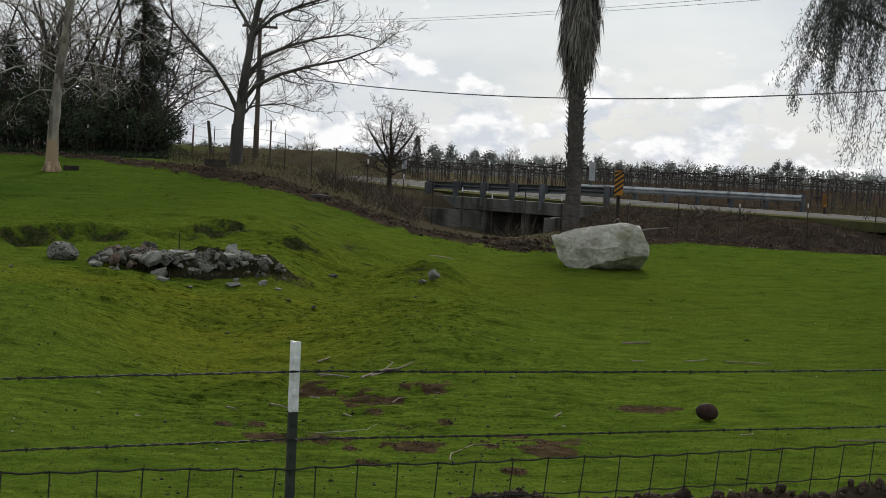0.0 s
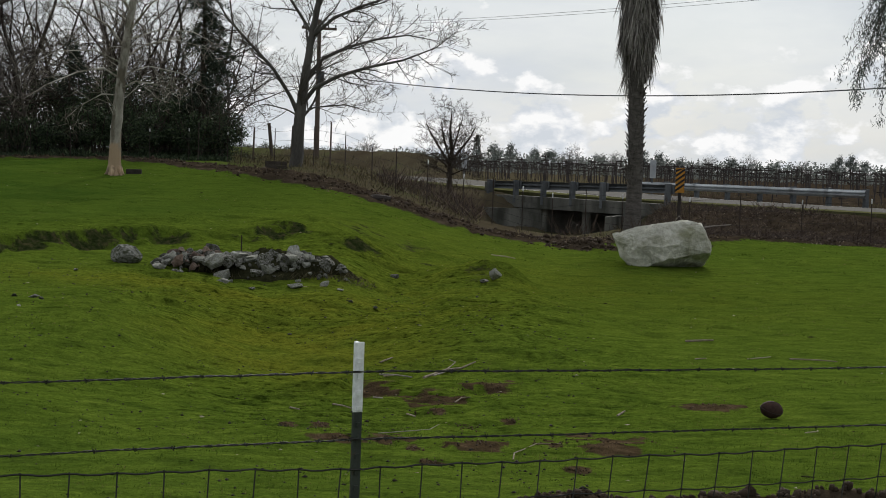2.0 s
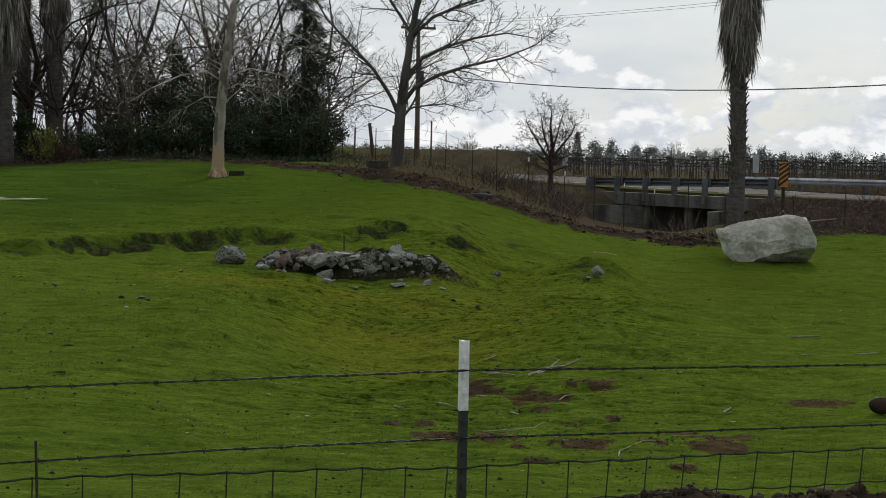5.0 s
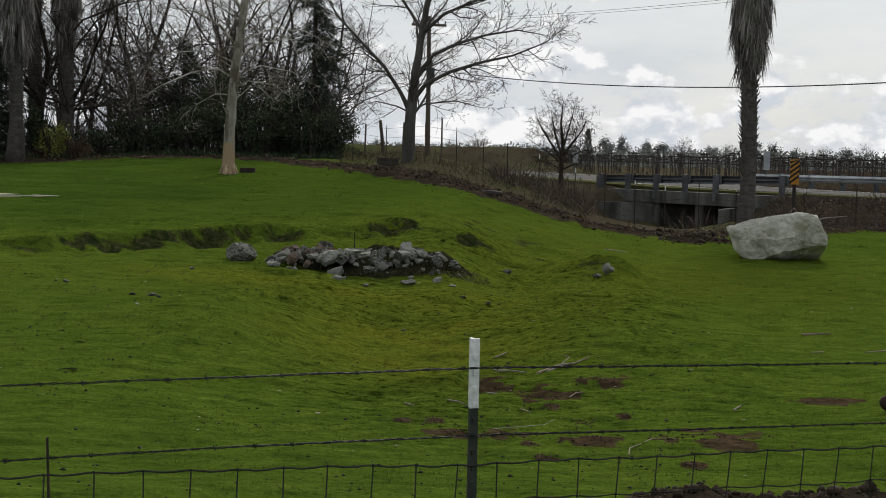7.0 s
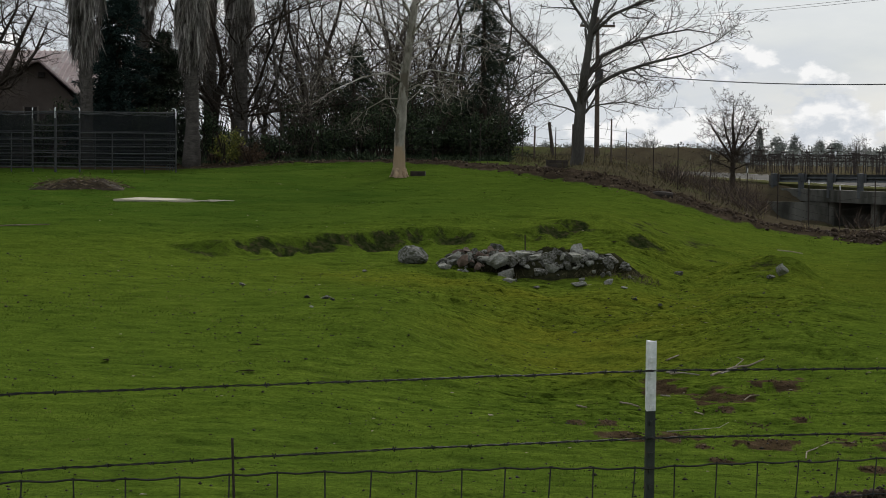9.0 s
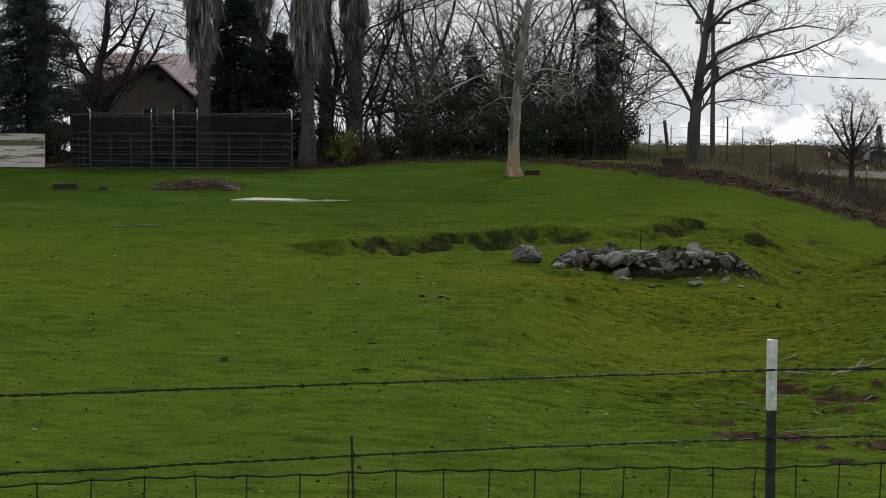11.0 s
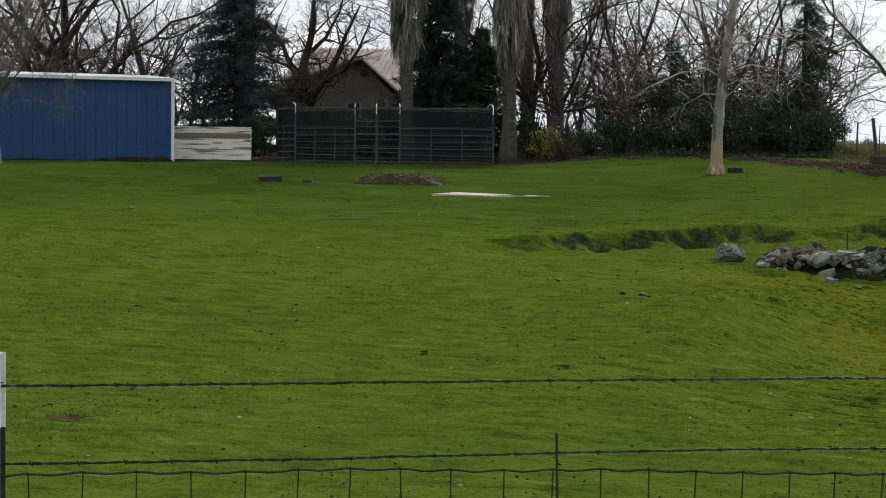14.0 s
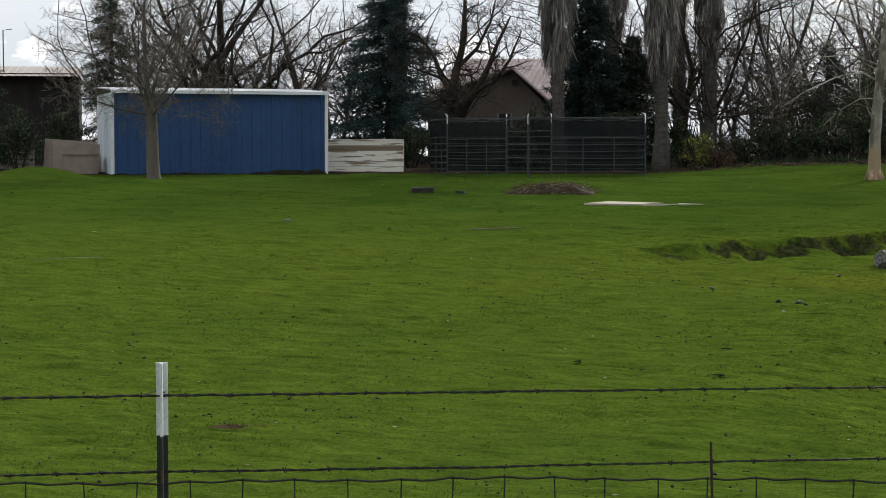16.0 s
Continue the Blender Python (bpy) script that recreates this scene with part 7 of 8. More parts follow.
def heap(name, label, category, x, y, w, d, h, mat, seed, rough=0.25):
    rng = np.random.default_rng(seed)
    m = Mesh()
    nr, na = 14, 44
    vs, fs = [Vector((0, 0, h))], []
    for i in range(1, nr + 1):
        u = i / nr
        for j in range(na):
            a = 2 * math.pi * j / na
            e = 1 + 0.18 * math.sin(3 * a + seed) + 0.1 * math.sin(7 * a)
            z = h * (1 - u ** 2.2) * (1 + rough * float(wobble(math.cos(a) * u * 2.2 * w, math.sin(a) * u * 2.2 * d, 3.0, seed))) + rng.normal() * 0.02 * (1 - u)
            px_, py_ = math.cos(a) * u * w * e, math.sin(a) * u * d * e
            vs.append(Vector((px_, py_, max(z, 0) + ground_z(x + px_, y + py_) - ground_z(x, y) - (0.05 if i == nr else 0))))
    for j in range(na):
        fs.append((0, 1 + j, 1 + (j + 1) % na))
    for i in range(nr - 1):
        for j in range(na):
            fs.append((1 + i * na + j, 1 + (i + 1) * na + j, 1 + (i + 1) * na + (j + 1) % na, 1 + i * na + (j + 1) % na))
    m.add(vs, fs)
    return tagged(new(name, m.data(name, mat, True)), label, category), m


hx, hy = -12.45, 39.35
hp, _ = heap("mulch_heap", "low heap of brown stable straw and mulch", "heap", hx, hy, 1.15, 0.55, 0.17, M["mulch"], 3, 0.8)
hp.location = (hx, hy, ground_z(hx, hy) - 0.02)
rng_h = np.random.default_rng(15)
n = 800
pa, pr = rng_h.uniform(0, 6.28, n), np.sqrt(rng_h.uniform(0, 1, n))
cx, cy = np.cos(pa) * pr * 1.2, np.sin(pa) * pr * 0.62
c = np.stack([hx + cx, hy + cy, ground_height(hx + cx, hy + cy) + 0.22 * (1 - pr ** 2.2) + rng_h.uniform(-0.01, 0.02, n)], 1)
dd = unit(spread(rng_h, n) * np.array([1, 1, 0.35]))
v, f = quads(c, rng_h.uniform(0.08, 0.26, n), rng_h.uniform(0.008, 0.022, n), dd, unit(np.cross(dd, spread(rng_h, n))))
tagged(new("mulch_straw", raw_mesh("mulch_straw", v, f, M["litter"], 4)), "loose brown stalks on the mulch heap", "straw", kind="stuff")

bx0, by0 = -15.25, 38.05
tr = thing("trough", "small grey concrete trough lying in the grass", "trough", pose(bx0, by0, ground_z(bx0, by0), 0, 0, 20))
part("body", Mesh().box(-0.27, 0.27, -0.14, 0.14, -0.05, 0.10, chamfer=0.015), M["dark_wood"], tr)
part("rim", Mesh().box(-0.275, 0.275, -0.145, 0.145, 0.10, 0.125, chamfer=0.015), M["concrete"], tr)
tagged(part("flat_stone", Mesh().tube([(-14.35, 38.2, ground_z(-14.35, 38.2) - 0.02), (-14.35, 38.2, ground_z(-14.35, 38.2) + 0.05)], [0.16, 0.12], 9), M["rubber"]), "small dark flat stone in the grass", "stone")

ex, ey = -1.56, 48.5
cr = thing("dark_crate", "dark open wooden crate lying by the fence bank", "crate", pose(ex, ey, ground_z(ex, ey), 0, 0, 8))
for i in range(2):
    part("side_board", Mesh().box(-0.29, 0.29, -0.16, -0.13, 0.0 + i * 0.11, 0.10 + i * 0.11), M["dark_wood"], cr)
    part("side_board", Mesh().box(-0.29, 0.29, 0.13, 0.16, 0.0 + i * 0.11, 0.10 + i * 0.11), M["dark_wood"], cr)
    part("end_board", Mesh().box(-0.29 + i * 0.55, -0.26 + i * 0.55, -0.13, 0.13, 0.0, 0.21), M["dark_wood"], cr)
part("floor_board", Mesh().box(-0.26, 0.26, -0.13, 0.13, -0.03, 0.02), M["dark_wood"], cr)

lx, ly = 1.22, 41.9
lg = thing("log", "short dark log lying at the edge of the dug soil", "log", pose(lx, ly, ground_z(lx, ly) + 0.08, 0, 0, -6))
part("log_body", Mesh().tube([(-0.24, 0, 0), (-0.1, 0.01, 0.01), (0.08, 0, 0.0), (0.24, 0.02, -0.01)], [0.085, 0.1, 0.095, 0.08], 9), M["dark_wood"], lg)
ox, oy = -5.12, 45.1
bd = thing("timber", "short dark timber lying beside the plane tree", "timber", pose(ox, oy, ground_z(ox, oy), 0, 0, 5))
part("timber_body", Mesh().box(-0.19, 0.21, -0.09, 0.09, -0.02, 0.13, chamfer=0.02), M["dark_wood"], bd)

# oval brown ball in the near grass
ball = thing("ball", "brown oval leather ball lying in the grass", "ball", pose(4.10, 15.45, ground_z(4.10, 15.45) + 0.085, 0, 12, 25))
prof = [(-0.125, 0.0), (-0.115, 0.028), (-0.085, 0.056), (-0.04, 0.075), (0, 0.08), (0.04, 0.075), (0.085, 0.056), (0.115, 0.028), (0.125, 0.0)]
part("skin", Mesh().tube([(x, 0, 0) for x, _ in prof], [max(r, 0.002) for _, r in prof], 18), M["ball"], ball, smooth=True)
for k in range(4):
    a = k * math.pi / 2 + 0.4
    part("seam", Mesh().tube([(x, (r + 0.001) * math.cos(a), (r + 0.001) * math.sin(a)) for x, r in prof], 0.002, 4), M["dark_wood"], ball)

# ---- boulder and field stones ----


def stone_mesh(name, seed, mat, cuts=9, detail=3, rough=0.10):
    """A broken stone: a ball cut flat by several planes, then roughened."""
    rng = np.random.default_rng(seed)
    bm = bmesh.new()
    bmesh.ops.create_icosphere(bm, subdivisions=detail, radius=1.0)
    lo, hi = (0.62, 0.85) if seed == 200 else (0.36, 0.68)
    planes = [(Vector(d), rng.uniform(lo, hi)) for d in spread(rng, cuts)]
    for v in bm.verts:
        for d, h in planes:
            over = v.co.dot(d) - h
            if over > 0:
                v.co -= d * over * 0.98
        k = v.co.normalized()
        v.co += k * rough * noise.fractal(v.co * 2.1 + Vector((seed, 0, 0)), 1.0, 2.0, 3)
    me = bpy.data.meshes.new(name)
    bm.to_mesh(me)
    bm.free()
    me.materials.append(mat)
    return me


def boulder():
    """Great pale slab-sided boulder: broad top falling to one end, undercut at the other."""
    bm = bmesh.new()
    corners = [(-1.03, -0.12, 0.66), (-0.96, 0.35, 0.62), (-0.93, -0.30, 0.50), (-0.84, -0.34, 0.20), (-0.70, 0.4, 0.0), (-0.62, -0.36, -0.02), (-0.50, -0.30, 0.84), (-0.10, -0.28, 0.93), (0.28, -0.16, 0.985), (0.66, -0.20, 0.99), (0.74, 0.35, 0.94),
               (0.80, -0.30, 0.90), (1.00, -0.16, 0.52), (1.02, 0.2, 0.44), (0.95, -0.40, 0.38), (0.97, -0.06, 0.24), (0.80, 0.46, -0.02), (0.5, 0.48, 0.0), (0.15, 0.32, -0.02), (-0.42, -0.40, -0.02), (0.12, -0.54, 0.17), (0.30, -0.60, 0.50), (-0.45, -0.54, 0.42), (-0.30, 0.5, 0.80)]
    for c in corners:
        bm.verts.new(c)
    bmesh.ops.convex_hull(bm, input=bm.verts)
    loose = [v for v in bm.verts if not v.link_faces]
    bmesh.ops.delete(bm, geom=loose, context="VERTS")
    for cuts in (3, 2, 1):
        bmesh.ops.subdivide_edges(bm, edges=[e for e in bm.edges if e.calc_length() > 0.06], cuts=cuts, use_grid_fill=True)
        bmesh.ops.triangulate(bm, faces=bm.faces)
    for v in bm.verts:
        q = v.co * 1.6
        v.co += Vector((noise.noise(q * 1.7), noise.noise(q * 1.7 + Vector((9, 0, 0))), noise.noise(q * 1.7 + Vector((0, 9, 0))))) * 0.05
        v.co += Vector((noise.noise(q * 5), noise.noise(q * 5 + Vector((9, 0, 0))), noise.noise(q * 5 + Vector((0, 9, 0))))) * 0.024
        v.co += Vector((noise.noise(q * 14), noise.noise(q * 14 + Vector((9, 0, 0))), noise.noise(q * 14 + Vector((0, 9, 0))))) * 0.008
    bmesh.ops.recalc_face_normals(bm, faces=bm.faces)
    me = bpy.data.meshes.new("boulder")
    bm.to_mesh(me)
    bm.free()
    me.materials.append(M["boulder"])
    ob = tagged(new("boulder", me), "huge pale grey angular boulder resting on the grass", "boulder")
    x, y = 6.92, 35.35
    ob.matrix_basis = pose(x, y, ground_z(x, y - 0.3) - 0.01, 0, 0, -11)
    return ob


boulder()

STONES = [stone_mesh("stone", 200 + i, M["rock_pale"] if i in (0, 2, 4, 6) else M["rock"], 8 + i % 3, 2 if i > 2 else 3) for i in range(9)] + [stone_mesh("stone", 230, M["rock_pink"], 9, 2), stone_mesh("stone", 200, M["rock_worn"], 8, 3)]


def place_stone(k, x, y, sx, sy, sz, turn, tilt, label, group, sink=0.35):
    ob = tagged(new("stone", STONES[k]), label, "stone", group)
    ob.matrix_basis = pose(x, y, ground_z(x, y) + sz * (1 - 2 * sink), tilt, tilt * 0.6, turn) @ Matrix.Diagonal((sx, sy, sz, 1))
    return ob


place_stone(10, -3.12, 26.75, 0.265, 0.23, 0.175, 20, 6, "large rounded grey stone beside the rock heap", "rock heap stones", 0.22)
rng_r = np.random.default_rng(91)


def pile_height(x, y):
    u = (x + 1.15) / 1.5
    w = (y - 26.9) / 0.62
    return float(max(0.0, 1 - u * u) ** 0.8 * max(0.0, 1 - w * w) * 0.38 * (0.85 + 0.2 * math.sin(2.3 * x + 1)))


# earth under the stones
pile, _ = heap("dirt_mound", "low dark earth heap grown with weeds under the stones", "heap", -1.0, 26.98, 1.42, 0.58, 0.36, M["moss_earth"], 6, 0.35)
pile.location = (-1.0, 26.98, ground_z(-1.0, 26.98) - 0.03)
for i in range(300):
    u, w = rng_r.uniform(-1.05, 1.0), rng_r.normal(0, 0.42)
    x, y = -1.15 + u * 1.5, 26.88 + w * 0.6 - 0.1
    if u > 0.45 and rng_r.uniform() < 0.35:
        continue
    s = float(np.clip(rng_r.lognormal(-2.55, 0.55), 0.03, 0.20)) * (0.8 if abs(u) > 0.8 else 1.0) * (0.62 if u > 0.4 else 0.92)
    k = 9 if (-0.85 < u < -0.3 and rng_r.uniform() < 0.25) else int(rng_r.integers(1, 9))
    ob = place_stone(k, x, y, s * rng_r.uniform(0.9, 1.5), s * rng_r.uniform(0.8, 1.2), s * rng_r.uniform(0.6, 0.95), rng_r.uniform(0, 360), rng_r.uniform(-30, 30), "broken grey stone lying on the rock heap", "rock heap stones", 0.25)
    ob.location.z += pile_height(x, y)
# The stone at (1.1, 28.67) stands in for a dark tuft.
for x, y, s in ((-2.55, 26.3, 0.12), (-2.3, 26.0, 0.08), (-1.55, 25.75, 0.10), (-0.5, 25.7, 0.11), (1.1, 28.67, 0.09), (-1.1, 25.4, 0.06), (0.2, 25.6, 0.05), (-3.6, 24.9, 0.05)):
    place_stone(int(rng_r.integers(1, 9)), x, y, s * 1.3, s, s * 0.6, rng_r.uniform(0, 360), 5, "flat grey stone in the grass by the rock heap", "rock heap stones", 0.3)
part_stake = Mesh().tube([(-1.35, 26.95, ground_z(-1.35, 26.95)), (-1.36, 26.95, ground_z(-1.35, 26.95) + 0.66)], [0.012, 0.010], 6)
tagged(part("thin_stake", part_stake, M["rust"]), "thin dark stake standing in the rock heap", "stake")
# pointed stone and litter by the hump
place_stone(4, 2.76, 28.25, 0.13, 0.09, 0.16, 30, 30, "pointed grey stone on the worn hump", "field stones", 0.2)
place_stone(5, 2.58, 28.2, 0.16, 0.11, 0.05, 60, 5, "flat dark stone on the worn hump", "field stones", 0.3)
for a, r, s in ((-10.15, 21.8, 0.05), (-9.5, 21.7, 0.065), (-9.3, 21.3, 0.04), (-11.4, 22.6, 0.03), (-10.0, 20.6, 0.03), (-12.3, 23.1, 0.05), (5.0, 25.6, 0.03), (0.8, 24.6, 0.05), (1.6, 24.4, 0.04), (-1.2, 22.3, 0.03), (2.3, 24.0, 0.035), (-22.6, 20.2, 0.03), (-26.4, 33.0, 0.06), (-23.0, 31.0, 0.04)):
    x, y = at_polar(a, r)
    place_stone(int(rng_r.integers(1, 9)), x, y, s * 1.4, s, s * 0.6, rng_r.uniform(0, 360), 8, "small grey stone in the pasture grass", "field stones", 0.25)

# ---- road, bridge, rails ----


def road_point(s, q, z=0.0):
    p = ROAD_P + s * ROAD_D + q * ROAD_N
    return Vector((p[0], p[1], z))


def ribbon(q0, q1, lift, thick, s0, s1, step=2.0):
    m, ss = Mesh(), np.arange(s0, s1 + 1e-6, step)
    k = len(ss)
    vs = [road_point(s, q, float(road_height(s)) + lift - d) for q, d in ((q0, 0), (q1, 0), (q1, thick), (q0, thick)) for s in ss]
    fs = [(c * k + i, c * k + i + 1, ((c + 1) % 4) * k + i + 1, ((c + 1) % 4) * k + i) for c in range(4) for i in range(k - 1)]
    return m.add(vs, fs + [(0, k, 2 * k, 3 * k), (4 * k - 1, 3 * k - 1, 2 * k - 1, k - 1)])


tagged(part("road_shoulder", ribbon(0.32, 2.3, 0.035, 0.3, -160, 60), M["verge"]), "weedy olive-brown shoulder along the road", "shoulder", kind="structure")
tagged(part("road", ribbon(2.304, 8.3, 0.02, 0.35, -160, 60), M["asphalt"]), "pale worn asphalt country road on a low bank", "road", kind="structure")
tagged(part("road_line", ribbon(2.5, 2.6, 0.026, 0.004, -160, 60), M["paint_worn"]), "white painted edge line on the road", "line", kind="structure")
tagged(part("road_line", ribbon(7.95, 8.05, 0.026, 0.004, -160, 60), M["paint_worn"]), "white painted edge line on the road", "line", kind="structure")


def bridge():
    ob = thing("road_bridge", "low grey concrete road bridge over a creek", "bridge")
    a = math.degrees(math.atan2(ROAD_D[1], ROAD_D[0]))
    f = pose(ROAD_P[0], ROAD_P[1], 0, 0, 0, a)  # local x along the road, local y towards the road's far side
    part("deck_edge", Mesh().box(-11.4, 1.2, -0.28, 0.30, 0.45, 0.93, f, 0.03), M["concrete"], ob)
    part("deck", Mesh().box(-11.4, 1.2, 0.305, 9.6, 0.45, 0.90, f), M["concrete"], ob)
    for x0, x1 in ((-11.2, -7.3), (-2.6, 0.9)):
        part("abutment", Mesh().box(x0, x1, -0.12, 9.4, -1.2, 0.447, f, 0.04), M["concrete"], ob, "stained concrete abutment")
    part("pier", Mesh().box(-5.15, -4.6, -0.05, 9.0, -1.3, 0.447, f, 0.06), M["concrete"], ob)
    wing = f @ pose(-7.6, -0.15, 0, 0, 0, 128)
    part("wing_wall", Mesh().box(0, 0.28, 0, 2.6, -1.0, 0.42, wing, 0.03), M["concrete"], ob)
    wing = f @ pose(-2.3, -0.15, 0, 0, 0, -140)
    part("wing_wall", Mesh().box(0, 0.28, 0, 2.6, -1.0, 0.42, wing, 0.03), M["concrete"], ob)
    return ob


bridge()


def beam(points, side):
    """W-profile guardrail beam along points; side: which way it bulges."""
    prof = [(-0.155, 0.0), (-0.12, 0.03), (-0.085, 0.075), (-0.05, 0.08), (-0.02, 0.03), (0, 0.015), (0.02, 0.03), (0.05, 0.08), (0.085, 0.075), (0.12, 0.03), (0.155, 0.0)]
    m, k = Mesh(), len(prof)
    for t in (0.0, -0.006):
        m.v += [p + Vector((ROAD_N[0], ROAD_N[1], 0)) * (side * (d + t)) + Vector((0, 0, z)) for p in points for z, d in prof]
    n = len(points)
    m.f = [(i * k + j, i * k + j + 1, (i + 1) * k + j + 1, (i + 1) * k + j) for i in range(n - 1) for j in range(k - 1)]
    m.f += [(n * k + b, n * k + a, n * k + d, n * k + c) for a, b, c, d in m.f[:]]
    return m


def guardrail(s0, s1, q, top, side, label, n_posts, mat):
    ob = thing("guardrail", label, "guardrail", group="guardrails")
    n = n_posts
    for i in range(n - 1):
        u, w = i / (n - 1), (i + 1) / (n - 1)
        pts = [road_point(s0 + (s1 - s0) * t, q, top(s0 + (s1 - s0) * t) - 0.155) for t in (u, (u + w) / 2, w + 0.012)]
        part("beam", beam(pts, side), mat, ob, "ribbed galvanised steel beam")
    for i in range(n):
        s = s0 + (s1 - s0) * i / (n - 1)
        p = road_point(s, q - side * 0.20, 0)
        f = Matrix.Translation(p) @ pose(0, 0, 0, 0, 0, math.degrees(math.atan2(ROAD_D[1], ROAD_D[0])))
        t = top(s)
        part("post", Mesh().box(-0.085, 0.085, -0.10, 0.10, 0.62 if (side > 0 and -11.2 < s < 1.0) else min(ground_z(p.x, p.y), 0.9) - 0.1, t + 0.05, f, 0.012), M["galv_dark"], ob, "dark weathered timber post")
        p2 = Matrix.Translation(road_point(s, q - side * 0.05, 0)) @ pose(0, 0, 0, 0, 0, math.degrees(math.atan2(ROAD_D[1], ROAD_D[0])))
        part("block", Mesh().box(-0.14, 0.14, -0.048, 0.048, t - 0.32, t + 0.03, p2, 0.012), M["galv_dark"], ob)
    return ob


guardrail(-11.3, 0.15, 0.0, lambda s: 1.64 + 0.0135 * s, 1, "weathered galvanised guardrail along the bridge, seen from behind", 7, M["galv_dark"])
guardrail(-13.0, 0.9, 9.2, lambda s: 1.655 + 0.003 * s, -1, "shiny galvanised guardrail on the far side of the road", 8, M["galv"])

# end blocks of the near rail
ea = math.degrees(math.atan2(ROAD_D[1], ROAD_D[0]))
eb = thing("bridge_post", "pale concrete end post of the bridge rail", "post")
part("post_body", Mesh().box(-11.75, -11.45, -0.15, 0.15, 0.3, 1.45, pose(ROAD_P[0], ROAD_P[1], 0, 0, 0, ea), 0.02), M["concrete"], eb)


def marker(x, y, z0, z1, w, post_z, face, flip, label):
    ob = thing("hazard_marker", label, "road sign", pose(x, y, 0, 0, 0, face), "hazard markers")
    panel = part("panel", Mesh().box(-w / 2, w / 2, -0.012, 0.0, z0, z1, None, 0.004), M["sign_yellow"], ob, "orange-yellow sign panel")
    h, n = z1 - z0, 5
    for i in range(n):
        c = z0 + h * (i + 0.1) / n
        b, rise = h / n * 0.5, w * 0.75 * flip
        lo, hi = sorted((0, rise))
        pts = [(-w / 2, c), (w / 2, c + rise), (w / 2, c + rise + b), (-w / 2, c + b)]
        pts = [(a, min(max(q, z0), z1)) for a, q in pts]
        part("stripe", Mesh().add([Vector((a, -0.0165, q)) for a, q in pts] + [Vector((a, -0.013, q)) for a, q in pts], [(0, 1, 2, 3), (7, 6, 5, 4), (0, 4, 5, 1), (1, 5, 6, 2), (2, 6, 7, 3), (3, 7, 4, 0)]), M["sign_black"], panel, "black diagonal stripe")
    part("post", Mesh().box(-0.05, 0.05, 0.002, 0.09, post_z - 0.15, z1 - 0.1, None, 0.008), M["dark_wood"], ob)
    return ob


marker(10.42, 50.95, 1.53, 2.27, 0.27, ground_z(10.42, 50.95), -11, 1, "orange and black striped hazard marker on a dark post")
mx, my = at_polar(18.25, 69.0)
marker(mx, my, 1.25, 1.72, 0.20, ground_z(mx, my), -48, 1, "small striped hazard marker beyond the far guardrail")
# braces and a pale dead branch at the marker's foot
mz = ground_z(10.42, 50.95)
brace = thing("wire_brace", "pale thin brace at the foot of the hazard marker", "brace")
part("leg", Mesh().rod((10.42, 50.9, mz + 0.62), (10.85, 50.7, mz + 0.02), 0.014), M["grey_wood"], brace)
part("leg", Mesh().rod((10.42, 50.9, mz + 0.62), (9.95, 50.7, mz + 0.02), 0.014), M["grey_wood"], brace)
tagged(part("dead_branch", Mesh().tube([(10.7, 50.5, mz + 0.18), (11.2, 50.45, mz + 0.33), (11.9, 50.4, mz + 0.42)], [0.035, 0.03, 0.015], 6), M["grey_wood"]), "pale dead branch lying in the brush", "branch")


def edge_sign(x, y, z0, z1, w, label):
    ob = thing("sign_post", label, "road sign", pose(x, y, 0, 0, 0, 28), "grey sign posts")
    part("plate", Mesh().box(-w / 2, w / 2, -0.01, 0.01, z0 + 0.5, z1, None, 0.003), M["galv"], ob)
    part("post", Mesh().box(-0.03, 0.03, 0.012, 0.07, ground_z(x, y) - 0.1, z1 - 0.05), M["galv_dark"], ob)


edge_sign(14.6, 77.6, 1.3, 2.62, 0.34, "bare grey sign plate seen from behind, by the bridge")
edge_sign(7.1, 92.0, 1.4, 2.62, 0.34, "bare grey sign plate seen from behind, beside the road")


# ---- utility pole and its lines ----
UP = Vector((-0.86, 96.0, 0))
UQ = Vector((33.8, 35.0, 0))
pole = thing("utility_pole", "tall weathered wooden utility pole with a crossarm", "utility pole")
ug = ground_z(UP.x, UP.y)
part("shaft", Mesh().tube([(UP.x, UP.y, ug - 0.3), (UP.x - 0.03, UP.y, 6.0), (UP.x - 0.06, UP.y, 9.85)], [0.16, 0.13, 0.10], 10), M["pole_wood"], pole)
part("crossarm", Mesh().box(-0.98, 0.98, -0.06, 0.06, 9.28, 9.42, pose(UP.x - 0.06, UP.y - 0.17, 0, 0, 0, 12), 0.01), M["pole_wood"], pole)
for dx in (-0.85, -0.35, 0.5, 0.9):
    part("insulator", Mesh().tube([(UP.x - 0.06 + dx, UP.y - 0.17, 9.42), (UP.x - 0.06 + dx, UP.y - 0.17, 9.5), (UP.x - 0.06 + dx, UP.y - 0.17, 9.58)], [0.03, 0.05, 0.03], 7), M["galv_dark"], pole)
part("bracket", Mesh().box(-0.09, 0.30, -0.24, -0.15, 6.25, 7.0, pose(UP.x, UP.y, 0)), M["galv_dark"], pole)
part("step_arm", Mesh().box(-0.35, 0.4, -0.16, -0.12, 6.86, 6.93, pose(UP.x, UP.y, 0)), M["pole_wood"], pole)


def line(name, label, off, a, b, c, r):
    pts = [UP.lerp(UQ, u) + Vector((off * 0.87, off * 0.5, a + b * u + c * u * u)) for u in np.linspace(0, 1.0, 40)]
    return tagged(part(name, Mesh().tube(pts, r, 5), M["cable"]), label, "cable", "overhead lines")


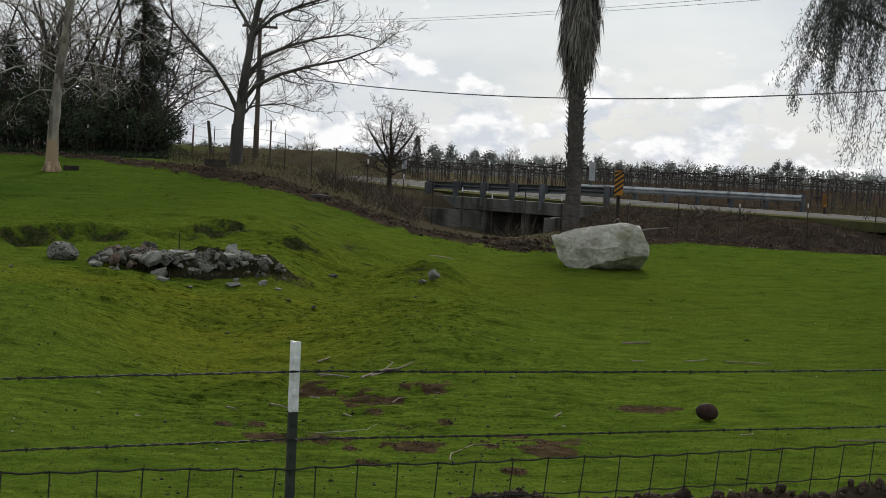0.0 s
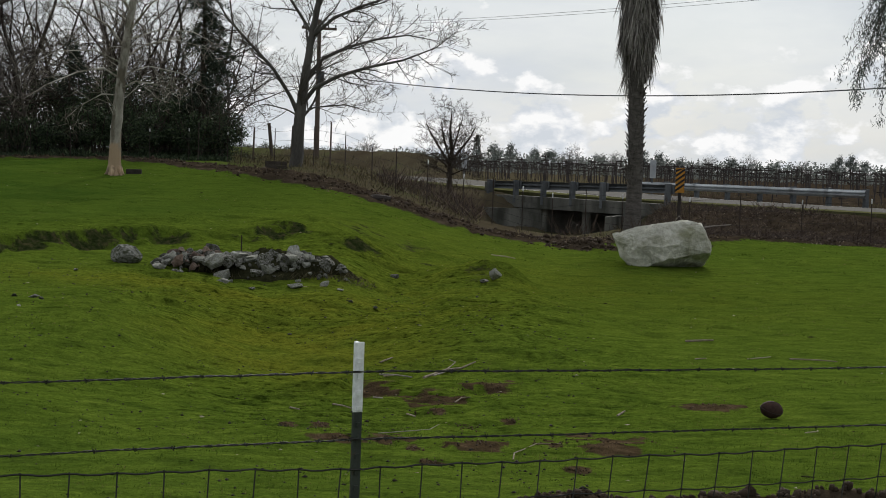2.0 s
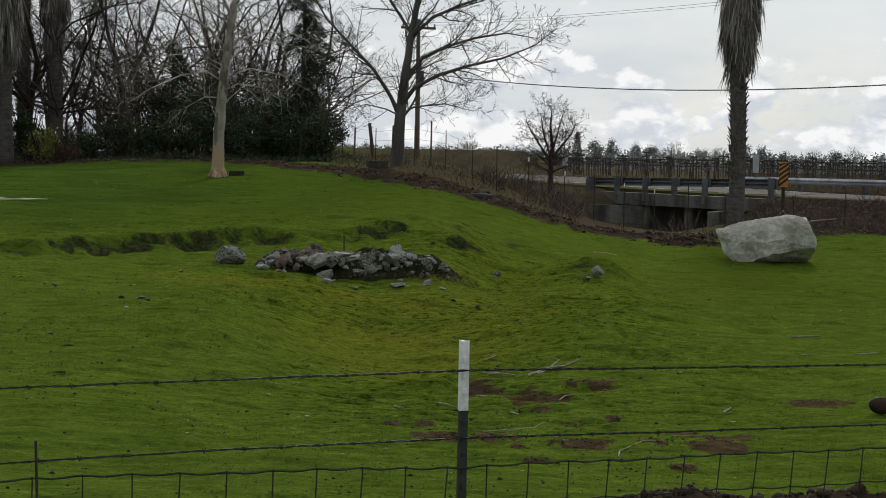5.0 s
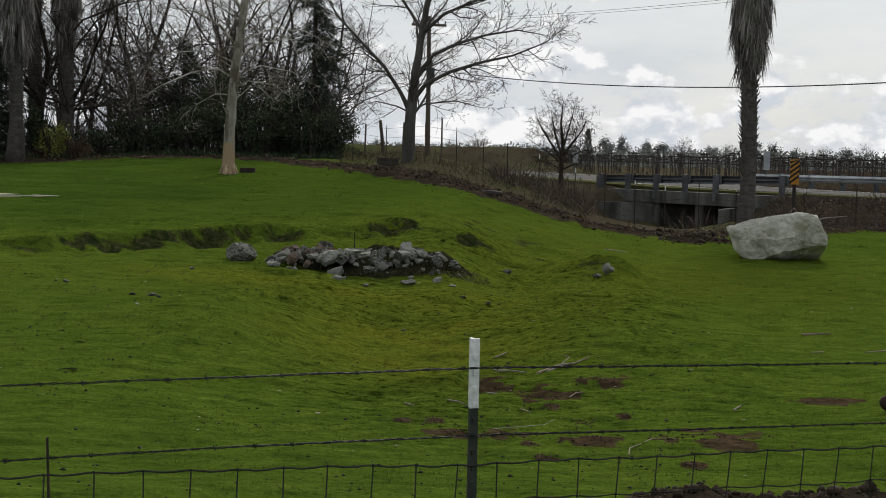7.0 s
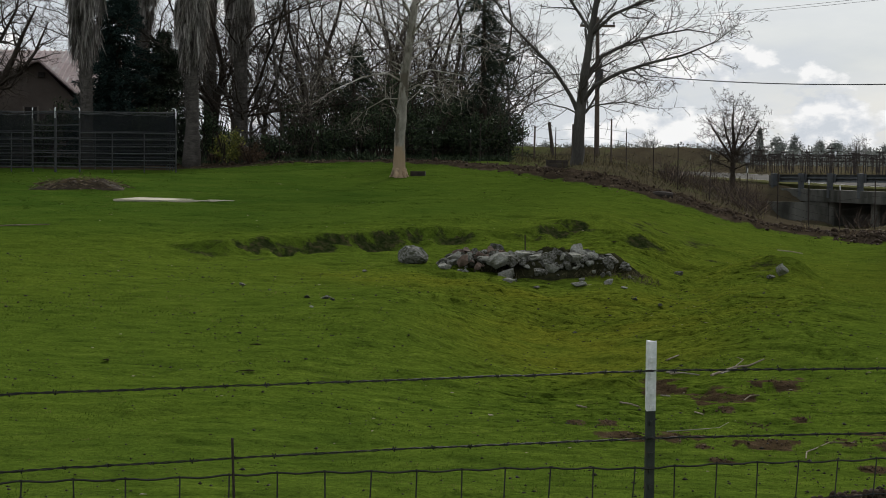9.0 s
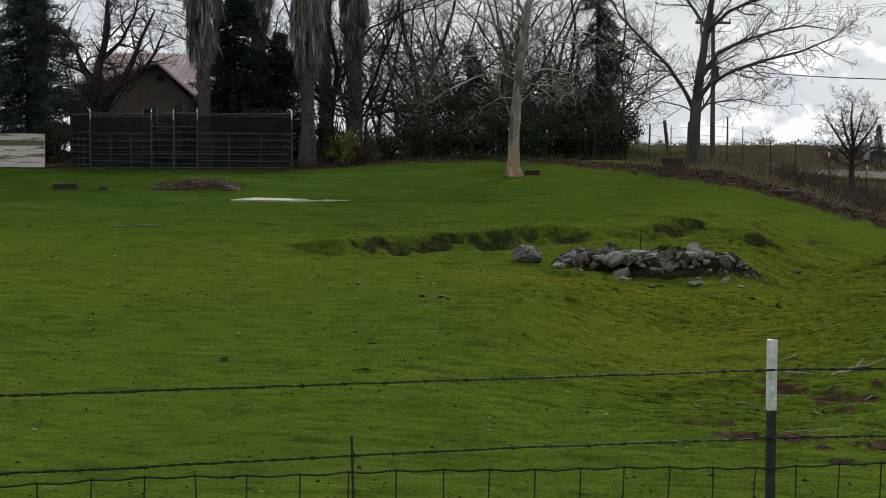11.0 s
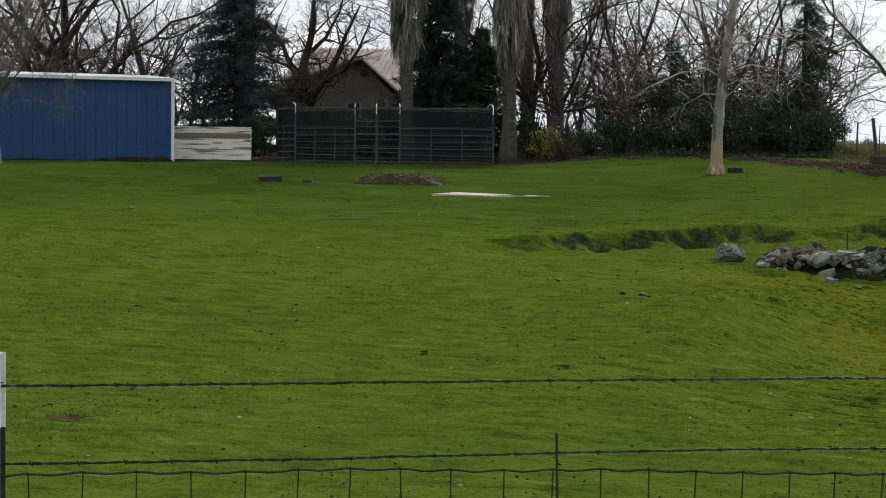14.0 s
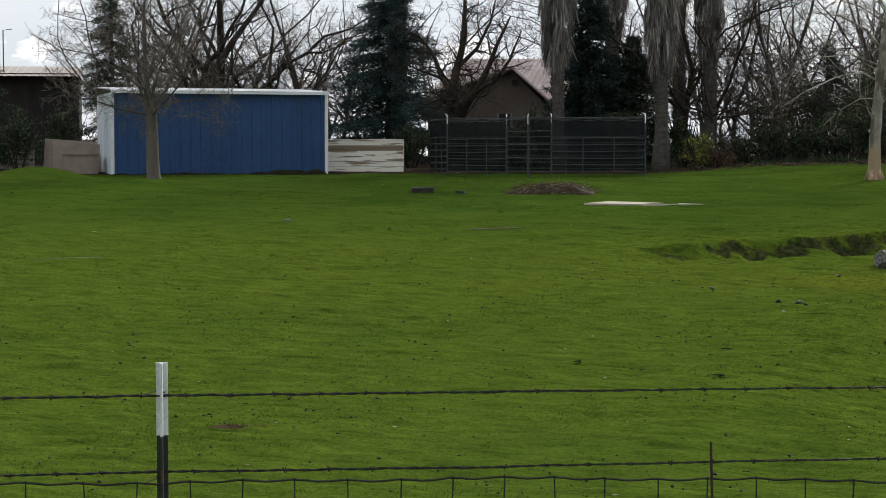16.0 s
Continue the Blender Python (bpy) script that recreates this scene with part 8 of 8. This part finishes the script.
line("overhead_cable", "dark overhead cable sagging along the road", 0.15, 6.90, -7.23, 7.89, 0.026)
line("overhead_wire", "thin overhead power wire along the road", -0.85, 9.55, -3.0, 3.4, 0.008)
line("overhead_wire", "thin overhead power wire along the road", 0.9, 9.55, -2.4, 2.6, 0.008)


# ---- fence along the dug strip and the road bank ----
far_posts = [(-4.4, 52.5), (-3.0, 51.6), (-1.9, 51.0), (-0.6, 50.0), (0.45, 48.6), (1.35, 47.4), (2.15, 46.4), (3.2, 45.6), (4.4, 45.0), (5.4, 44.8), (6.4, 44.8), (7.4, 45.0), (8.5, 45.3), (9.7, 45.8), (11.9, 46.2), (13.55, 46.4), (15.55, 46.2), (17.75, 45.6), (19.9, 44.8), (22.0, 44.0)]
fence_tops = []
for i, (a, r) in enumerate(far_posts):
    x, y = at_polar(a, r)
    z = ground_z(x, y)
    tall = 1.18 + 0.07 * math.sin(i * 2.2)
    fp = thing("steel_post", "thin rusty steel fence post on the field edge", "fence post", group="far fence posts")
    part("shaft", Mesh().tube([(x, y, z - 0.1), (x + 0.01 * math.sin(i), y, z + tall - 0.12)], 0.014, 5), M["rust"], fp)
    part("tip", Mesh().tube([(x + 0.01 * math.sin(i), y, z + tall - 0.12), (x + 0.012 * math.sin(i), y, z + tall)], 0.015, 5), M["steel_white"] if i % 3 else M["rust"], fp, "pale painted tip")
    fence_tops.append(Vector((x, y, z + tall)))
for k, d in enumerate((0.1, 0.38, 0.62, 0.82, 1.0)):
    tagged(part("fence_wire", Mesh().tube([p - Vector((0, 0.03, d)) for p in fence_tops], 0.0035, 4), M["wire"]), "thin fence wire along the field edge", "wire", "far fence wires")
for a, r, h, lean, rad in ((-0.05, 57.0, 1.7, 0.0, 0.03), (-1.95, 57.5, 1.25, -0.16, 0.06), (-2.6, 55.5, 1.1, 0.02, 0.03), (-1.35, 56.5, 1.2, 0.03, 0.03), (0.65, 62.0, 1.1, 0.0, 0.04)):
    x, y = at_polar(a, r)
    z = ground_z(x, y)
    wp = thing("wooden_post", "old dark wooden fence post on the bank", "fence post", group="old wooden posts")
    part("shaft", Mesh().tube([(x, y, z - 0.2), (x + lean * 0.5, y, z + h * 0.5), (x + lean, y, z + h)], [rad * 1.1, rad, rad * 0.9], 7), M["pole_wood"], wp)

# garden fence behind the pasture, with bright clips on its thin posts
garden = []
for i in range(9):
    a = -13.6 + i * 1.27
    x, y = at_polar(a, 53.2 + 0.2 * math.sin(i))
    z = ground_z(x, y)
    gp = thing("garden_post", "thin dark garden fence post with a white clip", "fence post", group="garden fence posts")
    part("shaft", Mesh().rod((x, y, z - 0.1), (x, y, z + 1.0), 0.010, 5), M["rust"], gp)
    part("clip", Mesh().box(x - 0.012, x + 0.012, y - 0.03, y - 0.011, z + 0.88 + 0.05 * math.sin(i * 3), z + 0.97 + 0.05 * math.sin(i * 3)), M["pen_cap"], gp, "white insulator clip")
    garden.append(Vector((x, y, z)))
for d in (0.35, 0.7, 1.0):
    tagged(part("fence_wire", Mesh().tube([p + Vector((0, -0.02, d)) for p in garden], 0.004, 4), M["wire"]), "thin garden fence wire before the shrubs", "wire", "garden fence wires")


# ---- vineyard beyond the road ----
def vineyard():
    rng = np.random.default_rng(70)
    stakes, wires = [], Mesh()
    C, L, W, D, S = [], [], [], [], []
    q = 17.0
    while q < 75:
        s = -190 + rng.uniform(0, 2)
        while s < 6:
            p = ROAD_P + s * ROAD_D + q * ROAD_N
            az = math.degrees(math.atan2(p[0], p[1]))
            if -3.5 < az < 22:
                h = rng.uniform(1.25, 1.72)
                stakes.append((p[0], p[1], ground_z(p[0], p[1]), h, rng.normal() * 0.04))
            s += 2.3 if q < 60 else 3.2
        q += 3.3 if q < 60 else 6.0
    v, f = [], []
    for x, y, z, h, lean in stakes:
        k = len(v)
        for zz, w in ((z - 0.1, 0.027), (z + h, 0.024)):
            o = lean * (zz - z)
            v += [(x - w + o, y - w, zz), (x + w + o, y - w, zz), (x + w + o, y + w, zz), (x - w + o, y + w, zz)]
        f += [(k, k + 1, k + 5, k + 4), (k + 1, k + 2, k + 6, k + 5), (k + 2, k + 3, k + 7, k + 6), (k + 3, k, k + 4, k + 7), (k + 4, k + 5, k + 6, k + 7)]
        k = len(v)
        d = Vector((ROAD_N[0], ROAD_N[1], 0)) * 0.30
        for zz in (z + h * 0.90, z + h * 0.93):
            v += [(x - d.x, y - d.y - 0.05, zz), (x + d.x, y + d.y - 0.05, zz), (x + d.x, y + d.y - 0.0, zz), (x - d.x, y - d.y - 0.0, zz)]
        f += [(k, k + 1, k + 5, k + 4), (k + 2, k + 3, k + 7, k + 6), (k + 4, k + 5, k + 6, k + 7), (k + 3, k + 2, k + 1, k), (k, k + 4, k + 7, k + 3), (k + 1, k + 2, k + 6, k + 5)]
        n = 9
        t = rng.uniform(-1.2, 1.2, n)
        zz = rng.uniform(0.75, 1.35, n)
        C.append(np.stack([x + ROAD_D[0] * t, y + ROAD_D[1] * t, z + zz], 1))
        D.append(unit(np.stack([rng.normal(0, 0.5, n), rng.normal(0, 0.4, n), rng.normal(0.25, 0.6, n)], 1)))
        L.append(rng.uniform(0.3, 0.75, n)), W.append(rng.uniform(0.015, 0.04, n))
    tagged(new("vine_stakes", raw_mesh("vine_stakes", np.array(v), np.array(f), M["vine_wood"], 4)), "rows of grey vineyard stakes with crossarms", "vineyard", kind="stuff")
    C, D, L, W = map(np.concatenate, (C, D, L, W))
    v, f = quads(C, L, W, D, unit(np.cross(D, spread(rng, len(C)))))
    tagged(new("vine_canes", raw_mesh("vine_canes", v, f, M["vine_wood"], 4)), "tangled leafless brown vine canes on the trellis", "vines", kind="stuff")
    for q in (17.0, 20.3, 23.6, 26.9, 30.2, 33.5, 36.8):
        for h in (1.0, 1.4):
            pts = [road_point(s, q, ground_z(*(road_point(s, q)[:2])) + h) for s in np.arange(-150, 6, 6)]
            tagged(part("trellis_wire", Mesh().tube(pts, 0.012, 3), M["vine_wood"]), "trellis wire with bare vine cordons", "wire", "trellis wires")


vineyard()


# ---- far trees on the skyline ----
def far_tree(a, r, h, w, mat, seed, shape, label):
    rng = np.random.default_rng(seed)
    x, y = at_polar(a, r)
    z = ground_z(x, y)
    ob = thing("far_tree", label, "tree", pose(x, y, z), "skyline trees")
    part("trunk", Mesh().tube([(0, 0, -0.3), (0, 0, h * 0.7)], [h * 0.03, h * 0.01], 5), M["bark_dark"], ob)
    n = 1700 if shape != "bare" else 700
    if shape == "cone":
        u = rng.uniform(0.05, 1, n)
        rad = w / 2 * (1 - u) ** 0.8 * np.sqrt(rng.uniform(0.1, 1, n)) + 0.1
        an = rng.uniform(0, 6.28, n)
        c = np.stack([np.cos(an) * rad, np.sin(an) * rad, u * h], 1)
    else:
        lumps = unit(rng.normal(size=(14, 3))) * rng.uniform(0.2, 0.75, (14, 1))
        p = lumps[rng.integers(0, 14, n)] + spread(rng, n) * rng.uniform(0.0, 0.42, (n, 1))
        c = np.stack([p[:, 0] * w / 2, p[:, 1] * w / 2, h * (0.55 + 0.45 * p[:, 2])], 1)
    d = spread(rng, n)
    k = 0.050 * h if shape != "bare" else 0.14 * h
    wd = 0.028 * h if shape != "bare" else 0.009 * h
    if shape == "bare":
        d = unit(np.stack([c[:, 0] / w, c[:, 1] / w, np.abs(d[:, 2]) * 0.5 + 0.3], 1) + 0.5 * d)
    v, f = quads(c, rng.uniform(0.6, 1.3, n) * k, rng.uniform(0.6, 1.3, n) * wd, d, unit(np.cross(d, spread(rng, n))))
    part("crown", raw_mesh("crown", v, f, mat, 4), mat, ob)
    return ob


rng_f = np.random.default_rng(80)
for i, (a, h, w, shape) in enumerate(((-3.0, 5.0, 6, "round"), (-2.2, 5.5, 6, "round"), (-1.3, 5.2, 5, "round"), (0.2, 5.0, 6, "round"), (1.15, 7.3, 7.5, "bare"), (2.0, 4.5, 5, "round"), (4.8, 7.6, 3.4, "cone"), (5.4, 6.8, 5, "round"), (5.9, 7.5, 5.5, "round"), (6.75, 6.2, 5.0, "round"),
                                      (7.3, 5.8, 6, "round"), (7.9, 7.0, 8, "bare"), (8.9, 5.5, 5, "round"), (9.4, 5.6, 6, "bare"), (10.3, 5.6, 5, "round"), (10.9, 6.6, 4.5, "round"), (11.5, 5.6, 5, "round"), (12.4, 5.2, 6, "bare"), (13.2, 5.4, 5, "round"), (13.8, 5.9, 6, "bare"), (14.6, 4.9, 5, "round"),
                                      (16.6, 6.1, 4, "round"), (17.0, 6.4, 4.5, "round"), (17.4, 6.0, 4, "round"), (15.5, 4.6, 5, "bare"), (18.6, 4.6, 6, "round"), (19.6, 4.8, 6, "round"))):
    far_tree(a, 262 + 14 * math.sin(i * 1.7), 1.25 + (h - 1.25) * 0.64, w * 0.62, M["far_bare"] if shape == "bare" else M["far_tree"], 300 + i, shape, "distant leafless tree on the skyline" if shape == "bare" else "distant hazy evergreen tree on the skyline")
n = 18000
aa, r = np.radians(rng_f.uniform(-4, 22, n)), rng_f.uniform(240, 300, n)
x, y = r * np.sin(aa), r * np.cos(aa)
hh = 2.6 + 0.7 * wobble(x, y, 0.13, 2.0) + 0.4 * wobble(x, y, 0.4, 1.0)
c = np.stack([x, y, 0.95 + hh * rng_f.uniform(0, 1, n)], 1)
d = spread(rng_f, n)
v, f = quads(c, rng_f.uniform(0.28, 0.6, n), rng_f.uniform(0.18, 0.4, n), d, unit(np.cross(d, spread(rng_f, n))))
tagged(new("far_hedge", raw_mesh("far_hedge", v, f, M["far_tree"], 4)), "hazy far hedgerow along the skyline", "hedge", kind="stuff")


# ---- brush, weeds, litter ----
def brush(name, label, category, mat, seed, n, a0, a1, r0, r1, lo, hi, w, keep=None, lean=0.5):
    rng = np.random.default_rng(seed)
    x, y = scatter_polar(rng, n, a0, a1, r0, r1, 1.6)
    ok = np.ones(len(x), bool) if keep is None else keep(x, y, rng)
    x, y = x[ok], y[ok]
    k = len(x)
    h = rng.uniform(lo, hi, k) * np.clip(0.65 + 0.6 * wobble(x, y, 1.1, seed), 0.2, 1.4)
    d = unit(np.stack([rng.normal(0, lean, k), rng.normal(0, lean, k), rng.uniform(0.4, 1.0, k)], 1))
    up = rng.uniform(0, 0.5, k) ** 1.5
    v, f = quads(np.stack([x, y, ground_height(x, y) - 0.02 + up * h], 1), h, rng.uniform(0.6, 1.5, k) * w, d, unit(np.cross(d, spread(rng, k))))
    return tagged(new(name, raw_mesh(name, v, f, mat, 4)), label, category, kind="stuff")


def off_road(x, y):
    s, q = road_frame(x, y)
    return (q < -0.5) | ((q > 9.6) & (q < 15))


def by_creek(x, y):
    s, q = road_frame(x, y)
    az, r = np.degrees(np.arctan2(x, y)), np.hypot(x, y)
    return ((s > -10.5) & (s < 0.5) & (q > -9)) | ((az > 5.0) & (az < 10.9) & (r < 66) & (grain(x, y, 0.7, 40) < 0.55))


brush("brambles", "brown leafless bramble tangle on the road bank", "brush", M["bramble"], 81, 28000, 10.5, 22, 44.6, 66, 0.12, 0.50, 0.018, lambda x, y, rng: off_road(x, y) & (road_frame(x, y)[1] < 0), 0.9)
brush("dry_weeds", "dry grey-brown weeds along the road bank", "weeds", M["weed"], 82, 30000, -3.5, 12, 41.5, 84, 0.10, 0.40, 0.018, lambda x, y, rng: off_road(x, y) & (strip_distance(x, y) > 1.1) & (field_amount(x, y) > 0.4) & ~by_creek(x, y), 0.45)
brush("creek_brush", "dark leafless brush along the creek", "brush", M["bramble"], 83, 20000, 1.6, 12, 42.5, 72, 0.25, 0.95, 0.016, lambda x, y, rng: (road_frame(x, y)[1] < -1.0) & (strip_distance(x, y) > 1.5) & (field_amount(x, y) > 0.5) & (wobble(x, y, 0.6, 3.0) > -0.25) & ~by_creek(x, y), 0.55)
brush("verge_grass", "dry yellowish verge grass beyond the road", "grass", M["weed"], 84, 14000, -4, 22, 66, 130, 0.15, 0.5, 0.035, lambda x, y, rng: (road_frame(x, y)[1] > 9.8) & (road_frame(x, y)[1] < 17), 0.4)
brush("hedge_growth", "dense dark undergrowth along the woodland edge", "undergrowth", M["holly"], 85, 30000, -13.5, -3.4, 53.6, 57.5, 0.08, 0.36, 0.03, None, 1.1)
brush("garden_growth", "dark low undergrowth behind the pen", "undergrowth", M["holly"], 86, 16000, -21.2, -13.5, 54.5, 58.5, 0.1, 0.45, 0.03, None, 1.1)
brush("wood_thicket", "thicket of thin bare stems in the woodland", "thicket", M["thicket"], 87, 5000, -13.0, -3.5, 55, 64, 0.8, 3.0, 0.014, None, 0.35)
brush("dry_leaves", "dry brown leaves along the garden edge", "leaves", M["litter"], 88, 5200, -14.0, -5.0, 51.6, 53.8, 0.04, 0.10, 0.06, None, 1.6)
brush("heap_weeds", "green and brown weeds growing on the rock heap", "weeds", M["weed"], 89, 5200, -6, 2.0, 26.2, 27.7, 0.05, 0.20, 0.010, lambda x, y, rng: ((x + 0.75) / 1.5) ** 2 + ((y - 26.95) / 0.6) ** 2 < 1, 0.6)
brush("bank_leaves", "pale dead leaves scattered over the bramble bank", "leaves", M["straw"], 90, 2600, 8.5, 22, 43.8, 60, 0.03, 0.07, 0.045, lambda x, y, rng: off_road(x, y) & (road_frame(x, y)[1] < 0), 1.6)
brush("strip_leaves", "pale dead leaves and roots on the dug strip", "leaves", M["litter"], 91, 5200, -3.5, 13, 40.2, 50.5, 0.04, 0.10, 0.04, lambda x, y, rng: strip_distance(x, y) < 1.4, 1.6)

# clods in the dug strip and on the fence heap
rng_c = np.random.default_rng(95)
CL = [stone_mesh("clod", 240 + i, M["soil"], 6, 1, 0.2) for i in range(4)]
cv, cf = [], []
for k in range(2800):
    if k >= 2600:
        x, y = 5.8 + rng_c.normal() * 0.42, 38.75 + rng_c.normal() * 0.3
        s = float(np.clip(rng_c.lognormal(-3.2, 0.5), 0.015, 0.10))
    elif k < 2000:
        i = int(rng_c.integers(0, len(STRIP) - 1))
        u = rng_c.uniform()
        w = STRIP_W[i] + (STRIP_W[i + 1] - STRIP_W[i]) * u
        x = STRIP[i][0] + (STRIP[i + 1][0] - STRIP[i][0]) * u + rng_c.normal() * 0.35 * w
        y = STRIP[i][1] + (STRIP[i + 1][1] - STRIP[i][1]) * u + rng_c.normal() * 0.45 * w
        s = float(np.clip(rng_c.lognormal(-3.45, 0.55), 0.012, 0.10))
    else:
        x, y = rng_c.uniform(1.2, 4.8), 10.5 + rng_c.normal() * 0.22
        s = float(np.clip(rng_c.lognormal(-3.7, 0.5), 0.01, 0.06))
        if soil_amount(np.array([x]), np.array([y]))[0] < 0.5:
            continue
    me = CL[k % 4]
    m = pose(x, y, ground_z(x, y) + s * 0.2, rng_c.uniform(0, 360), rng_c.uniform(0, 360), rng_c.uniform(0, 360)) @ Matrix.Diagonal((s, s * 0.8, s * 0.7, 1))
    b = len(cv)
    cv += [tuple(m @ v.co) for v in me.vertices]
    cf += [tuple(j + b for j in p.vertices) for p in me.polygons]
tagged(new("soil_clods", raw_mesh("soil_clods", np.array(cv), np.array(cf), M["soil"], 3)), "brown clods of freshly dug soil", "soil", kind="stuff")

# dead sticks and straws in the near grass: two ends, thickness
for x0, y0, x1, y1, r, dark in ((4.68, 22.1, 5.05, 22.1, 0.024, 1), (4.35, 19.95, 4.5, 20.0, 0.012, 0), (5.55, 20.2, 6.1, 20.1, 0.016, 1), (5.05, 20.25, 5.35, 20.3, 0.012, 0), (4.05, 14.15, 4.2, 14.3, 0.009, 0), (3.35, 35.3, 3.85, 35.3, 0.02, 0), (4.9, 14.1, 5.3, 13.95, 0.012, 1), (-10.9, 29.4, -9.9, 29.5, 0.02, 1), (-14.2, 22.3, -14.9, 21.6, 0.012, 1), (-0.5, 25.7, -0.05, 25.75, 0.014, 0)):
    r = r * 0.62
    z0, z1 = ground_z(x0, y0) + r * 0.8, ground_z(x1, y1) + r * 0.8
    mid = Vector(((x0 + x1) / 2 + 0.05, (y0 + y1) / 2 - 0.03, (z0 + z1) / 2 + 0.012))
    tagged(part("stick", Mesh().tube([(x0, y0, z0), mid, (x1, y1, z1 + 0.01)], [r, r * 0.9, r * 0.6], 6), M["dry_branch"] if dark else M["straw"]), "weathered dead stick lying in the grass" if dark else "pale dry stick lying in the grass", "stick", "fallen sticks")

# branches, twigs and bent straws lying by the bare places: thickness, tone, points along the ground
for r, tone, *run in ((0.015, "dry_branch", (1.04, 17.91), (1.32, 18.55), (1.49, 18.74), (1.67, 18.98)), (0.010, "grey_wood", (1.15, 18.06), (1.34, 18.55)), (0.012, "dry_branch", (0.63, 19.54), (0.70, 19.59), (0.78, 19.79)), (0.010, "grey_wood", (0.60, 18.63), (0.77, 18.43), (0.93, 18.17)),
                      (0.008, "dry_branch", (0.63, 18.28), (0.78, 18.42)), (0.009, "dry_branch", (0.09, 16.12), (0.19, 15.92), (0.27, 15.87)), (0.009, "dry_branch", (-0.31, 16.06), (-0.22, 15.86)), (0.008, "dry_branch", (1.26, 16.38), (1.33, 16.52), (1.42, 16.57)), (0.008, "dry_branch", (0.77, 15.74), (0.83, 15.39)),
                      (0.004, "grey_wood", (0.45, 13.71), (0.74, 13.89), (0.88, 14.04), (0.99, 14.48)), (0.006, "dry_branch", (1.41, 12.52), (1.45, 12.82), (1.53, 12.97), (1.67, 13.25), (1.88, 13.28)), (0.011, "dry_branch", (2.71, 15.64), (2.81, 15.83)), (0.007, "grey_wood", (0.48, 16.52), (0.56, 16.22))):
    line = [Vector((x, y, ground_z(x, y) + 0.7 * r + 0.010 * (k % 2))) for k, (x, y) in enumerate(run)]
    twig = Mesh().tube(line, [r * (1 - 0.55 * k / len(run)) for k in range(len(run))], 6)
    if len(run) == 4 and r > 0.01:
        side = line[2] + Vector((-0.05, 0.12, 0.05))
        twig.tube([line[1], side, side + Vector((-0.06, 0.16, 0.01))], [r * 0.5, r * 0.4, r * 0.2], 5)
    tagged(part("stick", twig, M[tone]), "weathered dead twig lying in the grass" if tone == "grey_wood" else "pale dry branch lying on the turf", "stick", "fallen sticks")

# droppings and crumbs of earth over the grazed turf, and pale scraps of straw
rng_d = np.random.default_rng(97)


def crumbs(name, label, category, mat, n, lo, hi, a0, a1, r0, r1, flat):
    x, y = scatter_polar(rng_d, n, a0, a1, r0, r1, 1.25)
    keep = grain(x, y, 1.6, 60) + rng_d.uniform(-0.7, 0.9, n) > 0
    x, y = x[keep], y[keep]
    k = len(x)
    s = np.clip(rng_d.lognormal(np.log(lo), 0.45, k), lo * 0.4, hi)
    base = np.array([(1, 0, 0), (-0.5, 0.86, 0), (-0.5, -0.86, 0), (0, 0, 1), (0, 0, -0.4)])
    tri = np.array([(0, 1, 3), (1, 2, 3), (2, 0, 3), (1, 0, 4), (2, 1, 4), (0, 2, 4)])
    a = rng_d.uniform(0, 6.28, k)
    st = rng_d.uniform(0.8, 2.2, k)
    p = base[None] * s[:, None, None]
    px_, py_ = p[..., 0] * st[:, None], p[..., 1]
    v = np.stack([px_ * np.cos(a)[:, None] - py_ * np.sin(a)[:, None] + x[:, None], px_ * np.sin(a)[:, None] + py_ * np.cos(a)[:, None] + y[:, None], p[..., 2] * flat + ground_height(x, y)[:, None] + 0.014], -1)
    f = tri[None] + 5 * np.arange(k)[:, None, None]
    tagged(new(name, raw_mesh(name, v.reshape(-1, 3), f.reshape(-1, 3), mat)), label, category, kind="stuff")


crumbs("droppings", "small dark droppings and earth crumbs on the turf", "droppings", M["dropping"], 5200, 0.008, 0.020, -37, 9, 9, 27, 0.8)
crumbs("dung", "dark flat dung pats and torn clods on the turf", "dung", M["moss_earth"], 130, 0.024, 0.05, -37, 21, 12, 44, 0.28)
crumbs("straw_scraps", "small pale scraps of straw and leaf on the turf", "straw", M["straw"], 700, 0.010, 0.03, -37, 21, 10, 46, 0.3)

# crumbs of dry earth over the worn bare places
rng_e = np.random.default_rng(99)
ev, ef = [], []
for cx, cy, sx, sy in BARE:
    for k in range(int(20 + 150 * sx)):
        x, y = cx + rng_e.normal() * sx * 0.5, cy + rng_e.normal() * sy * 0.5
        s = float(np.clip(rng_e.lognormal(-4.95, 0.45), 0.004, 0.016))
        me = CL[k % 4]
        m = pose(x, y, ground_z(x, y) + s * 0.3, rng_e.uniform(0, 360), rng_e.uniform(0, 360), rng_e.uniform(0, 360)) @ Matrix.Diagonal((s * 1.3, s, s * 0.7, 1))
        b = len(ev)
        ev += [tuple(m @ v.co) for v in me.vertices]
        ef += [tuple(j + b for j in p.vertices) for p in me.polygons]
tagged(new("earth_crumbs", raw_mesh("earth_crumbs", np.array(ev), np.array(ef), M["soil_red"], 3)), "crumbs of dry reddish earth on the worn bare places", "soil", kind="stuff")
